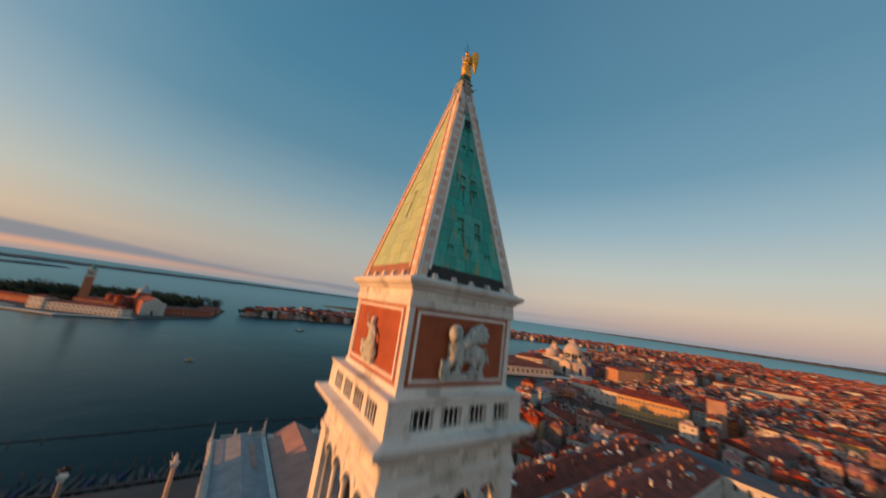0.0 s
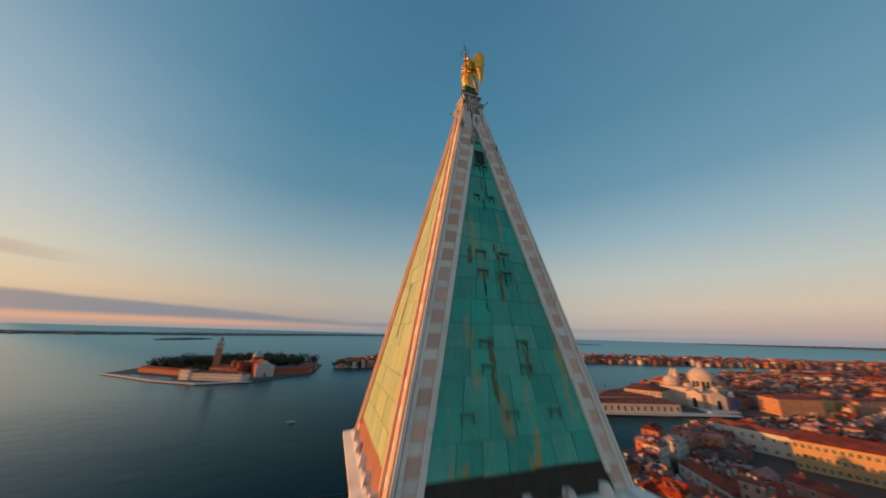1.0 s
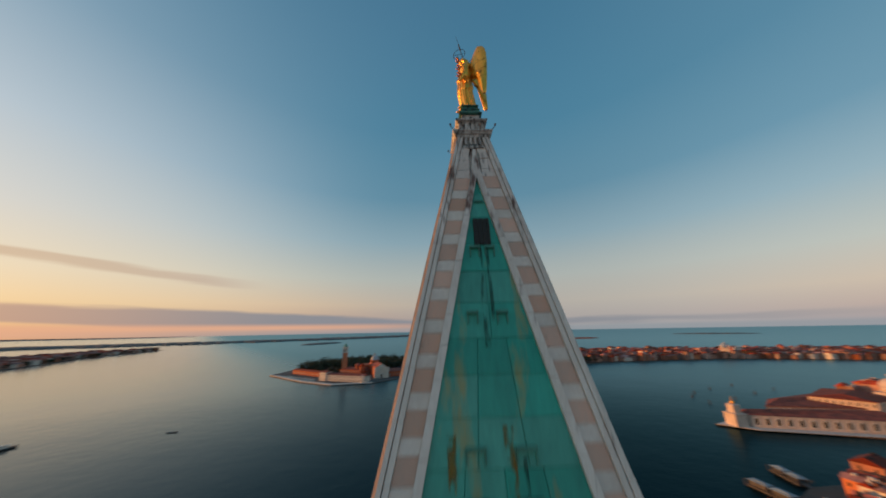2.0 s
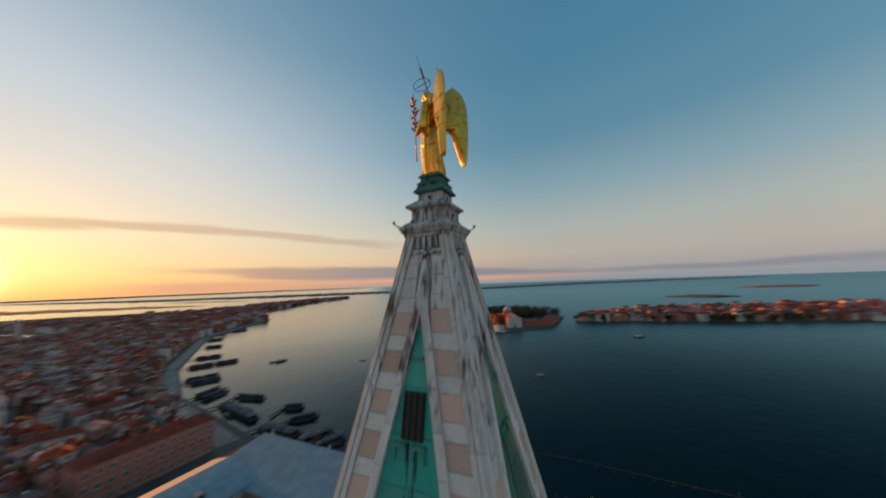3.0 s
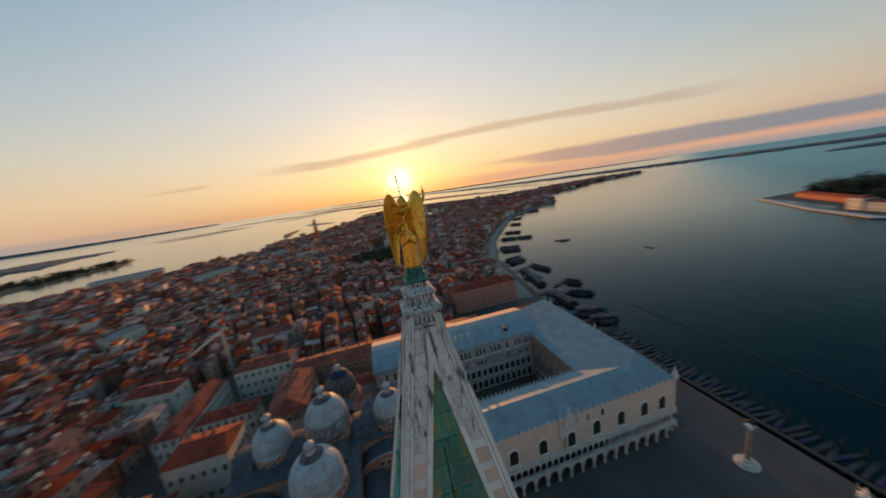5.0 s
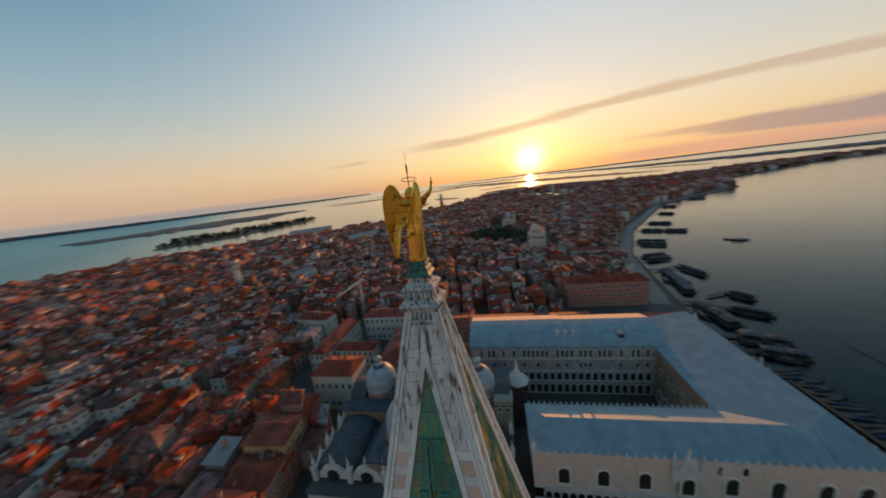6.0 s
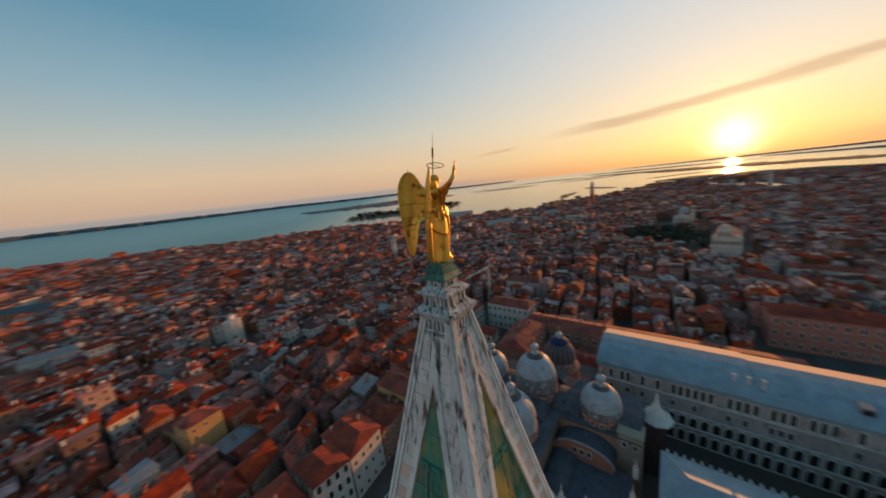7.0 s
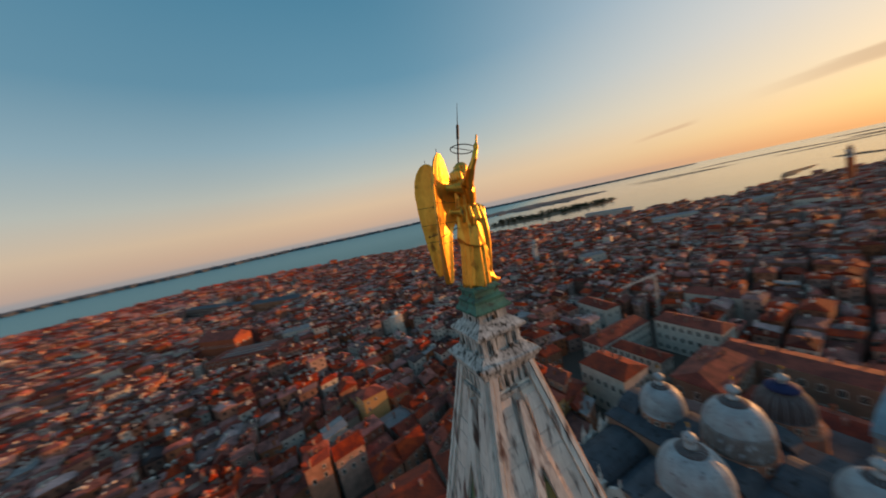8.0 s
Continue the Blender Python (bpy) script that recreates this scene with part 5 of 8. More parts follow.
    # the great balcony window of the west side
    s = Shape().box(0, 0, 2.0, 1.0, 5.6, 4.0).box(0, 0, 5.0, 0.9, 4.0, 2.2, top=0.7).box(0, 0, 7.0, 0.7, 1.6, 2.0, top=0.5).lathe(0, 0, [(0.35, 8.0), (0.4, 8.8), (0.25, 9.6), (0.18, 10.0)], 8)
    for dy in (-3.2, 3.2):
        s.box(0, dy, 3.5, 0.9, 0.9, 7.0, top=0.7).box(0, dy, 8.0, 0.5, 0.5, 2.4, top=0.1)
    part("balcony_gable", s, ARCADE, p, "white carved gable above the balcony window", at=pose(54.8, -45.5, 17.0))
    part("balcony_gable", s.mesh("balcony_gable", ARCADE), None, p, "white carved gable above the south balcony window", at=pose(92.5, -88.3, 17.0, 0, 0, 90))
    for y in (-16.0, -26.0, -36.0, -55.5, -65.0, -74.5, -82.0):
        part("window", WIN_BIG, None, p, at=facing(55.0, y, 13.4, -1, 0))
    part("window", WIN_BIG, None, p, at=facing(54.2, -45.5, 13.4, -1, 0))
    for y in (-52.5, -57.9):
        part("window", WIN_ARCH, None, p, at=facing(55.0, y, 19.6, -1, 0))
    for k in range(6):
        part("window", WIN_BIG, None, p, at=facing(62 + 11.5 * k, -88.0, 13.4, 0, -1))
    for y in range(8):
        part("round_window", Shape().lathe(0, 0, [(0.75, 0), (0.8, 0.12), (0.55, 0.14), (0.5, 0.02)], 12), (ARCADE,), p, at=pose(55.0, -14 - 9.6 * y, 20.9, 0, -90, 0))
    # arcades: ground arches and the loggia above
    def bay(w, h, pier, crown, depth=0.7):
        rad = (w - pier) / 2
        zs = h - crown - rad * 1.15
        s = arched_panel(w, h - zs, rad, depth, 1.15, 10)
        s.v = [(x, y, z + zs) for x, y, z in s.v]
        s.lathe(-w / 2, 0, [(pier * 0.62, 0), (pier * 0.5, 0.25), (pier * 0.46, zs - 0.5), (pier * 0.75, zs - 0.1), (pier * 0.75, zs + 0.1)], 8)
        return s
    ground_bay = bay(4.3, 5.6, 1.0, 0.7, 1.0).mesh("ground_arch", ARCADE)
    upper = bay(2.15, 3.9, 0.42, 0.3, 0.5)
    upper.box(0, 0.05, 4.35, 2.15, 0.4, 0.9)
    upper.lathe(0, 0, [(0.1, 3.9), (0.12, 3.91)], 6)
    upper.box(0, -0.22, 0.5, 2.1, 0.1, 0.16)
    for j in range(4):
        upper.box(-0.8 + 0.5 * j, -0.2, 0.25, 0.09, 0.09, 0.5)
    upper_bay = upper.mesh("loggia_arch", ARCADE)
    for k in range(18):
        part("ground_arch", ground_bay, None, p, at=facing(54.75, -86.0 + 4.3 * k, base, -1, 0))
    for k in range(36):
        part("loggia_arch", upper_bay, None, p, at=facing(54.72, -87.0 + 2.15 * k, base + 5.75, -1, 0))
    for k in range(16):
        part("ground_arch", ground_bay, None, p, at=facing(58.5 + 4.3 * k, -88.2, base, 0, -1))
    for k in range(32):
        part("loggia_arch", upper_bay, None, p, at=facing(57.4 + 2.15 * k, -88.2, base + 5.75, 0, -1))
    part("string_course", Shape().box(54.8, -48.0, base + 5.68, 1.3, 80.0, 0.3), ARCADE, p)
    part("string_course", Shape().box(54.8, -48.0, base + 10.72, 0.8, 80.0, 0.35), ARCADE, p)
    # court side of the east wing: arcades and rows of windows
    for k in range(25):
        y = -59.5 + 2.9 * k
        part("court_arch", WIN_BIG, None, p, at=facing(104.5, y, base + 0.6, -1, 0) @ Matrix.Diagonal((0.66, 1.6, 0.86, 1)))
        part("court_arch", WIN_BIG, None, p, at=facing(104.5, y, base + 6.9, -1, 0) @ Matrix.Diagonal((0.66, 1.6, 0.74, 1)))
    gaps = random.Random(12)
    y = -59.0
    while y < 11.5:
        part("window", WIN_ARCH, None, p, at=facing(104.5, y, base + 18.0, -1, 0) @ Matrix.Diagonal((0.86, 1, 1.45, 1)))
        if gaps.random() < 0.55:
            part("window", WIN_HOUSE, None, p, at=facing(104.5, y, base + 13.2, -1, 0) @ Matrix.Diagonal((1.15, 1, 1.25, 1)))
        y += gaps.choice((1.9, 1.9, 3.6, 4.4))
    for z in (base + 6.4, base + 11.6, base + 17.2, base + 22.8):
        part("string_course", Shape().box(104.3, -24.5, z, 0.5, 75.0, 0.35), ARCADE, p)
    for y in (-25.0, -28.2, -31.4):                                                  # stacks by the step in the east roof
        part("roof_stack", Shape().box(107.8, y, 28.0, 0.7, 0.7, 3.2).box(107.8, y, 29.7, 0.95, 0.95, 0.3), ARCADE, p, "pale chimney stack")
    # court sides of the other wings
    part("court_brick", Shape().box(88.0, -61.8, 12.6, 31.0, 0.3, 22.0), COURT, p, "worn brick court wall")
    for k in range(6):
        part("window", WIN_ARCH, None, p, at=facing(77 + 4.6 * k, -61.6, base + 13, 0, 1))
        part("window", WIN_BIG, None, p, at=facing(77 + 4.6 * k, -61.6, base + 1, 0, 1) @ Matrix.Diagonal((0.8, 1, 0.9, 1)))


build_palace()


# ---- the basilica ----
def dome(x, y, r, z0, zl):
    s = Shape()
    h = zl - 3.4 - (z0 + 3.0)
    prof = [(r * 1.02, z0), (r * 1.06, z0 + 0.4), (r * 1.0, z0 + 0.6), (r * 0.99, z0 + 2.4), (r * 1.03, z0 + 2.7)]
    for k in range(13):
        a = math.pi / 2 * k / 12
        prof.append((max(r * 1.03 * (1 - math.sin(a) ** 2.7) ** 0.5, 0.95), z0 + 2.7 + h * math.sin(a)))
    s.lathe(x, y, prof, 36)
    return s


def build_basilica():
    b = thing("basilica", "byzantine basilica with five grey lead domes and stone gables", "church")
    z = GROUND_Z
    part("nave_wall", Shape().prism(rect(50, 19, 72.9, 39), z, 21.5), COURT, b)
    part("choir_wall", Shape().prism(rect(73, 12, 93, 44), z, 21.5), COURT, b)
    part("apse_wall", Shape().prism(rect(93.1, 12, 112, 44), z, 15.2), COURT, b)
    part("apse_roof", Shape().prism(rect(93.1, 11.6, 112.4, 44.4), 15.2, 15.7), LEAD_DARK, b, "lead sheet roof")
    part("apse_drum", Shape().lathe(101, 26.5, [(7.4, 15.7), (7.2, 16.0), (7.2, 20.9), (7.5, 21.1), (7.5, 21.4), (6.6, 21.6)], 24), RING, b, "reddish brick drum")
    part("transept_wall", Shape().prism(rect(69, 39.1, 92, 57), z, 21.4), COURT, b)
    part("transept_wall", Shape().prism(rect(73.1, -3, 92, 11.9), z, 21.4), COURT, b)
    part("narthex_wall", Shape().prism(rect(46, -2, 58, 58), z, 13.5), ARCADE, b)
    part("terrace", Shape().prism(rect(45.6, -2.4, 58, 58.4), 13.5, 14.0), PAVING, b)
    part("nave_roof", Shape().prism(rect(49.6, 18.6, 72.6, 39.4), 21.5, 22.0), LEAD_DARK, b, "lead sheet roof")
    part("choir_roof", Shape().prism(rect(72.6, 11.6, 93.3, 44.4), 21.5, 22.0), LEAD_DARK, b, "lead sheet roof")
    part("transept_roof", Shape().prism(rect(68.6, 38.6, 92.4, 57.4), 21.55, 22.1), LEAD_DARK, b)
    part("transept_roof", Shape().prism(rect(72.7, -3.4, 92.4, 12.4), 21.55, 22.1), LEAD_DARK, b)
    spots = ((61, 29, 6.9, 22.0, 38.0), (80, 28.5, 6.8, 22.5, 41.0), (80.5, 46, 5.7, 21.5, 36.3), (79.5, 7.8, 5.7, 21.5, 36.3), (101, 26.5, 5.8, 21.5, 35.5))
    for x, y, r, z0, zl in spots:
        wrapped = x > 95
        d = part("dome", dome(x, y, r, z0, zl), SHEETED if wrapped else DOME_LEAD, b, "dome under dark sheeting" if wrapped else "grey weathered lead dome", smooth=True)
        part("dome_base", Shape().lathe(x, y, [(r * 1.0, z0 - 0.2), (r * 1.09, z0), (r * 1.09, z0 + 0.25), (r * 1.05, z0 + 0.35), (r * 1.05, z0 + 2.4), (r * 1.07, z0 + 2.55), (r * 1.0, z0 + 2.75)], 36), RING, d, "reddish base ring with small windows", smooth=False)
        h = zl - 3.4 - (z0 + 3.0)
        if 70 < x < 90 and y < 40:
            part("lower_sheeting", Shape().lathe(x, y, [(r * 1.03 * (1 - t ** 2.7) ** 0.5 + 0.035, z0 + 2.7 + h * t) for t in ((0.0, 0.1, 0.2, 0.3, 0.4, 0.47) if r > 6.7 else (0.0, 0.08, 0.16, 0.24, 0.3))], 36), LEAD_BROWN, d, "brownish weathered lower sheeting", smooth=True)
        part("crown_collar", Shape().lathe(x, y, [(r * 1.03 * (1 - t ** 2.7) ** 0.5 + 0.06, z0 + 2.7 + h * t) for t in (0.93, 0.95, 0.97, 0.985, 0.995)], 24), SHEETED, d, "rusty brown collar under the lantern", smooth=True)
        part("lantern", Shape().lathe(x, y, [(1.25, zl - 3.6), (1.2, zl - 3.2), (0.9, zl - 3.0), (0.9, zl - 2.0), (1.15, zl - 1.9), (1.45, zl - 1.3), (1.2, zl - 0.7), (0.5, zl - 0.2), (0.12, zl + 0.3), (0.1, zl + 1.4)], 14), DOME_LEAD, d, "small onion lantern", smooth=True)
        part("dome_cross", Shape().tube([(x, y, zl + 1.3), (x, y, zl + 2.6)], 0.06, 5).box(x, y, zl + 2.1, 0.08, 0.9, 0.1).ball((x, y, zl + 1.5), 0.22, 8), GOLD, d)
        for k in range(14):
            a = 2 * math.pi * (k + 0.5) / 14
            part("drum_window", WIN_SMALL, None, d, at=facing(x + r * 1.055 * math.cos(a), y + r * 1.055 * math.sin(a), z0 + 0.7, math.cos(a), math.sin(a)) @ Matrix.Diagonal((1.1, 1, 1.1, 1)))
        for k in range(18):
            a = 2 * math.pi * k / 18
            pts = []
            h = zl - 3.4 - (z0 + 3.0)
            for j in range(0, 12):
                e = math.pi / 2 * j / 12
                t = math.sin(e)
                rr = r * 1.03 * (1 - t ** 2.7) ** 0.5 + 0.02
                pts.append((x + rr * math.cos(a), y + rr * math.sin(a), z0 + 2.7 + h * t))
            part("dome_rib", Shape().tube(pts, 0.05, 4), DOME_LEAD, d)
    # barrel roofs between the domes
    def barrel(x0, y0, x1, y1, r, zz):
        s = Shape()
        dx, dy = x1 - x0, y1 - y0
        ln = math.hypot(dx, dy)
        nx, ny = -dy / ln, dx / ln
        loops = []
        for px, py in ((x0, y0), (x1, y1)):
            loops.append([(px + nx * r * math.cos(math.pi * k / 10), py + ny * r * math.cos(math.pi * k / 10), zz + r * 0.55 * math.sin(math.pi * k / 10)) for k in range(11)])
        s.rings(loops)
        return s
    for seg in ((50, 29, 55, 29), (67, 28, 75, 28), (80.5, 13, 80.5, 21), (80.5, 34, 80.5, 41), (88, 27, 93.3, 27), (80, -3, 80, 2), (80.5, 51, 80.5, 57)):
        part("barrel_roof", barrel(*seg, 6.2, 21.6), LEAD_DARK, b)
    for y0, y1, mid, r, up in ((39.2, 57.0, 50.6, 6.6, 16.6), (-1.5, 18.9, 15.0, 3.6, 14.3)):
        part("aisle_wall", Shape().prism(rect(50.6, y0, 68.8, y1), 13.6, up), COURT, b)
        part("aisle_flat_roof", Shape().prism(rect(50.4, y0, 68.9, y1), up, up + 0.2), LEAD_DARK, b, "flat lead sheeting")
        part("aisle_roof", barrel(50.4, mid, 67.4 if mid < 20 else 69, mid, r, up + 0.1), LEAD_DARK, b, "blue-grey lead barrel roof")
    # the arched brick wall under the south dome, with its barrel roof running back to the dome
    part("transept_vault", barrel(67.6, 10.6, 74.0, 10.6, 8.2, 15.8), LEAD_DARK, b, "blue-grey lead vault")
    part("vault_wall", Shape().prism(rect(67.8, 2.5, 73.2, 18.7), z, 15.9), COURT, b)
    arch = [(8.0 * math.cos(math.pi * k / 14), 4.35 * math.sin(math.pi * k / 14)) for k in range(15)]
    arch = [(8.0, -2.2)] + arch + [(-8.0, -2.2)]
    n = len(arch)
    lunette = part("brick_gable", Shape().add([(-0.45, a, c) for a, c in arch] + [(0.45, a, c) for a, c in arch], [tuple(range(n - 1, -1, -1)), tuple(range(n, 2 * n))] + [(k, (k + 1) % n, n + (k + 1) % n, n + k) for k in range(n)]),
                   RING, b, "reddish brick lunette wall", at=pose(67.3, 10.6, 15.8))
    for dy in (-1.9, 0.0, 1.9):
        part("window", WIN_SMALL, None, lunette, at=facing(-0.46, dy, 0.9, -1, 0) @ Matrix.Diagonal((1.2, 1, 1.5, 1)))
    rim = [(-0.2, 8.25 * math.cos(math.pi * k / 14), 4.6 * math.sin(math.pi * k / 14)) for k in range(15)]
    part("gable_coping", Shape().tube(rim, 0.28, 6), PINKROOF, lunette, "pale stone coping")
    for x in (54.5, 62.0, 69.5, 80.5):                                          # gables of the north side
        pts = [(3.1 * math.cos(math.pi * j / 10), 3.5 * math.sin(math.pi * j / 10) + (1.2 if j == 5 else 0)) for j in range(11)]
        g = Shape().add([(a, -0.4, c) for a, c in pts] + [(a, 0.4, c) for a, c in pts], [tuple(range(10, -1, -1)), tuple(range(11, 22))] + [(j, j + 1, 12 + j, 11 + j) for j in range(10)])
        g.tube([(0, 0, 4.4), (0, 0, 6.4)], [0.4, 0.1], 8)
        part("north_gable", g, ARCADE, b, "white carved gable", at=pose(x, 57.6, 15.2))
    for x in (50.6, 58.2, 65.8, 73.5):
        part("pinnacle", Shape().box(0, 0, 1.9, 1.2, 1.2, 3.8).lathe(0, 0, [(0.55, 3.8), (0.4, 4.6), (0.45, 5.2), (0.15, 6.0), (0.02, 8.0)], 8), ARCADE, b, at=pose(x, 57.6, 14.6))
    # west front: ogee gables with pinnacles and statues
    for k, y in enumerate((6, 17, 28.5, 40, 51)):
        r = 5.4 if k == 2 else 4.7
        s = Shape()
        pts = [(r * math.cos(math.pi * j / 12), (r * 1.05) * math.sin(math.pi * j / 12) + (1.6 if j == 6 else 0)) for j in range(13)]
        vs = [(-0.5, a, c) for a, c in pts] + [(0.5, a, c) for a, c in pts]
        s.add(vs, [tuple(range(12, -1, -1)), tuple(range(13, 26))] + [(j, j + 1, 14 + j, 13 + j) for j in range(12)])
        s.tube([(0, 0, r * 1.05 + 1.2), (0, 0, r * 1.05 + 3.6)], [0.45, 0.1], 8)
        g = part("front_gable", s, ARCADE, b, "white carved ogee gable", at=pose(50.2, y, 15.0))
        part("gable_window", Shape().lathe(0, 0, [(r * 0.42, 0), (r * 0.44, 0.15), (0.2, 0.16)], 16), DARK, g, at=pose(-0.5, 0, 1.2, 0, -90, 0))
    for y in (0.3, 11.5, 22.7, 34.3, 45.6, 57.2):
        s = Shape().box(0, 0, 2.2, 1.5, 1.5, 4.4).box(0, 0, 4.6, 1.8, 1.8, 0.4).lathe(0, 0, [(0.6, 4.8), (0.45, 5.6), (0.5, 6.4), (0.2, 7.2), (0.02, 10.0)], 8)
        part("pinnacle", s, ARCADE, b, "white stone pinnacle", at=pose(50.0, y, 14.0))
    for x in (58, 66, 74, 86):
        s = Shape().box(0, 0, 1.4, 1.2, 1.2, 2.8).lathe(0, 0, [(0.5, 2.8), (0.4, 3.6), (0.15, 4.4), (0.02, 6.4)], 8)
        part("pinnacle", s, ARCADE, b, at=pose(x, -2.6, 18.0))
        part("pinnacle", s.mesh("pinnacle", ARCADE), None, b, at=pose(x, 57.0, 18.0))
    for y in (6, 17, 28.5, 40, 51):
        part("portal", WIN_BIG, None, b, at=facing(46.0, y, z, -1, 0) @ Matrix.Diagonal((2.0, 1.5, 1.7, 1)))
    part("dome_tarpaulin", Shape().lathe(101, 26.5, [(3.4, 31.2), (3.6, 31.4), (3.3, 32.0), (2.2, 32.6), (1.2, 32.9)], 24), CANVAS, b, "blue sheeting tied over a dome top", smooth=True)
    part("small_spire", Shape().lathe(88, -6, [(4.3, 20.2), (4.6, 20.5), (4.6, 20.9), (3.3, 21.8), (1.9, 23.2), (0.95, 25.0), (0.4, 27.6), (0.45, 28.2), (0.05, 29.4)], 8), ARCADE, b, "worn stone turret cap")
    part("small_spire_base", Shape().box(88, -6, 10.8, 5.6, 5.6, 19.0), SHEETED, b)
    block = part("roof_block", Shape().box(75.4, -0.6, 12.4, 5.2, 6.0, 22.8).box(75.4, -0.6, 23.9, 5.7, 6.5, 0.35), OLIVE, b, "worn pale corner block")
    for dy in (-1.3, 1.3):
        part("window", WIN_SMALL, None, block, at=facing(72.8, -0.6 + dy, 19.6, -1, 0) @ Matrix.Diagonal((1.2, 1, 1.4, 1)))



build_basilica()


# ---- library, columns, quay ----
def statue_shape(h=2.0):
    """A small plain standing figure on a block."""
    s = Shape().box(0, 0, 0.3, 0.7, 0.7, 0.6)
    s.lathe(0, 0, [(0.34, 0.6), (0.30, 1.0), (0.24, 1.5), (0.28, 0.6 + h * 0.68), (0.12, 0.6 + h * 0.78), (0.14, 0.6 + h * 0.86), (0.12, 0.6 + h * 0.96), (0.03, 0.6 + h)], 8)
    s.tube([(0.0, 0.2, 0.6 + h * 0.66), (0.25, 0.4, 0.6 + h * 0.5), (0.35, 0.3, 0.6 + h * 0.4)], 0.07, 5)
    return s


def build_library():
    lib = thing("library", "long white classical library with statues along its roof balustrade", "library")
    z = GROUND_Z
    x0, x1, y0, y1 = -4.5, 10.0, -99.0, -14.0
    part("wall", Shape().prism(rect(x0, y0, x1, y1), z, 17.6), ARCADE, lib)
    part("cornice", Shape().prism(rect(x0 - 0.5, y0 - 0.7, x1 + 0.7, y1 + 0.5), 17.6, 18.5), ARCADE, lib)
    s = Shape()
    hip_roof(s, rect(x0 + 0.8, y0 + 0.8, x1 - 0.8, y1), 18.5, 2.2, 0.0, 0.3)
    part("roof", s, PINKROOF, lib, "pinkish grey weathered roof")
    # patch of sunlight laid on the roof as a pink slab
    part("sunlit_roof_patch", Shape().box(1.0, -84.0, 19.85, 4.2, 14.0, 0.12, turn=0.0), PINKTILE, lib)
    bal = Shape().box(0, 0, 0.12, 3.6, 0.4, 0.24).box(0, 0, 1.1, 3.6, 0.4, 0.2)
    for j in range(9):
        bal.box(-1.6 + 0.4 * j, 0, 0.6, 0.16, 0.16, 0.8)
    bal = bal.mesh("balustrade", ARCADE)
    for k in range(21):
        y = y0 + 2 + 4.0 * k
        part("balustrade", bal, None, lib, at=pose(x1 + 0.1, y, 18.5, 0, 0, 90))
    for k in range(3):
        part("balustrade", bal, None, lib, at=pose(x0 + 2.2 + 4.2 * k, y0 - 0.2, 18.5))
    for k in range(21):
        y = y0 + 2 + 4.0 * k
        part("arch_window", WIN_BIG, None, lib, at=facing(x1, y, z, 1, 0) @ Matrix.Diagonal((0.9, 1, 1.1, 1)))
        part("arch_window", WIN_BIG, None, lib, at=facing(x1, y, z + 8.3, 1, 0) @ Matrix.Diagonal((0.75, 1, 1.0, 1)))
    for k in range(3):
        part("arch_window", WIN_BIG, None, lib, at=facing(x0 + 2.8 + 4.4 * k, y0, z, 0, -1) @ Matrix.Diagonal((0.9, 1, 1.1, 1)))
    fig = statue_shape(2.3).mesh("roof_statue", ARCADE)
    for k in range(20):
        ob = new("roof_statue", fig)
        ob.matrix_basis = pose(x1 + 0.1, y0 + 4.0 + 4.0 * k, 18.6, 0, 0, 20 * k)
        tagged(ob, "white stone statue on the roof balustrade", "statue", "statues on the library roof")
    for k in range(2):
        ob = new("roof_statue", fig)
        ob.matrix_basis = pose(x0 + 4.3 + 4.2 * k, y0 - 0.2, 18.6, 0, 0, 40 * k)
        tagged(ob, "white stone statue on the roof balustrade", "statue", "statues on the library roof")
    ob = Shape().box(0, 0, 0.5, 1.0, 1.0, 1.0).box(0, 0, 3.2, 0.8, 0.8, 4.4, top=0.2)
    for x, y in ((x1 + 0.1, y0), (x0 + 0.2, y0)):
        part("obelisk", ob.mesh("obelisk", ARCADE), None, lib, "white stone corner obelisk", at=pose(x, y, 18.5))
    # the mint behind it
    mint = thing("mint", "grey stone mint building with a shallow roof beside the library", "building")
    part("wall", Shape().prism(rect(-36, -99, -5.5, -52), z, 18.0), ARCADE, mint)
    part("gable_wall", Shape().prism(rect(-22, -98.6, -5.6, -96), 18.0, 19.0), ARCADE, mint)
    s = Shape()
    hip_roof(s, rect(-36, -99, -22, -52), 18, 3.6, 0.4, 0.7)
    hip_roof(s, rect(-21.5, -98, -5.5, -52), 18.05, 4.4, 0.2, 0.0)
    part("roof", s, PINKTILE, mint, "pink tile roof")
    for k in range(9):
        part("pinnacle", Shape().box(0, 0, 0.8, 0.6, 0.6, 1.6, top=0.7).box(0, 0, 2.2, 0.3, 0.3, 1.2, top=0.1), ARCADE, mint, at=pose(-21.3, -97 + 4.5 * k, 18.4))
    for k in range(7):
        for zz in (1.5, 8.0, 13.5):
            part("window", WIN_ARCH, None, mint, at=facing(-33.5 + 4.4 * k, -99, z + zz, 0, -1))


build_library()


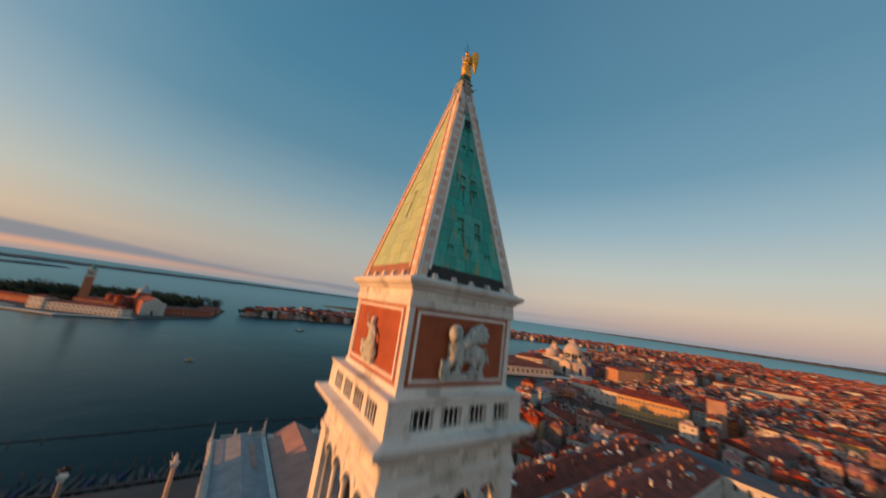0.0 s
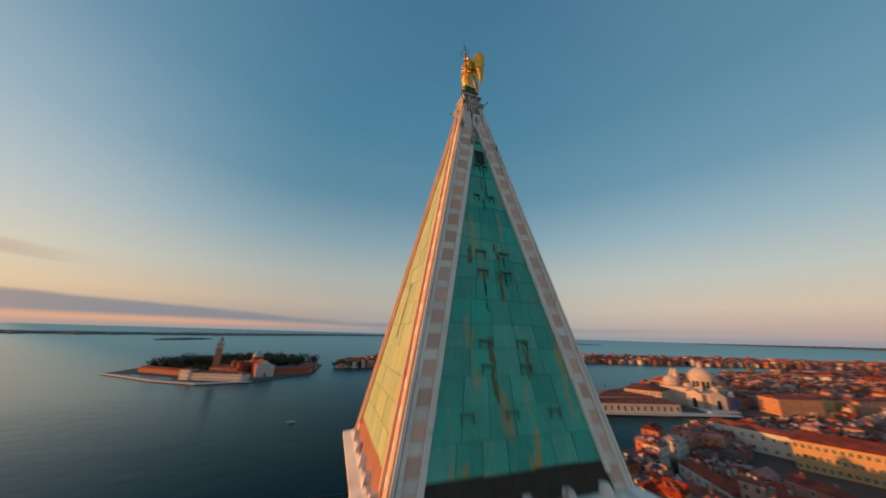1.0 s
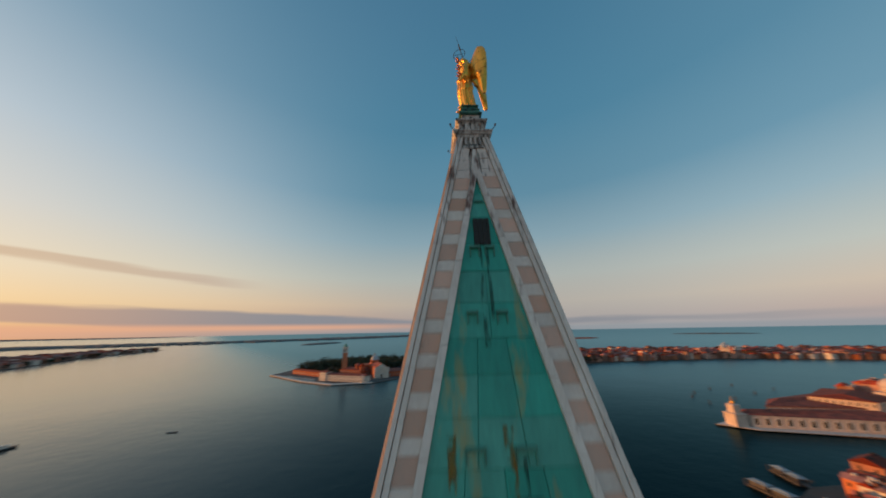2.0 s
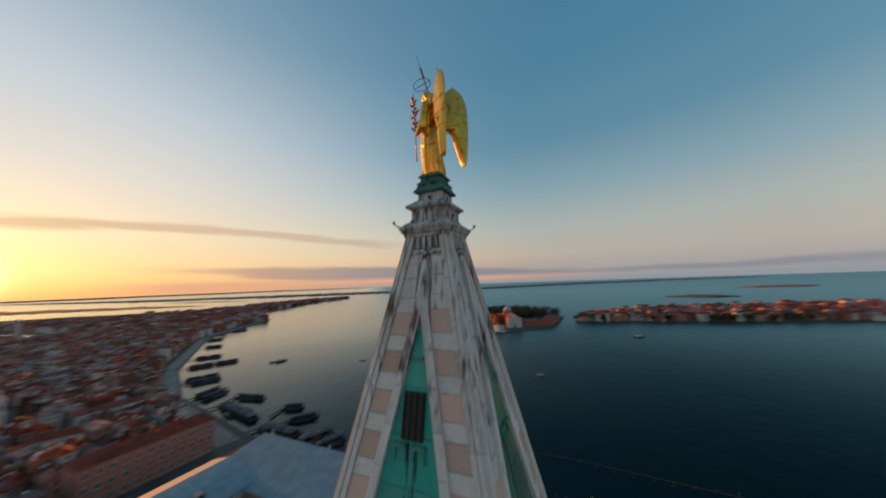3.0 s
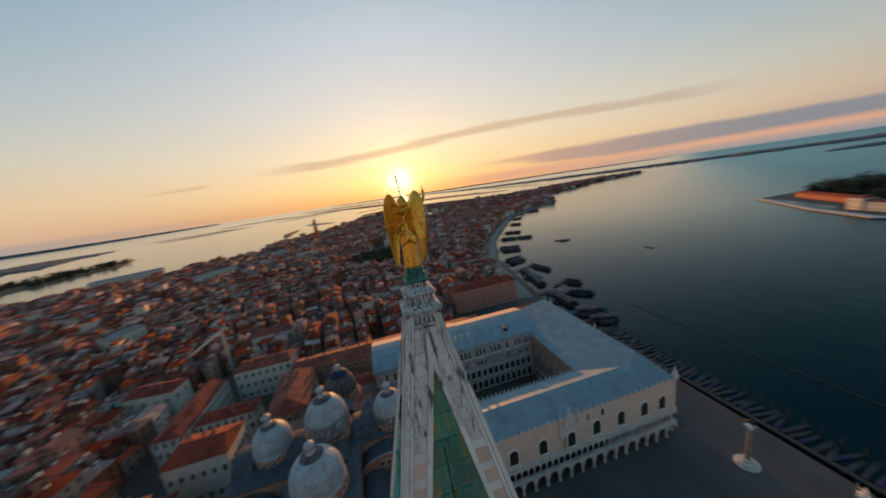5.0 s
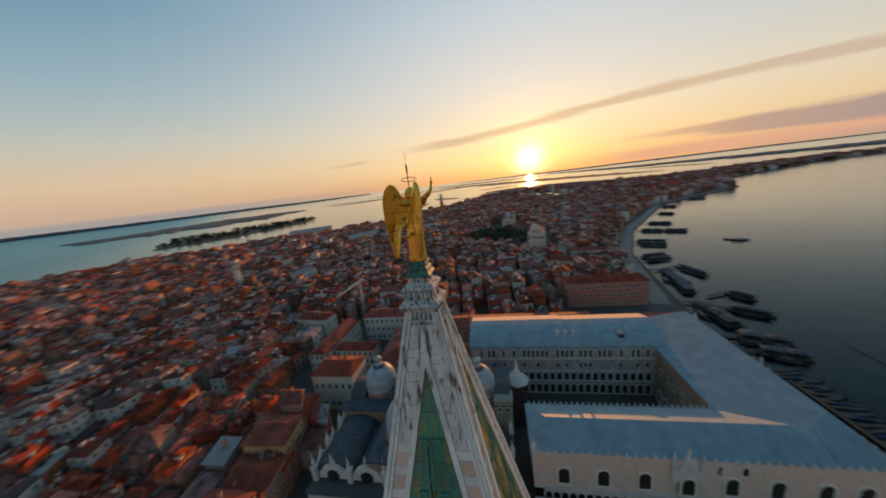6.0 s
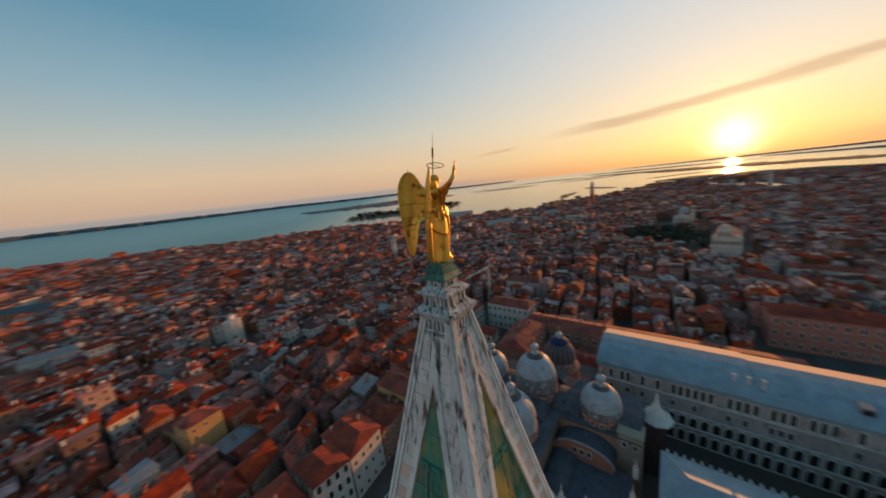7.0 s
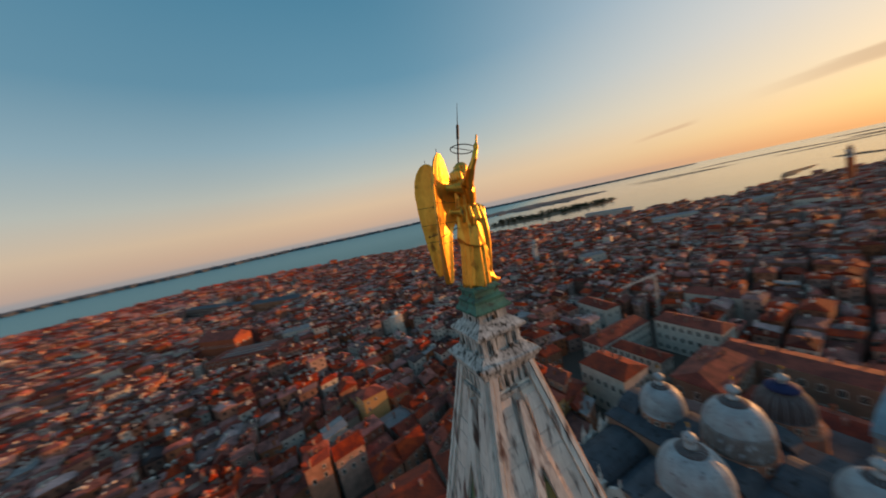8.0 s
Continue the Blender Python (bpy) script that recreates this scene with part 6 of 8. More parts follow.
def build_column(x, y, kind, label):
    c = thing("granite_column", label, "column", x, y, GROUND_Z, group="columns by the water")
    part("steps", Shape().lathe(0, 0, [(3.1, 0), (3.1, 0.35), (2.6, 0.36), (2.6, 0.75), (2.1, 0.76), (2.2, 1.15), (1.4, 1.16), (1.4, 2.2)], 20), ARCADE, c, "round pale stone steps")
    part("shaft", Shape().lathe(0, 0, [(0.75, 2.2), (0.62, 2.6), (0.5, 12.8)], 16), PINKWALL if kind else OLIVE, c, smooth=False)
    part("capital", Shape().square([(0.5, 12.8), (0.62, 13.2), (0.95, 13.9), (0.95, 14.3)]), STONE, c)
    s = Shape()
    if kind:
        s.lathe(0, 0, [(0.5, 14.3), (0.45, 15.0), (0.5, 15.8), (0.2, 16.2), (0.24, 16.5), (0.05, 16.8)], 8).tube([(0.4, 0, 15.6), (1.0, 0.2, 15.9), (1.2, 0.2, 17.0)], 0.1, 5).ball((0, 0, 14.5), (1.2, 0.5, 0.3), 8)
    else:
        s.ball((0, 0, 15.3), (1.3, 0.45, 0.55), 10).ball((0, 0, 15.8), (0.5, 0.4, 0.5), 8).tube([(0.9, 0, 15.2), (1.0, 0, 14.3)], 0.2, 6).tube([(-0.9, 0, 15.2), (-1.0, 0, 14.3)], 0.2, 6)
        s.tube([(-0.2, 0, 15.6), (-1.4, 0.2, 16.7)], [0.3, 0.1], 6)
    solid("column_statue", s, IRON if not kind else STONE, "weathered statue on top of a granite column", "statue", at=pose(x, y, GROUND_Z), smooth=True)


build_column(39.0, -96.0, 0, "grey granite column on round steps by the quay")
build_column(17.5, -95.0, 1, "pinkish granite column on round steps by the quay")
pave = Shape().prism(rect(9.5, -113.0, 190, -93.5), GROUND_Z, GROUND_Z + 0.1).prism(rect(10.5, -93.5, 55, -14), GROUND_Z, GROUND_Z + 0.1).prism(rect(46, -14, 55, -2.5), GROUND_Z, GROUND_Z + 0.1).prism(rect(-168, -14, 46, 66), GROUND_Z, GROUND_Z + 0.1).prism(rect(-60, -113.0, 9.5, -99.5), GROUND_Z, GROUND_Z + 0.1).prism(rect(152, -93.5, 189, -62), GROUND_Z, GROUND_Z + 0.1)
solid("pavement", pave, PAVING, "grey trachyte stone paving of the square and quay", "pavement", kind="structure")
lines = Shape()
for k in range(12):
    lines.box(-60, -8 + 6.4 * k, GROUND_Z + 0.11, 200, 0.45, 0.03)
riva = Shape()
edge_line = [(189, -113), (312, -138), (430, -188), (540, -260), (660, -338), (836, -593), (1110, -754)]
for (x0, y0), (x1, y1) in zip(edge_line, edge_line[1:]):
    d = math.hypot(x1 - x0, y1 - y0)
    nx, ny = -(y1 - y0) / d * 12, (x1 - x0) / d * 12
    riva.add([(x0, y0, GROUND_Z + 0.12), (x1, y1, GROUND_Z + 0.12), (x1 + nx, y1 + ny, GROUND_Z + 0.12), (x0 + nx, y0 + ny, GROUND_Z + 0.12)], [(0, 1, 2, 3)])
solid("quay_walk", riva, QUAY, "grey paved walk along the curving quay", "pavement", kind="structure")
solid("paving_lines", lines, STONE, "pale stone lines set in the paving", "pavement", kind="structure")


# ---- the square's long wings ----
def long_building(name, label, quad, h, floors, roof_mat, rise, window=WIN_ARCH, step=3.2, wall=ARCADE, hip=0.4, sides=(0, 1, 2, 3), chimneys=0, seed=1):
    roof_mat = TILE_LONG if roof_mat in (TILE, TILE_FAR) else roof_mat
    if sum(a[0] * c[1] - c[0] * a[1] for a, c in zip(quad, quad[1:] + quad[:1])) < 0:
        quad = quad[::-1]
    b = thing(name, label, "building")
    part("wall", Shape().prism(quad, GROUND_Z, GROUND_Z + h), wall, b)
    s = Shape()
    r0, r1 = hip_roof(s, quad, GROUND_Z + h, rise, 0.5, hip)
    part("roof", s, roof_mat, b)
    n = len(quad)
    for k in sides:
        (ax, ay), (bx, by) = quad[k], quad[(k + 1) % n]
        d = math.hypot(bx - ax, by - ay)
        nx, ny = (by - ay) / d, -(bx - ax) / d
        m = max(1, int(d / step))
        for f in range(floors):
            zz = GROUND_Z + h * (f + 0.25) / floors
            for j in range(m):
                q = (j + 0.5) / m
                part("window", window, None, b, at=facing(ax + (bx - ax) * q, ay + (by - ay) * q, zz, nx, ny))
        part("eave_cornice", Shape().box((ax + bx) / 2, (ay + by) / 2, GROUND_Z + h - 0.3, d + 0.5, 0.5, 0.4, turn=math.atan2(by - ay, bx - ax)), wall, b)
    rnd = random.Random(seed)
    for k in range(chimneys):
        f = rnd.random()
        side = rnd.choice((-1, 1)) * rnd.uniform(1.0, 4.5)
        px, py = r0.x + (r1.x - r0.x) * f, r0.y + (r1.y - r0.y) * f
        t = (r1 - r0).normalized()
        part("chimney", CHIMNEY, None, b, at=pose(px - t.y * side, py + t.x * side, GROUND_Z + h + rise - abs(side) * rise / 8 - 0.6, 0, 0, rnd.uniform(0, 90)))
    return b


ch = Shape().box(0, 0, 0.7, 0.7, 0.7, 2.6, 0).box(0, 0, 2.1, 1.0, 1.0, 0.35, 0).box(0, 0, 2.45, 0.5, 0.5, 0.4, 1)
CHIMNEY = ch.mesh("chimney", PLASTER, TILE)
offices = long_building("new_offices", "long arcaded stone wing with a tiled roof along the square", [(-168, -38), (-14, -36), (-14, -16), (-168, -16)], 16.5, 3, TILE, 4.0, step=4.2, hip=0.1, sides=(2,), chimneys=26)
jit = random.Random(57)
for k in range(46):
    x, dy = -160 + 3.1 * k + jit.uniform(-1.2, 1.2), jit.choice((-8.0, -6.0, -3.6, 3.2, 5.6, 7.6))
    y, w, up = -26.6 + dy, jit.uniform(0.45, 0.9), GROUND_Z + 16.5 + 4.0 * (1 - abs(dy) / 10.5)
    if k % 4 == 0:
        part("skylight", Shape().box(x, y, up + 0.2, 4.2, 2.0, 0.5), LEAD, offices, "grey lead skylight")
    else:
        part("stack", Shape().box(x, y, up + 0.3, w, 0.6, jit.uniform(1.6, 2.8)).box(x, y, up + 1.7, w + 0.25, 0.85, 0.3, top=0.6), jit.choice((PINKROOF, PALE, PLASTER)), offices, "pale chimney stack")
garden = long_building("garden_offices", "tiled range with many pale dormers behind the square", [(-166, -56), (-62, -56), (-62, -40), (-166, -40)], 15.0, 3, TILE, 3.6, step=5, sides=(1,), chimneys=24, seed=15)
jit = random.Random(31)
for k in range(34):
    x, y = -163 + 2.95 * k + jit.uniform(-0.8, 0.8), jit.choice((-52.5, -51.0, -45.5, -44.0))
    w = jit.uniform(0.9, 1.6)
    part("dormer", Shape().box(x, y, 18.0, w, 1.8, jit.uniform(1.4, 2.2)).box(x, y, 19.0, w + 0.4, 2.2, 0.35, top=0.5), jit.choice((PINKROOF, PALE, TILE)), garden, "pale dormer")
long_building("west_wing", "stone wing with a grey lead roof closing the square", [(-190, -40), (-170, -40), (-170, 66), (-190, 66)], 16.5, 3, LEAD_DARK, 0.9, step=4.2, sides=(1,), chimneys=12, seed=3)
long_building("old_offices", "long arcaded stone wing with many small windows by the square", [(-168, 68), (14, 68), (14, 84), (-168, 84)], 16.0, 3, TILE, 3.6, step=3.6, sides=(0,), chimneys=26, seed=4)
long_building("clock_house", "white stone clock building with a low tiled roof", [(16, 69), (27, 68), (27, 80), (16, 81)], 18.0, 4, TILE, 1.8, step=2.4, wall=WHITE, seed=5)
for quad, high, wall, label in (([(28, 69), (41.5, 71), (41.5, 86), (28, 86)], 16.5, WHITE, "pale stone house with a terracotta roof by the square"), ([(42.2, 71), (56, 73.4), (55, 89), (42.2, 86)], 13.5, PLASTER, "reddish plaster house with a terracotta roof by the square"),
                                ([(56.7, 73.5), (69.5, 75.8), (68.5, 92), (55.8, 89.2)], 17.0, OCHRE, "tall ochre house with a terracotta roof by the square"), ([(70.2, 76), (84, 78), (82, 95), (69.3, 92.2)], 14.5, OCHRE, "ochre house with a tiled roof beside the white palace")):
    long_building("corner_house", label, quad, high, 3, TILE, 2.8, step=2.8, wall=wall, sides=(0, 1, 3), chimneys=3, seed=int(high * 2), window=WIN_HOUSE)
long_building("patriarch_house", "white stone palace front with tall windows", [(91, 66), (106, 66), (106, 86), (91, 86)], 18.0, 2, TILE, 3.0, step=3.0, wall=WHITE, sides=(0, 2, 3), chimneys=5, seed=7)
long_building("canonry", "broad terracotta-roofed hall behind the basilica", [(109, 43), (138, 45), (138, 61), (109, 59)], 15.5, 2, TILE, 3.6, step=4.2, wall=COURT, sides=(0, 3), chimneys=5, seed=8)
long_building("court_range", "white many-windowed range on a courtyard", [(118, 68), (127, 68), (127, 90), (118, 90)], 13.5, 3, TILE, 2.2, step=3.0, wall=WHITE, sides=(0, 3), chimneys=3, seed=16)
long_building("court_palace", "white palace with tall windows on a courtyard", [(151, 60), (164, 60), (164, 88), (151, 88)], 16.5, 3, TILE, 2.8, step=3.2, wall=WHITE, sides=(0, 3), chimneys=4, seed=17)
long_building("canonry_wing", "low terracotta-roofed wing behind the basilica", [(114, 14), (126, 14), (126, 41), (114, 41)], 12.0, 2, TILE, 2.6, step=4.2, wall=COURT, sides=(3,), chimneys=4, seed=18)
long_building("canonry_court", "terracotta-roofed range round a courtyard", [(114, 92), (152, 92), (152, 104), (114, 104)], 14.0, 3, TILE, 3.2, wall=WHITE, step=3.0, sides=(0, 3), chimneys=6, seed=9)
long_building("prison", "pale stone prison block with a tiled roof beside the palace", [(134, -94), (150, -94), (150, -62), (134, -62)], 14.5, 2, TILE, 2.2, step=4.5, sides=(0, 3), chimneys=3, seed=10)
long_building("quay_hotel", "pink plaster hotel with white windows on the quay", [(190, -99), (206, -99), (206, -48), (190, -48)], 17.5, 3, TILE, 3.0, wall=ROSE, step=4.0, sides=(0, 3), chimneys=6, seed=11)
long_building("canal_palace", "long ochre palace lit along the canal", [(-312, -119), (-284, -109), (-302, -63), (-330, -73)], 17.0, 3, TILE, 4.0, step=3.0, wall=OCHRE, sides=(0, 1), chimneys=8, seed=12)
long_building("east_range", "long terracotta-roofed range beyond the palace", [(139, -50), (153, -50), (153, 57), (139, 57)], 15.0, 2, TILE, 1.9, step=4.2, wall=COURT, sides=(3,), chimneys=10, seed=13)


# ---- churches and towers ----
# brick lightened to the orange it takes in the low sun
LIT_BRICK = material("sunlit_brick", (0.52, 0.19, 0.09), 0.85, second=(0.40, 0.14, 0.07), coarse=0.3, fine=3)


def bell_tower(name, x, y, half, h, cap, label, wall=BRICK, spire=VERDIGRIS):
    t = thing(name, label, "tower", x, y, GROUND_Z)
    part("shaft", Shape().square([(half, 0), (half * 0.95, h * 0.68)]), wall, t)
    part("belfry", Shape().square([(half * 1.1, h * 0.68), (half * 1.1, h * 0.70), (half * 0.95, h * 0.705), (half * 0.95, h * 0.83), (half * 1.15, h * 0.84), (half * 1.15, h * 0.86), (half * 0.8, h * 0.865)]), WHITE, t, "pale stone belfry")
    part("spire", Shape().lathe(0, 0, [(half * 0.85, h * 0.86), (half * 0.8, h * 0.9), (half * 0.35, h * 0.96), (0.05, h)] if cap else [(half, h * 0.86), (0.1, h)], 10 if cap else 4), spire, t)
    for side in range(4):
        turn = Matrix.Rotation(side * math.pi / 2, 4, "Z")
        for dx in (-0.4, 0.4):
            part("belfry_opening", WIN_BIG, None, t, at=turn @ pose(dx * half, -half * 0.95, h * 0.715) @ Matrix.Diagonal((half * 0.14, 1, h * 0.019, 1)))
    return t


def round_dome(s, x, y, r, z0, h, slot=0, n=24):
    s.lathe(x, y, [(r, z0)] + [(max(r * math.cos(math.pi / 2 * k / 9), 0.3), z0 + h * math.sin(math.pi / 2 * k / 9)) for k in range(10)], n, slot)


def build_island_church():
    bell_tower("island_bell_tower", 191, -631, 4.2, 62.0, True, "brick bell tower in a sunlit orange, with white belfry and green cone", LIT_BRICK)
    c = thing("island_church", "white-fronted classical island church with grey domes", "church")
    part("nave", Shape().prism([(94, -580), (116, -572), (146, -652), (124, -660)], GROUND_Z, 20), BRICK, c)
    s = Shape()
    hip_roof(s, [(94, -580), (116, -572), (146, -652), (124, -660)], 20, 6, 0.4, 0.0)
    part("nave_roof", s, TILE, c)
    f = Shape().box(0, 0, 9, 27, 1.6, 18).add([(-10, -0.9, 18), (10, -0.9, 18), (0, -0.9, 25), (-10, 0.9, 18), (10, 0.9, 18), (0, 0.9, 25)], [(0, 1, 2), (5, 4, 3), (0, 2, 5, 3), (1, 4, 5, 2)])
    for x in (-7.5, -2.8, 2.8, 7.5):
        f.lathe(x, -1.0, [(0.9, 0), (0.8, 15.5), (1.1, 16.5)], 10)
    f.box(0, -1.0, 17.3, 21, 1.2, 1.4)
    part("front", f, WHITE, c, "white stone temple front", at=facing(104.5, -575.0, GROUND_Z, -0.35, 0.94))
    part("front_door", WIN_BIG, None, c, at=facing(104.2, -574.0, GROUND_Z, -0.35, 0.94) @ Matrix.Diagonal((0.9, 1, 1.3, 1)))
    part("crossing", Shape().lathe(130, -636, [(8.5, 18), (8.5, 28)], 16), BRICK, c)
    d = Shape()
    round_dome(d, 130, -636, 8.2, 28, 9)
    d.lathe(130, -636, [(1.4, 36), (1.4, 40), (0.3, 42.5)], 10)
    part("dome", d, DOME_LEAD, c, "grey lead dome", smooth=True)
    part("choir", Shape().prism([(116, -640), (150, -628), (160, -656), (126, -668)], GROUND_Z, 19), BRICK, c)
    for x, y in ((148, -606), (160, -618)):
        e = Shape()
        e.lathe(x, y, [(5, GROUND_Z), (5, 19)], 12)
        part("apse", e, BRICK, c)
        e = Shape()
        round_dome(e, x, y, 5.2, 19, 5)
        part("apse_roof", e, TILE, c)
    long_building("monastery", "cream plaster monastery range with a tiled roof on the quay", [(205, -556), (196, -572), (118, -540), (125, -526)][::-1], 10.0, 2, TILE, 3.0, step=4.5, wall=WHITE, sides=(0, 1, 2, 3), seed=21)
    long_building("monastery_end", "low square end house of the monastery", [(200, -553), (214, -560), (208, -574), (194, -567)][::-1], 14.0, 2, TILE, 2.2, step=4.5, wall=WHITE, seed=22)
    long_building("boat_house", "low red plaster range on the island", [(224, -600), (308, -660), (302, -670), (218, -610)][::-1], 7.5, 1, TILE, 2.6, step=5, wall=BRICK, seed=23)
    long_building("cloister", "red-walled cloister range with a tiled roof", [(150, -600), (196, -620), (180, -660), (134, -640)][::-1], 11.0, 2, TILE, 3.4, step=5, wall=BRICK, seed=24)
    long_building("west_cloister", "long brick-walled range with a tiled roof by the water", [(38, -612), (92, -590), (106, -640), (34, -650)][::-1], 9.0, 1, TILE, 3.0, step=6, wall=BRICK, seed=25)
    long_building("garden_range", "low brick range along the island's shore", [(30, -655), (60, -660), (64, -720), (28, -720)][::-1], 8.0, 1, TILE, 2.4, step=6, wall=BRICK, seed=26)
    q = Shape().prism([(345, -640), (322, -630), (238, -556), (174, -518), (111, -527), (112, -520), (175, -508), (240, -548)][::-1], GROUND_Z, GROUND_Z + 0.8)
    solid("island_quay", q, ARCADE, "pale stone quay edge of the island", "quay", kind="structure")
    lh = thing("lighthouse", "small white stone harbour tower on the quay", "lighthouse", 126, -518, GROUND_Z)
    part("shaft", Shape().lathe(0, 0, [(1.8, 0), (1.6, 1), (1.3, 9), (1.8, 9.5), (1.2, 10), (1.2, 12), (0.1, 13.5)], 10), WHITE, lh)


build_island_church()


def build_salute():
    c = thing("domed_church", "huge pale stone octagonal church with great domes by the canal", "church")
    x, y = -437, -243
    n = 8
    oct_ = lambda r, a0=math.pi / 8: [(x + r * math.cos(2 * math.pi * k / n + a0), y + r * math.sin(2 * math.pi * k / n + a0)) for k in range(n)]
    part("lower_octagon", Shape().prism(oct_(19), GROUND_Z, 19), SALUTE, c, "pale stone octagon walls")
    part("lower_roof", Shape().rings([[(*p, 19) for p in oct_(20)], [(*p, 22.5) for p in oct_(12.5)]]), LEAD, c)
    part("drum", Shape().prism(oct_(11.5), 21, 33), SALUTE, c)
    part("drum_cornice", Shape().prism(oct_(12.6), 33, 34.2), SALUTE, c)
    d = Shape()
    round_dome(d, x, y, 11.3, 34.2, 12.5, n=32)
    part("dome", d, SALUTE, c, "great pale lead dome", smooth=True)
    part("lantern", Shape().lathe(x, y, [(2.6, 46), (2.2, 46.5), (1.9, 50), (2.3, 50.3), (1.6, 51.8), (0.3, 53), (0.1, 56)], 10), SALUTE, c)
    for k in range(8):
        a = 2 * math.pi * k / 8
        px, py = x + 10.7 * math.cos(a), y + 10.7 * math.sin(a)
        for off in (-2.0, 2.0):
            part("drum_window", WIN_BIG, None, c, at=facing(px - off * math.sin(a), py + off * math.cos(a), 23.5, math.cos(a), math.sin(a)) @ Matrix.Diagonal((1.25, 1, 1.6, 1)))
        a = 2 * math.pi * (k + 0.5) / 8
        part("scroll_buttress", Shape().tube([(0, -1.4, 0), (0, 1.4, 0)], 2.6, 14).box(1.5, 0, -2.2, 5.5, 2.2, 3.4), SALUTE, c, "curled stone buttress", at=pose(x + 14.6 * math.cos(a), y + 14.6 * math.sin(a), 24.2, 0, 0, math.degrees(a)))
    # choir with the second dome and two bell turrets
    part("choir", Shape().prism([(x + 6, y - 36), (x + 26, y - 30), (x + 18, y - 6), (x - 2, y - 12)], GROUND_Z, 22), SALUTE, c)
    e = Shape()
    e.lathe(x + 14, y - 24, [(8, 22), (8, 27)], 16)
    round_dome(e, x + 14, y - 24, 8.2, 27, 7.5)
    e.lathe(x + 14, y - 24, [(1, 34), (1, 37), (0.1, 39)], 8)
    part("small_dome", e, SALUTE, c, smooth=True)
    for px, py in ((x + 6, y - 27), (x + 11, y - 20)):
        part("bell_turret", Shape().box(px, py, 18, 5, 5, 36).box(px, py, 36.4, 6, 6, 0.8).lathe(px, py, [(2.4, 36.8), (2.4, 39), (1.2, 41.5), (0.2, 44)], 10), SALUTE, c, "pale bell turret")
    for k, (px, py, nx, ny) in enumerate(((x + 12, y + 18, 0.5, 0.86), (x + 20, y + 2, 1, 0.1), (x - 8, y + 20, -0.3, 0.95))):
        part("portal_front", Shape().box(0, 0, 8, 14, 3, 16).add([(-7.5, -1.6, 16), (7.5, -1.6, 16), (0, -1.6, 20.5), (-7.5, 1.6, 16), (7.5, 1.6, 16), (0, 1.6, 20.5)], [(0, 1, 2), (5, 4, 3), (0, 2, 5, 3), (1, 4, 5, 2)]), SALUTE, c, at=facing(px, py, GROUND_Z, nx, ny))
        part("portal_arch", WIN_BIG, None, c, at=facing(px + nx * 1.6, py + ny * 1.6, GROUND_Z + 1, nx, ny) @ Matrix.Diagonal((1.6, 1, 2.2, 1)))
    part("steps", Shape().prism([(x + 2, y + 30), (x + 2, y + 18), (x + 30, y + 10), (x + 34, y + 22)][::-1], GROUND_Z, 3.2), ARCADE, c)
    part("scaffold_sheet", Shape().box(x - 1, y + 25.5, 11, 14, 1.0, 12, turn=-0.2), material("printed_sheet", (0.25, 0.08, 0.10), 0.8, second=(0.05, 0.08, 0.22), coarse=0.08, fine=0.4, amount=0.9), c, "coloured sheeting over scaffolding")
    grow = 1.12
    larger = pose(x * (1 - grow), y * (1 - grow), 0.0) @ Matrix.Diagonal((grow, grow, 1.0, 1.0))
    for piece in c.children:
        piece.matrix_basis = larger @ piece.matrix_basis


build_salute()


def build_canal_church(x, y):
    c = thing("canal_church", "pale domed church on a long island's quay", "church", x, y, 0.0, 45)
    part("nave", Shape().box(-16, 0, 10, 34, 18, 18), BRICK, c)
    part("front", Shape().box(2, 0, 11, 1.6, 21, 20).add([(1.2, -10.5, 21), (1.2, 10.5, 21), (1.2, 0, 27), (2.8, -10.5, 21), (2.8, 10.5, 21), (2.8, 0, 27)], [(2, 1, 0), (3, 4, 5), (0, 3, 5, 2), (2, 5, 4, 1)]), SALUTE, c, "pale stone temple front")
    part("drum", Shape().lathe(-16, 0, [(8.5, 18), (8.5, 27)], 16), SALUTE, c)
    d = Shape()
    round_dome(d, -16, 0, 8.4, 27, 9)
    d.lathe(-16, 0, [(1.3, 35), (1.3, 39), (0.2, 42)], 8)
    part("dome", d, DOME_LEAD, c, "grey lead dome", smooth=True)
    for k in (-1, 1):
        part("bell_turret", Shape().box(-2, 8 * k, 15, 3, 3, 28).lathe(-2, 8 * k, [(1.6, 29), (1.5, 31), (0.1, 35)], 8), SALUTE, c)


build_canal_church(-770, -788)
long_building("customs_house", "long low customs house with a tiled roof on the point", [(-264, -257), (-268, -273), (-378, -262), (-363, -226)], 9.5, 1, TILE, 3.0, step=7.0, wall=SALUTE, hip=0.3, seed=31, window=WIN_BIG)
long_building("customs_warehouse", "taller customs range with a tiled roof", [(-300, -276), (-330, -300), (-410, -322), (-378, -258)][::-1], 11.5, 2, TILE, 3.4, step=5, wall=PLASTER, sides=(0, 1, 2, 3), seed=32)
long_building("seminary", "big pale seminary block with a tiled roof beside the church", [(-376, -254), (-352, -284), (-408, -316), (-420, -268)][::-1], 17.0, 3, TILE, 3.6, step=4.2, wall=SALUTE, seed=33)
point = thing("point_tower", "pale stone point tower with a golden ball", "tower", -257, -263, GROUND_Z)
part("base", Shape().square([(5.2, 0), (5.2, 9), (5.7, 9.3), (5.7, 10), (4, 10.2)]), SALUTE, point)
part("turret", Shape().square([(3.2, 10), (3.0, 16), (3.5, 16.3), (2.4, 17.2)]), SALUTE, point)
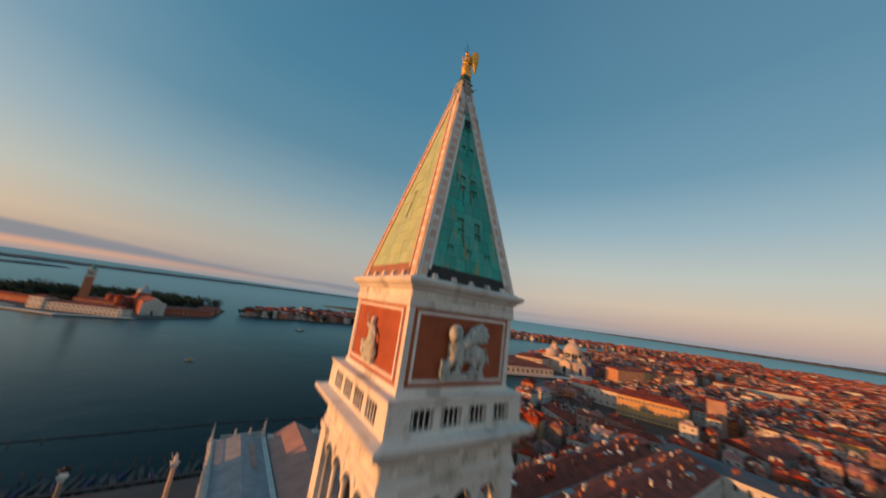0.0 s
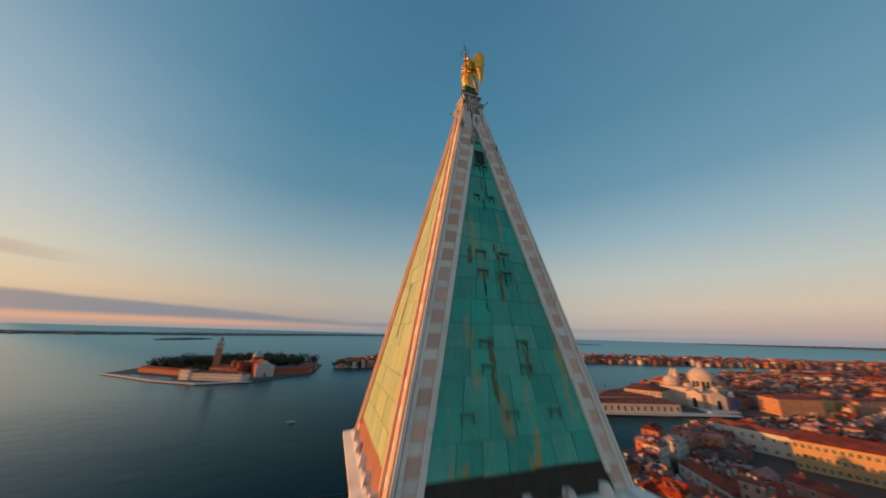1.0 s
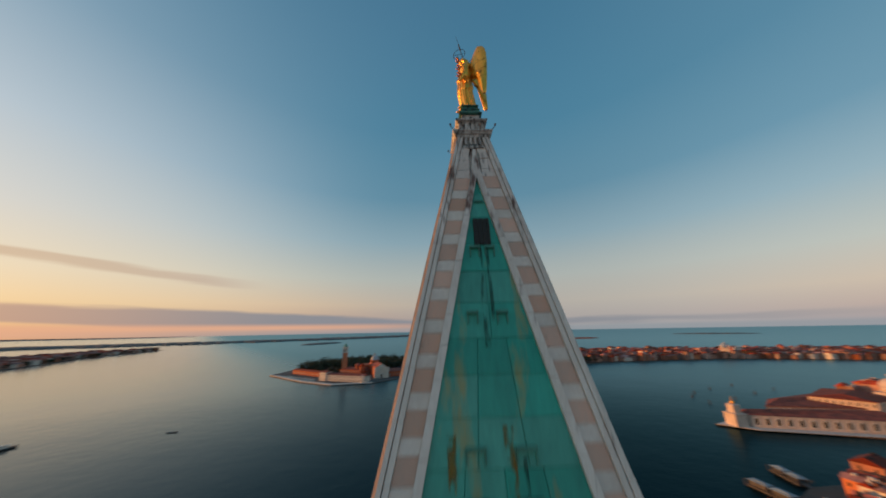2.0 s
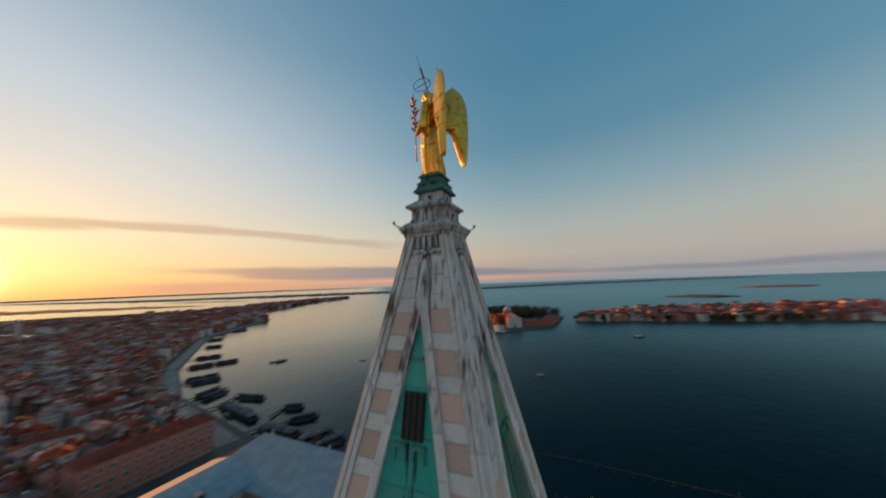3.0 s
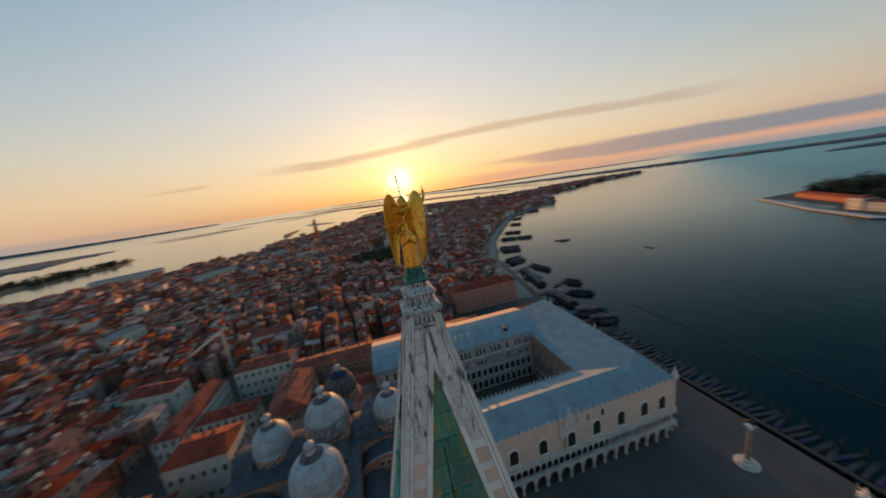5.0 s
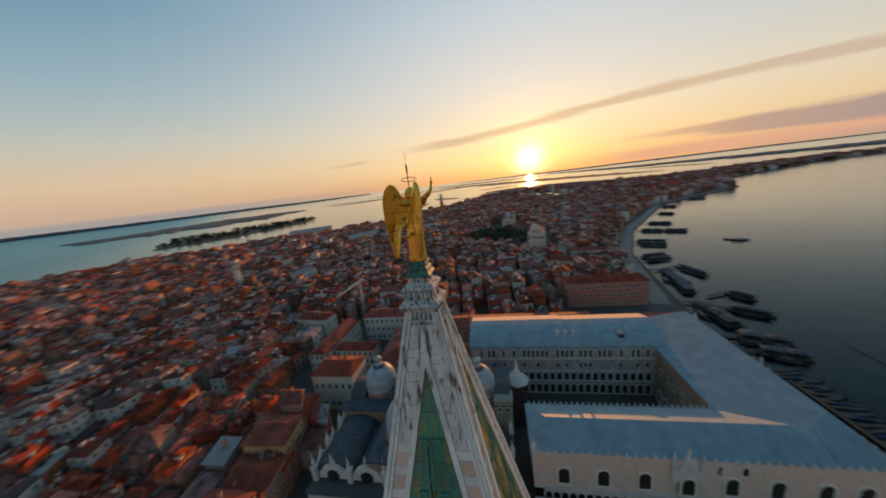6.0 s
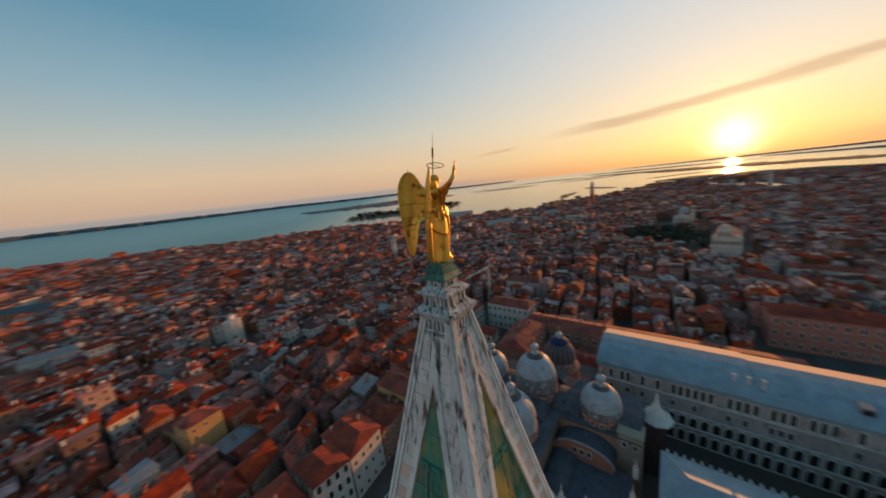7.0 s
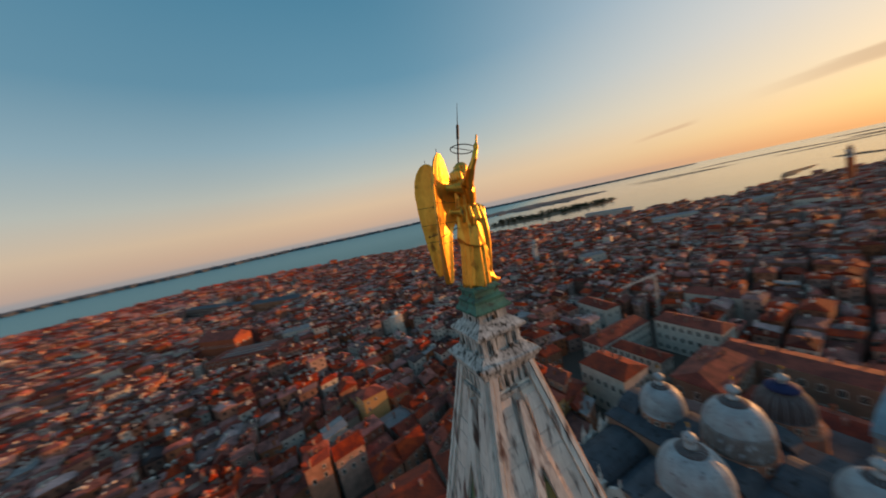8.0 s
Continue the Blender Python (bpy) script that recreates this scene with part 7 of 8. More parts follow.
part("ball", Shape().ball((0, 0, 18.4), 1.5, 12).tube([(0, 0, 19.6), (0.2, 0, 21.4), (0.1, 0, 23.0)], [0.45, 0.4, 0.15], 8), GOLD, point, "golden ball", smooth=True)
solid("point_quay", Shape().prism([(-243, -268), (-262, -250), (-420, -199), (-424, -206), (-270, -280)], GROUND_Z, GROUND_Z + 0.4), ARCADE, "pale stone quay round the point", "quay", kind="structure")


def temple_church(name, x, y, nx, ny, label, s=1.0, domed=True, cover=None):
    c = thing(name, label, "church", x, y, GROUND_Z, math.degrees(math.atan2(ny, nx)) + 90)
    part("front", Shape().box(0, 0, 9 * s, 20 * s, 2, 18 * s).add([(-9 * s, -1.2, 18 * s), (9 * s, -1.2, 18 * s), (0, -1.2, 23 * s), (-9 * s, 1.2, 18 * s), (9 * s, 1.2, 18 * s), (0, 1.2, 23 * s)], [(0, 1, 2), (5, 4, 3), (0, 2, 5, 3), (1, 4, 5, 2)]), ARCADE, c, "pale stone front")
    part("nave", Shape().box(0, 22 * s, 8 * s, 17 * s, 42 * s, 16 * s), BRICK, c)
    r = Shape()
    hip_roof(r, rect(-8.5 * s, 1, 8.5 * s, 43 * s), 16 * s, 4 * s, 0.4, 0.0)
    part("roof", r, cover or TILE, c)
    if domed:
        d = Shape().lathe(0, 34 * s, [(6.5 * s, 16 * s), (6.5 * s, 22 * s)], 14)
        round_dome(d, 0, 34 * s, 6.8 * s, 22 * s, 7 * s)
        part("dome", d, DOME_LEAD, c, smooth=True)
    for k in (-1, 1):
        part("side_pilaster", Shape().box(k * 7.5 * s, -1.3, 9 * s, 1.6 * s, 0.8, 17 * s), ARCADE, c)
        part("side_statue", Shape().lathe(k * 8.6 * s, 0, [(0.7, 18 * s), (0.5, 19.5 * s), (0.6, 20.3 * s), (0.1, 21.4 * s)], 8), ARCADE, c)
        part("window", WIN_ARCH, None, c, at=pose(k * 4.2 * s, -1.0, 11 * s))
        part("window", WIN_ARCH, None, c, at=pose(k * 4.6 * s, -1.0, 4 * s))
    part("door", WIN_BIG, None, c, at=pose(0, -1.0, 0) @ Matrix.Diagonal((s, 1, 1.2 * s, 1)))
    part("round_window", WIN_ARCH, None, c, at=pose(0, -1.0, 11 * s) @ Matrix.Diagonal((2 * s, 1, 1.4 * s, 1)))


temple_church("quay_church", -830, -812, 0.1, 1, "pale domed church on the far quay", 1.2)
def tiered_church(x, y, nx, ny):
    """A tall front of three storeys that step in under a round gable, with its nave behind."""
    c = thing("white_church", "tall white renaissance church front with a round gable", "church", x, y, GROUND_Z, math.degrees(math.atan2(ny, nx)) + 90)
    f = Shape().box(0, 0, 7.5, 20.5, 2.2, 15).box(0, 0, 15.4, 21.4, 2.8, 0.8).box(0, 0, 19.4, 19.6, 2.0, 7.2).box(0, 0, 23.4, 20.4, 2.6, 0.8).box(-2, 0, 27.0, 9.5, 2.0, 6.4).box(-2, 0, 30.5, 10.4, 2.4, 0.7)
    for cx, r, z in ((-2, 4.6, 30.8), (-8.2, 2.0, 23.8), (7.2, 2.6, 23.8)):
        pts = [(cx + r * math.cos(math.pi * k / 12), z + r * math.sin(math.pi * k / 12)) for k in range(13)]
        f.add([(a, -0.9, b) for a, b in pts] + [(a, 0.9, b) for a, b in pts], [tuple(range(13)), tuple(range(25, 12, -1))] + [(k + 1, k, 13 + k, 14 + k) for k in range(12)] + [(0, 12, 25, 13)])
    part("front", f, WHITE, c, "white stone front")
    for k in range(7):
        part("pilaster", Shape().box(-9.3 + 3.1 * k, -1.25, 11.5, 0.7, 0.5, 22), ARCADE, c)
    for k in range(6):
        for z in (3.5, 17.0):
            part("window", WIN_ARCH, None, c, at=pose(-7.75 + 3.1 * k, -1.1, z) @ Matrix.Diagonal((1.1, 1, 1.5, 1)))
    for k in range(3):
        part("window", WIN_ARCH, None, c, at=pose(-5.0 + 3.0 * k, -1.0, 24.6) @ Matrix.Diagonal((1.0, 1, 1.6, 1)))
    part("nave", Shape().box(0, 24, 11, 18, 44, 22), BRICK, c)
    r = Shape()
    hip_roof(r, rect(-9, 1.6, 9, 46), 22, 5, 0.4, 0.0)
    part("roof", r, TILE, c)


tiered_church(345, -48, -0.98, 0.15)
temple_church("greek_church", 530, -20, -0.9, 0.1, "pale stone church above the roofs", 0.9)
temple_church("west_church", -640, 60, 0.9, -0.2, "pale stone church above the roofs", 1.3)
bell_tower("leaning_tower", 520, -32, 2.2, 38, False, "slender pale bell tower above the roofs", WHITE, TILE)
bell_tower("vine_tower", 803, 149, 4.0, 69, False, "tall slender brick bell tower near the lagoon", BRICK, TILE)
bell_tower("north_tower", 262, 298, 2.6, 37, True, "slender grey bell tower above the roofs", ARCADE, LEAD)
bell_tower("apostles_tower", 330, 560, 3.0, 45, True, "brick bell tower above the roofs", BRICK, LEAD)
bell_tower("saint_tower", -120, 800, 3.0, 45, False, "brick bell tower above the roofs", BRICK, TILE)
bell_tower("frari_tower", -700, 330, 4.2, 62, False, "tall brick bell tower above the roofs", BRICK, TILE)
bell_tower("castle_tower", 1180, -220, 3.6, 44, False, "pale bell tower far off near the lagoon", WHITE, LEAD)
block = thing("stump_tower", "blunt pale brick tower block rising above the roofs", "tower", -312, -48, GROUND_Z, 12)
part("wall", Shape().box(0, 0, 14.5, 12, 11, 29), material("stained_plaster", (0.46, 0.27, 0.21), 0.9, second=(0.33, 0.20, 0.16), coarse=0.15, fine=1.5, amount=0.6), block)
part("coping", Shape().box(0, 0, 29.2, 12.5, 11.5, 0.6), TILE, block)
block2 = thing("white_block", "tall white plaster house end above the roofs", "house", 46, 238, GROUND_Z, 30)
part("wall", Shape().box(0, 0, 10, 9, 7, 20, top=1.0), WHITE, block2)
part("roof_house", Shape().box(2, 1.5, 21.5, 4, 3, 3), WHITE, block2)
hall = long_building("theatre", "brick hall with rows of pale skylights among the houses", [(-112, 310), (-52, 282), (-40, 304), (-100, 334)], 13.0, 3, TILE, 1.2, step=4, wall=BRICK, sides=(0, 1), seed=41)
for k in range(4):
    part("skylight", Shape().box(0, 0, 0, 44, 1.3, 0.9, top=0.9, turn=-0.436), PINKROOF, hall, "pale skylight strip", at=pose(-80 + 2.2 * k, 299 + 5.6 * k, 15.5))
long_building("hospital", "long shed with a blue-grey roof among the houses", [(-128, 592), (-44, 522), (-26, 544), (-110, 614)], 15.0, 3, LEAD_DARK, 4.0, step=6, wall=PLASTER, sides=(0, 1), seed=42)
long_building("long_shed", "long low hall with a blue-grey roof", [(-280, 790), (-150, 640), (-130, 657), (-260, 807)], 14.0, 2, LEAD_DARK, 3.5, step=7, wall=PLASTER, sides=(0, 1), seed=44)
long_building("red_church", "tall orange brick church end lit by the sun", [(-132, 370), (-94, 338), (-82, 352), (-120, 386)], 21.0, 2, TILE, 6.0, step=6, wall=BRICK, hip=0.0, sides=(0, 1), seed=43)

long_building("brick_hall", "broad hall with a high terracotta roof among the houses", [(-262, -37), (-246, -13), (-292, -3), (-305, -28)], 11.0, 2, TILE, 6.0, step=6, wall=WHITE, hip=0.0, sides=(0, 1, 3), chimneys=4, seed=61)


PALE_BLOCKS = (("long_hospital", "long pale hospital range near the lagoon", (651, 533), (700, 438), 16, 17, WHITE, PINKROOF), ("pale_school", "pale blue-grey house block", (264, 222), (288, 214), 13, 16, WHITE, PINKROOF),
               ("pale_hall", "pale roofed hall among the houses", (-50, 318), (-24, 312), 12, 15, WHITE, PINKROOF), ("long_warehouse", "long pale-roofed range among the houses", (-405, 704), (-350, 686), 14, 14, PLASTER, PINKROOF),
               ("far_warehouse", "long lit range near the lagoon", (-350, 830), (-285, 838), 14, 15, OCHRE, PINKROOF), ("white_range", "long white range among the roofs", (508, 284), (552, 244), 12, 15, WHITE, PINKROOF),
               ("lagoon_range", "long pale range near the lagoon", (630, 230), (664, 190), 13, 15, WHITE, PINKROOF), ("convent", "pale stone convent block", (574, 150), (576, 124), 14, 17, WHITE, TILE),
               ("canal_house", "white many-windowed house by a canal", (155, 141), (152, 118), 12, 15, WHITE, TILE), ("court_house", "white house row by a courtyard", (197, 96), (199, 70), 13, 16, WHITE, TILE),
               ("square_house", "pale house row on a small square", (274, 424), (318, 419), 12, 15, WHITE, TILE),
               ("terrace_house", "pale plaster house row with a terracotta roof", (-187, -118), (-172, -86), 11, 10, WHITE, TILE_FAR), ("terrace_house", "ochre house row by a narrow lane", (-186, -93), (-191, -76), 10, 10, OCHRE, TILE_FAR),
               ("terrace_house", "rose plaster house row among the roofs", (-224, -90), (-220, -69), 10, 9, ROSE, TILE_FAR), ("terrace_house", "long pale house row near the great canal", (-292, -160), (-301, -116), 11, 14, WHITE, TILE_FAR),
               ("terrace_house", "ochre range far off by the great canal", (-547, -225), (-552, -178), 12, 15, OCHRE, TILE_FAR),
               ("canal_palace", "tall apricot palace block on the great canal", (-474, -192), (-524, -176), 22, 17, APRICOT, TILE), ("canal_palace", "apricot palace row on the great canal", (-574, -166), (-634, -158), 16, 15, APRICOT, TILE),
               ("canal_range", "long pale range lit by the low sun", (-868, -176), (-925, -168), 15, 17, WHITE, TILE), ("canal_range", "long apricot range lit by the low sun", (-955, -162), (-1025, -152), 15, 17, APRICOT, TILE),
               ("convent_range", "long white convent range among the roofs", (-648, -117), (-725, -32), 13, 15, WHITE, TILE), ("canal_range", "apricot range near the lagoon", (-809, -26), (-799, 14), 13, 15, APRICOT, TILE),
               ("town_palace", "ochre town palace above the lower roofs", (-346, -6), (-367, 20), 14, 16, OCHRE, TILE), ("terrace_house", "white many-windowed house row near the square", (-184, -74), (-207, -50), 10, 10, WHITE, TILE_FAR),
               ("terrace_house", "white many-windowed house by the waterside garden", (-146, -91), (-150, -77), 10, 13, WHITE, TILE_FAR), ("school_range", "long pale range among the roofs", (270, -52), (258, -73), 9, 12, WHITE, TILE),
               ("school_range", "long pale range with a terracotta roof behind the quay", (294, -75), (289, -107), 9, 13, WHITE, TILE), ("school_range", "pale range among reddish roofs", (253, 17), (246, -12), 9, 11, WHITE, TILE))
CLEAR_MORE = []
for name, label, a, c, deep, high, wall, cover in PALE_BLOCKS:
    mid = Vector(((a[0] + c[0]) / 2, (a[1] + c[1]) / 2))
    run = Vector(c) - Vector(a)
    out = Vector((-run.y, run.x)).normalized()
    out = out if out.dot(mid) > 0 else -out
    quad = [a, c, tuple(Vector(c) + out * deep), tuple(Vector(a) + out * deep)]
    long_building(name, label, quad, high, 2, cover, 2.8, window=WIN_ARCH, step=5.5 if mid.length < 400 else 8.0, wall=wall, sides=(0, 1, 2, 3), chimneys=2, seed=len(name))
    xs, ys = [q[0] for q in quad], [q[1] for q in quad]
    CLEAR_MORE.append((min(xs) + 2, min(ys) + 2, max(xs) - 2, max(ys) - 2))


# ---- the city's houses ----
KEEP_CLEAR = [(-166, -56, -62, -40), (-298, -33, -252, -8), (386, -42, 478, 28), (1030, -325, 1175, -190), (1120, -255, 1400, -140), (-274, -116, -240, -62), (-196, -44, 48, 90), (44, -116, 132, 62), (-62, -116, 56, -12), (90, 54, 168, 108), (110, 26, 130, 92), (132, -100, 210, -44), (134, -52, 158, 62),
              (-334, -122, -276, -58), (-321, -57, -303, -39), (-300, -320, -238, -240), (-470, -330, -290, -195), (328, -70, 420, -24), (500, -45, 580, 5),
              (14, 64, 50, 90), (34, 226, 58, 250), (-112, 284, -42, 332), (-118, 526, -36, 610), (-270, 650, -140, 800), (-130, 342, -86, 382), (-660, 30, -600, 90), (-805, -825, -770, -786), (-892, -206, -832, -190)]
KEEP_CLEAR += CLEAR_MORE
TOWERS = [(183, 104), (520, -32), (803, 149), (262, 298), (330, 560), (-120, 800), (-700, 330), (1180, -220)]


def clear(x, y, m):
    return not any(a - m < x < c + m and b - m < y < d + m for a, b, c, d in KEEP_CLEAR) and all(abs(x - a) + abs(y - b) > m + 5 for a, b in TOWERS)


def shore_gap(poly, x, y):
    """Distance to the nearest side of a shore."""
    best = 1e9
    for (x0, y0), (x1, y1) in zip(poly, poly[1:] + poly[:1]):
        dx, dy = x1 - x0, y1 - y0
        t = max(0.0, min(1.0, ((x - x0) * dx + (y - y0) * dy) / (dx * dx + dy * dy)))
        best = min(best, math.hypot(x - x0 - t * dx, y - y0 - t * dy))
    return best


def waterway(x, y, wide):
    """Narrow canals and little squares wander between the blocks."""
    a = noise.noise(Vector((x / 170, y / 170, 3.3)))
    b = noise.noise(Vector((x / 230 + 9, y / 230, 7.1)))
    return abs(a) < wide / 230 or abs(b) < wide / 340 or noise.noise(Vector((x / 60, y / 60, 11.0))) > 0.66


def warp(x, y, amount):
    v = Vector((x / 140, y / 140, 0.7))
    w = Vector((x / 45, y / 45, 5.7))
    return (x + amount * noise.noise(v) + 0.4 * amount * noise.noise(w), y + amount * noise.noise(v + Vector((31, 17, 2))) + 0.4 * amount * noise.noise(w + Vector((3, 9, 4))))


def plots(polys, cell, r0, r1, seed, margin, gap=4.0, extent=None, split=0.45):
    """Irregular house plots in rows and blocks, between two distances from the tower."""
    rnd = random.Random(seed)
    cw, cd = cell
    found = []
    x_lo, y_lo, x_hi, y_hi = extent
    turn = 0.21
    c, s = math.cos(turn), math.sin(turn)
    n_x, n_y = int((x_hi - x_lo) / cw) + 1, int((y_hi - y_lo) / cd) + 1
    shifts = [rnd.uniform(-2.0, 2.0) * cw for _ in range(n_y // 2 + 1)]                # lanes do not run on from block to block
    for i in range(n_x):
        for j in range(n_y):
            bx = x_lo + i * cw + (i // 4) * gap + shifts[j // 2]
            by = y_lo + j * cd + (j // 2) * gap
            mx, my = c * (bx + cw / 2) - s * (by + cd / 2), s * (bx + cw / 2) + c * (by + cd / 2)
            mx, my = warp(mx, my, 22.0)
            far = math.hypot(mx, my)
            if not r0 <= far < r1:
                continue
            poly = next((q for q in polys if inside(q, mx, my)), None)
            if poly is None or not clear(mx, my, max(cw, cd) * 0.6) or waterway(mx, my, 2.8 + cw * 0.09):
                continue
            if shore_gap(poly, mx, my) < (margin if mx > -250 else 7):
                continue
            quad = []
            ins = rnd.uniform(0.1, 0.9)
            for px, py in ((bx + ins, by + ins), (bx + cw - ins * 0.5, by + ins * 0.5), (bx + cw - ins, by + cd - ins * 0.6), (bx + ins * 0.4, by + cd - ins)):
                px, py = c * px - s * py, s * px + c * py
                quad.append(warp(px, py, 22.0))
            if rnd.random() < 0.05:
                continue
            quad = [(x + rnd.uniform(-0.06, 0.06) * cw, y + rnd.uniform(-0.06, 0.06) * cd) for x, y in quad]
            lump = noise.noise(Vector((mx / 90, my / 90, 21.0)))
            h = 9.0 + 3.0 * lump + rnd.uniform(0, 6.0) + (rnd.uniform(2, 6) if rnd.random() < 0.14 else 0)
            if -300 < mx < -190 and -135 < my < -50:                         # low houses before the long ochre palace
                h = min(h, 6.8)
            if rnd.random() < split:
                f, g = rnd.uniform(0.35, 0.65), rnd.uniform(0.35, 0.65)
                a, b, c2, d2 = [Vector(q) for q in quad]
                if rnd.random() < 0.5:
                    m0, m1 = a.lerp(b, f), d2.lerp(c2, g)
                    pieces = [(a, m0, m1, d2), (m0, b, c2, m1)]
                else:
                    m0, m1 = b.lerp(c2, f), a.lerp(d2, g)
                    pieces = [(a, b, m0, m1), (m1, m0, c2, d2)]
                for k, piece in enumerate(pieces):
                    found.append((far, [tuple(v) for v in piece], h if k else max(5.5, h + rnd.uniform(-4.5, 2.0)), rnd.random(), rnd.random()))
            else:
                found.append((far, quad, h, rnd.random(), rnd.random()))
    return found


def house_sides(quad):
    for k in range(4):
        (ax, ay), (bx, by) = quad[k], quad[(k + 1) % 4]
        d = math.hypot(bx - ax, by - ay)
        yield ax, ay, bx, by, d, (by - ay) / d, -(bx - ax) / d


HOUSE_LABELS = ("plastered town house with a terracotta tiled roof", "tall plastered house with a weathered tile roof", "low old house with a reddish tile roof", "ochre town house with tiled roof and chimneys")


def near_house(k, quad, h, a, b):
    """A house of its own: walls, roof, windows on the sides towards the square, chimneys."""
    cx, cy = sum(q[0] for q in quad) / 4, sum(q[1] for q in quad) / 4
    rnd = random.Random(1000 + k)
    local = [(x - cx, y - cy) for x, y in quad]
    t = thing("house", HOUSE_LABELS[2 if h < 10.5 else 1 if h > 15.5 else 3 if a > 0.6 else 0], "house", cx, cy, GROUND_Z, group="town houses")
    part("wall", Shape().prism(local, -0.2, h), WHITE if b < 0.14 else OCHRE if b > 0.95 else PLASTER, t)
    s = Shape()
    flat = a < 0.035
    r0, r1 = hip_roof(s, local, h, 0.5 if flat else rnd.uniform(2.0, 3.2), 0.45, rnd.choice((0.0, 0.0, 0.6, 0.9)))
    part("roof", s, PINKROOF if flat else TILE, t, "grey metal roof" if flat else "terracotta tile roof")
    for ax, ay, bx, by, d, nx, ny in house_sides(local):
        if nx * -cx + ny * -cy < 0.25 * math.hypot(cx, cy):
            continue
        cols = max(1, int(d / 3.0))
        for f in range(min(2, max(1, int(h / 4.2)))):
            for j in range(cols):
                if rnd.random() < 0.22:
                    continue
                q = (j + 0.5) / cols
                part("window", WIN_HOUSE if f else WIN_SMALL, None, t, at=facing(ax + (bx - ax) * q, ay + (by - ay) * q, h - 3.0 - 3.6 * f, nx, ny))
    for _ in range(rnd.choice((1, 2, 2, 3))):
        f, side = rnd.uniform(0.1, 0.9), rnd.uniform(-2.5, 2.5)
        tv = (r1 - r0).normalized() if (r1 - r0).length > 0.1 else Vector((1, 0))
        p = r0 + (r1 - r0) * f + Vector((-tv.y, tv.x)) * side
        part("chimney", CHIMNEY, None, t, at=pose(p.x, p.y, h + 1.2 - abs(side) * 0.35, 0, 0, rnd.uniform(0, 90)))
    if rnd.random() < 0.35 and not flat:
        f, side = rnd.uniform(0.25, 0.75), rnd.choice((-1.6, 1.6))
        tv = (r1 - r0).normalized() if (r1 - r0).length > 0.1 else Vector((1, 0))
        p = r0 + (r1 - r0) * f + Vector((-tv.y, tv.x)) * side
        turn = math.degrees(math.atan2(tv.y, tv.x))
        d = Shape().box(0, 0, 0.3, 1.5, 2.0, 1.9).add([(-0.95, -1.25, 1.2), (0.95, -1.25, 1.2), (0, -1.25, 1.85), (-0.95, 1.25, 1.2), (0.95, 1.25, 1.2), (0, 1.25, 1.85)], [(0, 1, 2), (5, 4, 3), (0, 2, 5, 3), (1, 4, 5, 2), (0, 3, 4, 1)], 1).box(0, math.copysign(1.0, side), 0.6, 0.8, 0.06, 0.9, 2)
        part("dormer", d, (WHITE if b > 0.5 else PLASTER, TILE, DARK), t, "small roof dormer", at=pose(p.x, p.y, h + 1.1, 0, 0, turn))
    if rnd.random() < 0.16 and not flat:
        p = (r0 + r1) / 2
        d = Shape().box(0, 0, 0.0, 3.0, 2.4, 0.14)
        for sx in (-1.3, 1.3):
            for sy in (-1.0, 1.0):
                d.box(sx, sy, -0.9, 0.14, 0.14, 1.8).box(sx, sy, 0.55, 0.08, 0.08, 1.0)
        d.box(0, 1.15, 1.0, 3.0, 0.07, 0.07).box(0, -1.15, 1.0, 3.0, 0.07, 0.07).box(1.45, 0, 1.0, 0.07, 2.3, 0.07).box(-1.45, 0, 1.0, 0.07, 2.3, 0.07)
        part("roof_terrace", d, WOOD, t, "wooden roof terrace", at=pose(p.x + 1.2, p.y, h + 3.6, 0, 0, rnd.uniform(0, 90)))


def far_houses(name, items, label, windows, chimneys, seed):
    """All the houses past the nearest ones, joined."""
    rnd = random.Random(seed)
    s = Shape()
    for _, quad, h, a, b in items:
        z = GROUND_Z
        big = max(q[4] for q in house_sides(quad))
        s.prism(quad, z - 0.3, z + h, 2 if b < 0.21 else 0, cap=False)
        rise = min(0.5 if a < 0.03 else rnd.uniform(0.20, 0.32) * big * 0.7, 4.0)
        r0, r1 = hip_roof(s, quad, z + h, rise, 0.4, rnd.choice((0.0, 0.0, 0.7, 0.9)), 4 if a < 0.03 else 1, 0.2)
        if windows:
            cx, cy = sum(q[0] for q in quad) / 4, sum(q[1] for q in quad) / 4
            for ax, ay, bx, by, d, nx, ny in house_sides(quad):
                if nx * -cx + ny * -cy < 0.2 * math.hypot(cx, cy):
                    continue
                cols = max(1, int(d / 3.4))
                for f in range(2):
                    for j in range(cols):
                        q = (j + 0.5) / cols
                        s.box(ax + (bx - ax) * q + nx * 0.01, ay + (by - ay) * q + ny * 0.01, z + h - 2.2 - 3.6 * f, 0.95, 0.12, 1.6, 3, math.atan2(by - ay, bx - ax))
        for _ in range(rnd.choice((1, 2, 3, 4)) if chimneys else 0):
            f = rnd.random()
            s.box(r0.x + (r1.x - r0.x) * f + rnd.uniform(-2, 2), r0.y + (r1.y - r0.y) * f + rnd.uniform(-2, 2), z + h + rise * 0.6, rnd.uniform(0.6, 1.3), rnd.uniform(0.6, 1.6), rnd.uniform(1.8, 3.4), rnd.choice((2, 2, 0, 3)), rnd.uniform(0, 1.5))
    ob = solid(name, s, (PLASTER_FAR, TILE_FAR, WHITE, DARK, PINKROOF), label, "houses", kind="stuff")
    return ob


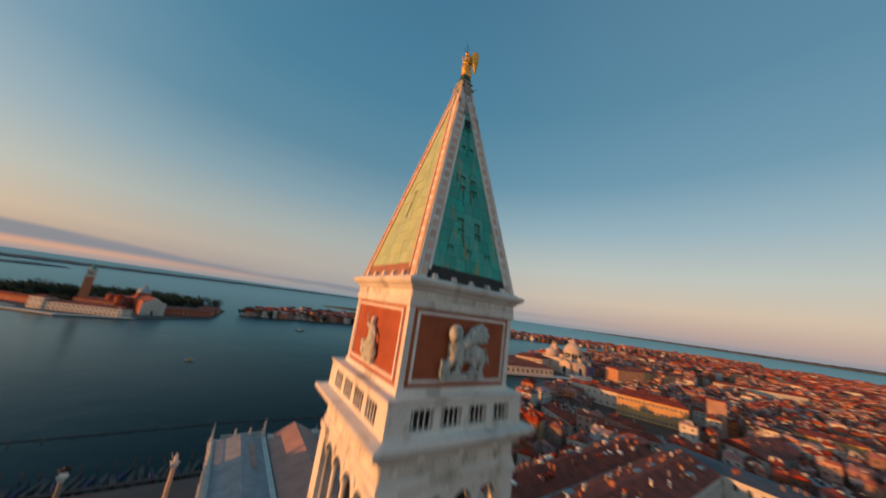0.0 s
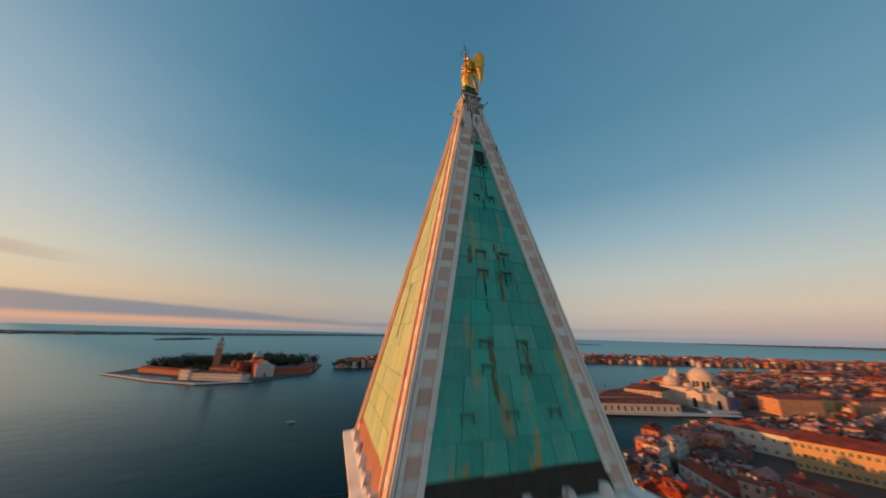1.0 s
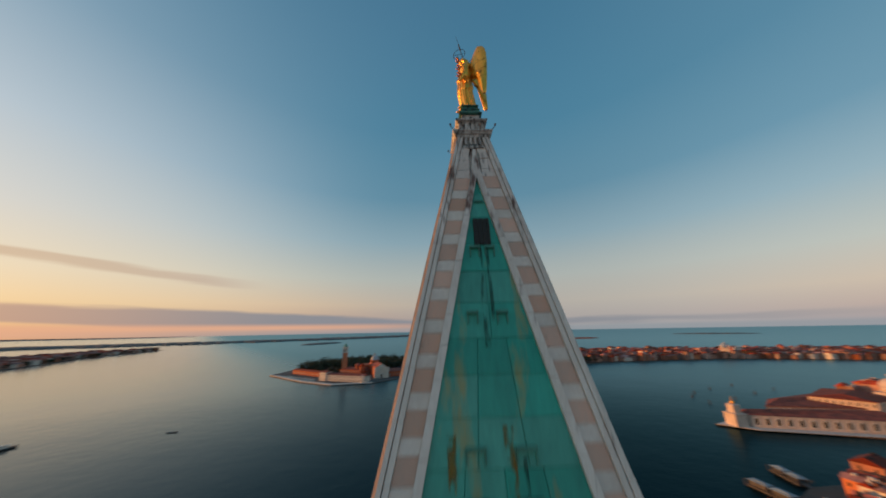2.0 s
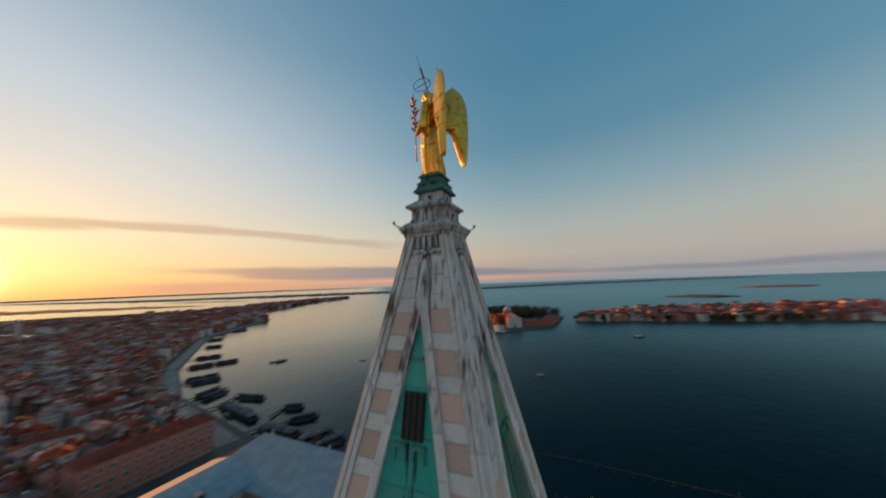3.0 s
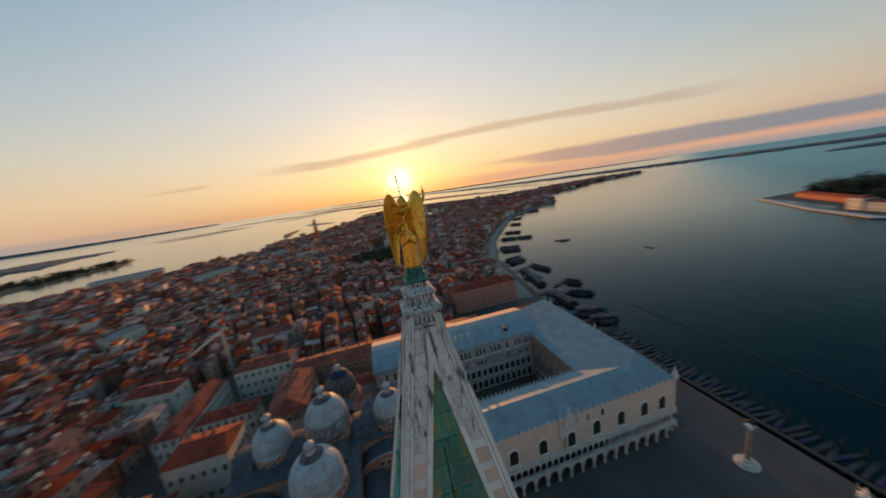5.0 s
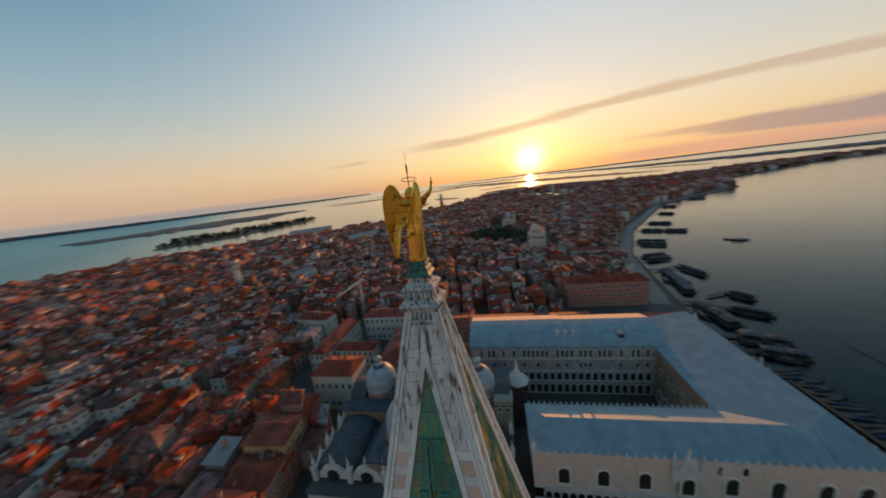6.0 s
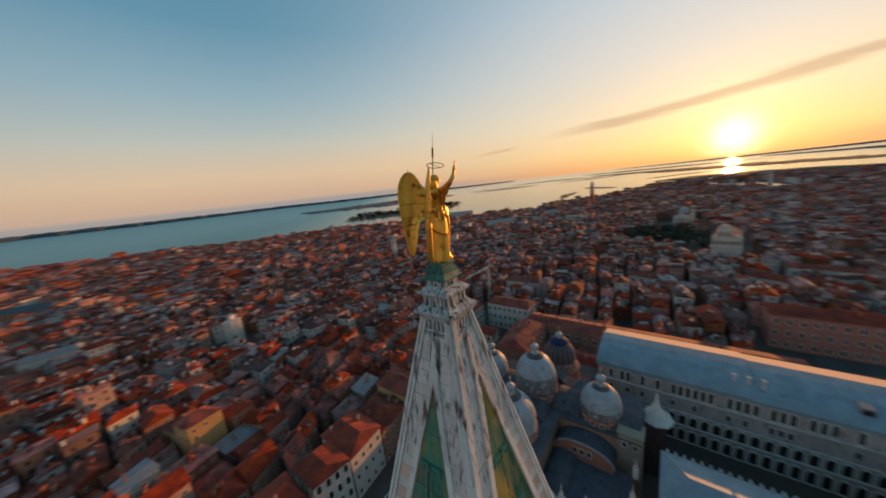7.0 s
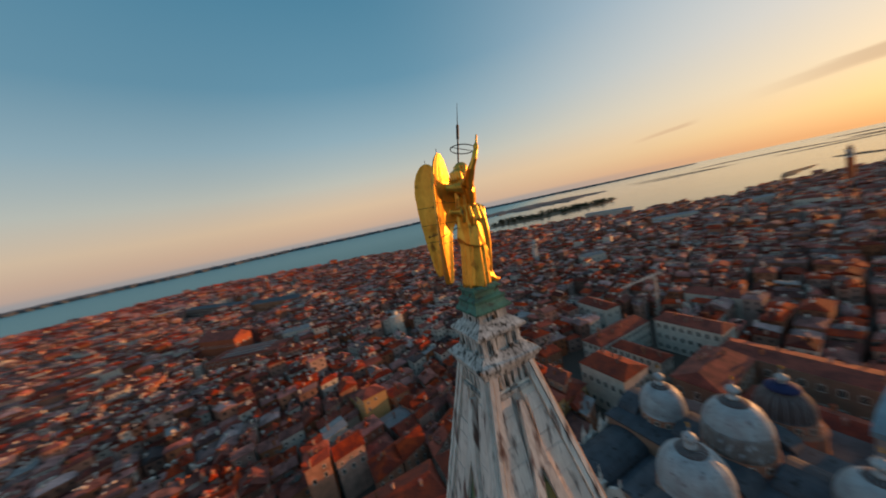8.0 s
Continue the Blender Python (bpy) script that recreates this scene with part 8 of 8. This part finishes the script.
both = [NORTH_CITY, SOUTH_CITY]
near_plots = sorted(plots(both, (9.8, 8.6), 0, 420, 1, 19.0, 2.0, (-700, -700, 700, 700)))
own, joined = near_plots[:196], near_plots[196:]
far_houses("town_houses", joined, "dense old town houses with terracotta roofs", True, True, 5)
far_houses("middle_houses", plots(both, (12.2, 10.4), 420, 1000, 2, 20.0, 2.8, (-1700, -1700, 1700, 1700)), "dense old town roofs of weathered terracotta", False, True, 6)
far_houses("distant_houses", plots(both, (22.0, 17.0), 1000, 2700, 3, 16.0, 3.5, (-3600, -3600, 3000, 3000)), "far town roofs of weathered terracotta", False, False, 7)
far_houses("island_houses", plots([GIUDECCA], (15.0, 12.0), 0, 2600, 4, 9.0, 4.0, (-3200, -3200, 1500, 1500)), "houses with terracotta roofs on a long island", False, False, 8)


# ---- trees ----
def leaf_clump(s, cx, cy, cz, r, h, count, size, rnd, slot=0):
    """A crown of many small tilted leaf sprays."""
    for _ in range(count):
        u, v, w = rnd.gauss(0, 1), rnd.gauss(0, 1), rnd.gauss(0, 1)
        k = (rnd.random() ** 0.45) / max(1e-6, math.sqrt(u * u + v * v + w * w))
        x, y, z = cx + u * k * r, cy + v * k * r, cz + w * k * h
        a, b = rnd.uniform(0, 6.28), rnd.uniform(-0.9, 0.9)
        g = size * rnd.uniform(0.6, 1.3)
        e1 = Vector((math.cos(a), math.sin(a), b)) * g
        e2 = Vector((-math.sin(a), math.cos(a), rnd.uniform(-0.9, 0.9))) * g * 0.7
        p = Vector((x, y, z))
        s.add([p - e1, p + e2, p + e1, p - e2], [(0, 1, 2, 3)], slot)


def wood(name, label, spots, seed, size=1.6, count=90):
    rnd = random.Random(seed)
    s = Shape()
    for x, y, r, h in spots:
        s.tube([(x, y, 0.6), (x, y, h * 0.6)], [r * 0.12, r * 0.06], 5, 1)
        leaf_clump(s, x, y, GROUND_Z + h * 0.6, r, h * 0.42, count, size, rnd)
    return solid(name, s, (LEAF, BARK), label, "trees", kind="stuff")


def scatter(poly, n, seed, lo, hi, test=None):
    rnd = random.Random(seed)
    xs, ys = [p[0] for p in poly], [p[1] for p in poly]
    got = []
    while len(got) < n:
        x, y = rnd.uniform(min(xs), max(xs)), rnd.uniform(min(ys), max(ys))
        if inside(poly, x, y) and (test is None or test(x, y)):
            h = rnd.uniform(lo, hi)
            got.append((x, y, h * 0.46, h))
    return got


wood("island_wood", "dark green trees covering the island's garden", scatter([(36, -728), (62, -728), (66, -690), (200, -690), (300, -668), (318, -780), (200, -885), (70, -860), (28, -760)], 230, 1, 14, 23), 11)
wood("academy_trees", "dark trees in a garden among the houses", scatter([(-830, -210), (-890, -206), (-894, -188), (-836, -190)], 26, 8, 13, 18), 18)
wood("island_trees", "dark green trees behind the island's boat house", scatter([(198, -614), (288, -679), (280, -700), (190, -662)], 30, 2, 9, 14), 12)
wood("park_wood", "dark park trees along the eastern tip", scatter([(1150, -800), (1420, -1260), (1590, -1800), (1670, -1760), (1600, -1150), (1400, -800)], 420, 3, 10, 17), 13, 2.8, 34)
wood("cemetery_wood", "dark cypress trees on a low island", scatter(MICHELE, 230, 4, 8, 15), 14, 2.6, 34)
wood("giudecca_trees", "trees in gardens on the long island", scatter(GIUDECCA, 240, 5, 9, 15, lambda x, y: shore_gap(GIUDECCA, x, y) > 10) + scatter(GIUDECCA, 150, 25, 11, 17, lambda x, y: x > -420), 15, 2.4, 34)
wood("garden_trees", "trees in gardens between the houses", scatter([(388, -44), (478, -40), (478, 26), (386, 30)], 44, 6, 14, 20) + scatter([(-420, 150), (-340, 150), (-340, 230), (-420, 230)], 16, 7, 9, 13) +
     scatter([(-620, -20), (-500, -20), (-500, 50), (-620, 50)], 22, 8, 9, 14), 16, 1.5, 60)


def garden_tree(x, y, h, seed):
    rnd = random.Random(seed)
    t = thing("tree", "leafy dark green tree in the waterside garden", "tree", x, y, GROUND_Z, rnd.uniform(0, 360), group="trees of the waterside garden")
    s = Shape().tube([(0, 0, 0), (0.1, 0, h * 0.35), (0.0, 0.15, h * 0.6)], [0.35, 0.25, 0.12], 8)
    for k in range(5):
        a = k * 1.26
        s.tube([(0.08, 0, h * (0.3 + 0.04 * k)), (math.cos(a) * h * 0.16, math.sin(a) * h * 0.16, h * (0.5 + 0.05 * k)), (math.cos(a) * h * 0.25, math.sin(a) * h * 0.25, h * (0.62 + 0.05 * k))], [0.14, 0.09, 0.04], 6)
    part("trunk", s, BARK, t)
    c = Shape()
    for k in range(7):
        a = k * 0.9
        leaf_clump(c, math.cos(a) * h * 0.17, math.sin(a) * h * 0.17, h * rnd.uniform(0.5, 0.85), h * 0.18, h * 0.15, 70, 0.42, rnd)
    part("crown", c, LEAF, t)


for k, (x, y) in enumerate(((-42, -58), (-48, -66), (-40, -76), (-52, -80), (-44, -90), (-56, -94), (-62, -62), (-70, -74), (-74, -88), (-84, -66), (-88, -84), (-98, -72), (-102, -92), (-110, -80))):
    garden_tree(x, y, 9 + (k * 7 % 5), k)


# ---- a building crane among the houses ----
def build_crane(x, y, high, reach):
    c = thing("tower_crane", "slender pale building crane standing among the roofs", "crane", x, y, GROUND_Z)
    mast = Shape()
    for sx in (-0.6, 0.6):
        for sy in (-0.6, 0.6):
            mast.tube([(sx, sy, 0), (sx, sy, high)], 0.16, 5)
    for k in range(int(high / 1.5)):
        f = -1 if k % 2 else 1
        for sy in (-0.6, 0.6):
            mast.tube([(-0.6 * f, sy, 1.5 * k), (0.6 * f, sy, 1.5 * k + 1.5)], 0.07, 4).tube([(sy, -0.6 * f, 1.5 * k), (sy, 0.6 * f, 1.5 * k + 1.5)], 0.07, 4)
    part("mast", mast, WHITE, c, "pale lattice mast")
    jib = Shape().tube([(6.0, 0.3, high + 0.2), (-reach, 2.0, high + 0.2)], 0.18, 5).tube([(6.0, -0.9, high + 0.2), (-reach, 1.0, high + 0.2)], 0.18, 5).tube([(5.0, -0.3, high + 1.4), (-reach, 1.5, high + 0.7)], 0.16, 5)
    for k in range(14):
        u = 5.0 - (reach + 4.0) * k / 14
        jib.tube([(u, 0.2, high + 0.2), (u - 1.0, 0.3, high + 1.2), (u - 2.0, -0.4, high + 0.2)], 0.07, 4)
    part("jib", jib, WHITE, c, "pale lattice jib")
    part("counterweight", Shape().box(5.6, -0.3, high - 0.6, 1.6, 1.4, 1.8), PINKROOF, c)
    part("cab", Shape().box(-1.2, 1.1, high - 1.2, 1.4, 1.2, 1.9, top=0.9), WHITE, c)


build_crane(183, 104, 30.5, 30)


# ---- boats, landing stages, piles ----
def boat_shape(length, width, height):
    s = Shape()
    n = 9
    loops = []
    for k in range(n):
        f = k / (n - 1)
        w = width / 2 * math.sin(math.pi * (0.12 + 0.80 * f)) ** 0.6
        x = (f - 0.5) * length
        lift = 0.5 * height * (abs(f - 0.5) * 2) ** 3
        loops.append([(x, -w, height * 0.5 + lift), (x, -w * 0.75, -0.25), (x, w * 0.75, -0.25), (x, w, height * 0.5 + lift)])
    s.rings(loops)
    return s


def boat(name, label, x, y, turn, length, width, mat, cabin_mat, group=""):
    b = thing(name, label, "boat", x, y, 0.0, turn, group)
    part("hull", boat_shape(length, width, width * 0.42), mat, b)
    if cabin_mat:
        part("cabin", Shape().box(-length * 0.06, 0, width * 0.42, length * 0.5, width * 0.7, width * 0.45, top=0.88), cabin_mat, b)
        part("cabin_roof", Shape().box(-length * 0.06, 0, width * 0.67, length * 0.54, width * 0.76, 0.12), cabin_mat, b)
    return b


boat("yellow_boat", "small yellow and white boat on the open water", 31, -295, 8, 6, 2.2, WHITE, YELLOW)
boat("water_bus", "dark passenger boat crossing the basin", 344, -254, 60, 20, 4.5, HULL, WHITE)
boat("motor_boat", "small dark motor boat on the water", 240, -289, 10, 8, 2.4, HULL, None)
for k in range(5):
    boat("harbour_boat", "small white boat moored in the island's harbour", 296 - 14 * k, -617 + 11.5 * k, 60, 7, 2.4, WHITE, None, "boats in the island harbour")
boat("motor_boat", "small dark motor boat near the island", -90, -524, 5, 14, 4, HULL, WHITE)
rnd = random.Random(77)
gondola = boat_shape(10.5, 1.5, 0.8).tube([(4.9, 0, 0.6), (5.3, 0, 1.2), (5.2, 0, 1.6)], [0.12, 0.06, 0.1], 5).tube([(-4.9, 0, 0.6), (-5.3, 0, 1.3)], [0.1, 0.04], 5).mesh("hull", GONDOLA)
cover = Shape().box(0, 0, 0.55, 5.0, 1.25, 0.35, top=0.7).mesh("cover", CANVAS)
dark_cover = Shape().box(0.4, 0, 0.5, 4.2, 1.15, 0.25, top=0.7).mesh("cover", GONDOLA)
for k in range(66):
    x = -34 + 2.4 * k + rnd.uniform(-0.5, 0.5)
    g = thing("gondola", "black gondola with a cloth cover moored at the quay", "gondola", x, -121.0 - rnd.uniform(0, 3.5), 0.0, 90 + rnd.uniform(-14, 14), group="gondolas along the quay")
    part("hull", gondola, None, g)
    part("cover", cover if k % 3 == 0 else dark_cover, None, g)
pile = Shape().tube([(0, 0, -1), (0, 0, 3.4)], [0.16, 0.13], 6).mesh("mooring_pile", WOOD)
for k in range(40):
    ob = new("mooring_pile", pile)
    ob.matrix_basis = pose(-36 + 4.1 * k, -128.5 + rnd.uniform(-1, 1), 0, rnd.uniform(-4, 4), rnd.uniform(-4, 4))
    tagged(ob, "dark wooden mooring pile beside the gondolas", "pile", "mooring piles along the quay")
solid("boat_pier", Shape().box(40, -117.5, 0.9, 150, 1.6, 0.25), WOOD, "long dark wooden landing walk along the quay", "pier")


def stage(x0, y0, x1, y1, wide, roofs, boats, gang):
    """A floating stage between two points, with low roofs, a gangway to the quay and boats alongside."""
    ln, turn = math.hypot(x1 - x0, y1 - y0), math.degrees(math.atan2(y1 - y0, x1 - x0))
    s = thing("landing_stage", "dark floating landing stage with low roofs", "landing stage", (x0 + x1) / 2, (y0 + y1) / 2, 0.0, turn, group="landing stages along the quay")
    part("pontoon", Shape().box(0, 0, 0.4, ln, wide * 0.8, 1.2), TAR, s)
    for k in range(roofs):
        cx, w = -ln / 2 + ln * (k + 0.5) / roofs, ln / roofs
        part("shelter_roof", Shape().box(cx, 0, 3.3, w * 0.9, wide * 0.72, 0.25).box(cx, 0, 3.7, w * 0.9, wide * 0.4, 0.6, top=0.4), LEAD if x0 < -150 else LEAD_DARK, s)
        part("wall_panel", Shape().box(cx, wide * 0.25, 2.1, w * 0.8, 0.15, 2.2), HULL, s)
        for sx in (-1, 1):
            for sy in (-1, 1):
                part("post", Shape().box(cx + sx * w * 0.4, sy * wide * 0.32, 2.1, 0.22, 0.22, 2.3), TAR, s)
    gx, gy = gang
    inv = Matrix.Rotation(-math.radians(turn), 4, "Z") @ Matrix.Translation((-(x0 + x1) / 2, -(y0 + y1) / 2, 0))
    p, q = inv @ Vector((x0, y0, 1.1)), inv @ Vector((gx, gy, 1.3))
    part("gangway", Shape().box((p.x + q.x) / 2, (p.y + q.y) / 2, 1.2, (q - p).length, 2.4, 0.25, turn=math.atan2(q.y - p.y, q.x - p.x)), TAR, s)
    for k in range(8):
        part("mooring_post", Shape().tube([(-ln / 2 + ln * k / 7, wide * 0.52 * (1 if k % 2 else -1), -1), (-ln / 2 + ln * k / 7, wide * 0.52 * (1 if k % 2 else -1), 3.6)], 0.18, 6), TAR, s)
    c, w = math.cos(math.radians(turn)), math.sin(math.radians(turn))
    for k in range(boats):
        side = 1 if k % 2 else -1
        f = (k // 2 + 0.5) / ((boats + 1) // 2) - 0.5
        bx, by = (x0 + x1) / 2 + c * f * ln - w * side * wide * 0.75, (y0 + y1) / 2 + w * f * ln + c * side * wide * 0.75
        boat("moored_boat", "dark passenger boat moored beside a landing stage", bx, by, turn + (4 if k % 2 else -3), min(14, ln * 0.5), 2.7, HULL if k % 3 else TAR, (HULL, PINKROOF, TAR)[k % 3], "boats moored along the quay")


for row in ((423, -196, 401, -240, 8, 4, 4, (430, -186)), (365, -166, 354, -192, 8, 2, 2, (368, -156)), (350, -163, 340, -186, 7, 2, 2, (354, -152)), (300, -144, 304, -166, 7, 2, 2, (300, -132)), (287, -143, 293, -165, 6, 2, 1, (286, -131)),
            (258, -142, 208, -134, 9, 5, 2, (262, -128)), (266, -157, 240, -163, 5, 2, 2, (262, -145)), (190, -128, 160, -129, 10, 3, 1, (196, -113)), (182, -139, 169, -155, 4, 1, 2, (186, -128)), (205, -154, 192, -162, 3, 1, 2, (200, -140)),
            (150, -123, 142, -141, 8, 2, 3, (151, -113)), (136, -122, 130, -138, 6, 2, 1, (137, -113)), (547, -277, 534, -294, 8, 2, 2, (552, -266)), (618, -318, 608, -337, 9, 2, 2, (622, -310)), (690, -405, 684, -430, 9, 2, 2, (698, -392)),
            (470, -226, 455, -250, 7, 2, 2, (474, -215)), (-172, -152, -170, -172, 7, 2, 1, (-172, -148)), (-196, -168, -200, -186, 7, 2, 1, (-195, -164))):
    stage(*row)
for k in range(36):
    ob = new("channel_pile", pile)
    ob.matrix_basis = pose(-60 + 7.5 * k, -159 + 3 * math.sin(k * 0.4), -1.8)
    tagged(ob, "low dark channel pile in the basin", "pile", "channel piles in the basin")
solid("floating_boom", Shape().tube([(-70, -157, 0.1), (0, -162, 0.1), (60, -160, 0.1), (140, -161, 0.1)], 0.22, 6), TAR, "dark floating boom on the water", "boom")
for k, (x, y) in enumerate(((-373, -414), (-348, -354), (-445, -398), (-303, -339), (-330, -390), (-400, -380), (-420, -430), (-310, -370))):
    t = thing("channel_marker", "dark wooden channel marker of tied piles", "marker", x, y, 0, group="channel markers near the point")
    for a in range(3):
        part("pile", Shape().tube([(math.cos(a * 2.1) * 0.7, math.sin(a * 2.1) * 0.7, -1), (0.1 * math.cos(a * 2.1), 0.1 * math.sin(a * 2.1), 4.5)], 0.25, 6), WOOD, t)


# ---- the nearest houses, one by one ----
for k, (_, quad, h, a, b) in enumerate(own):
    near_house(k, quad, h, a, b)
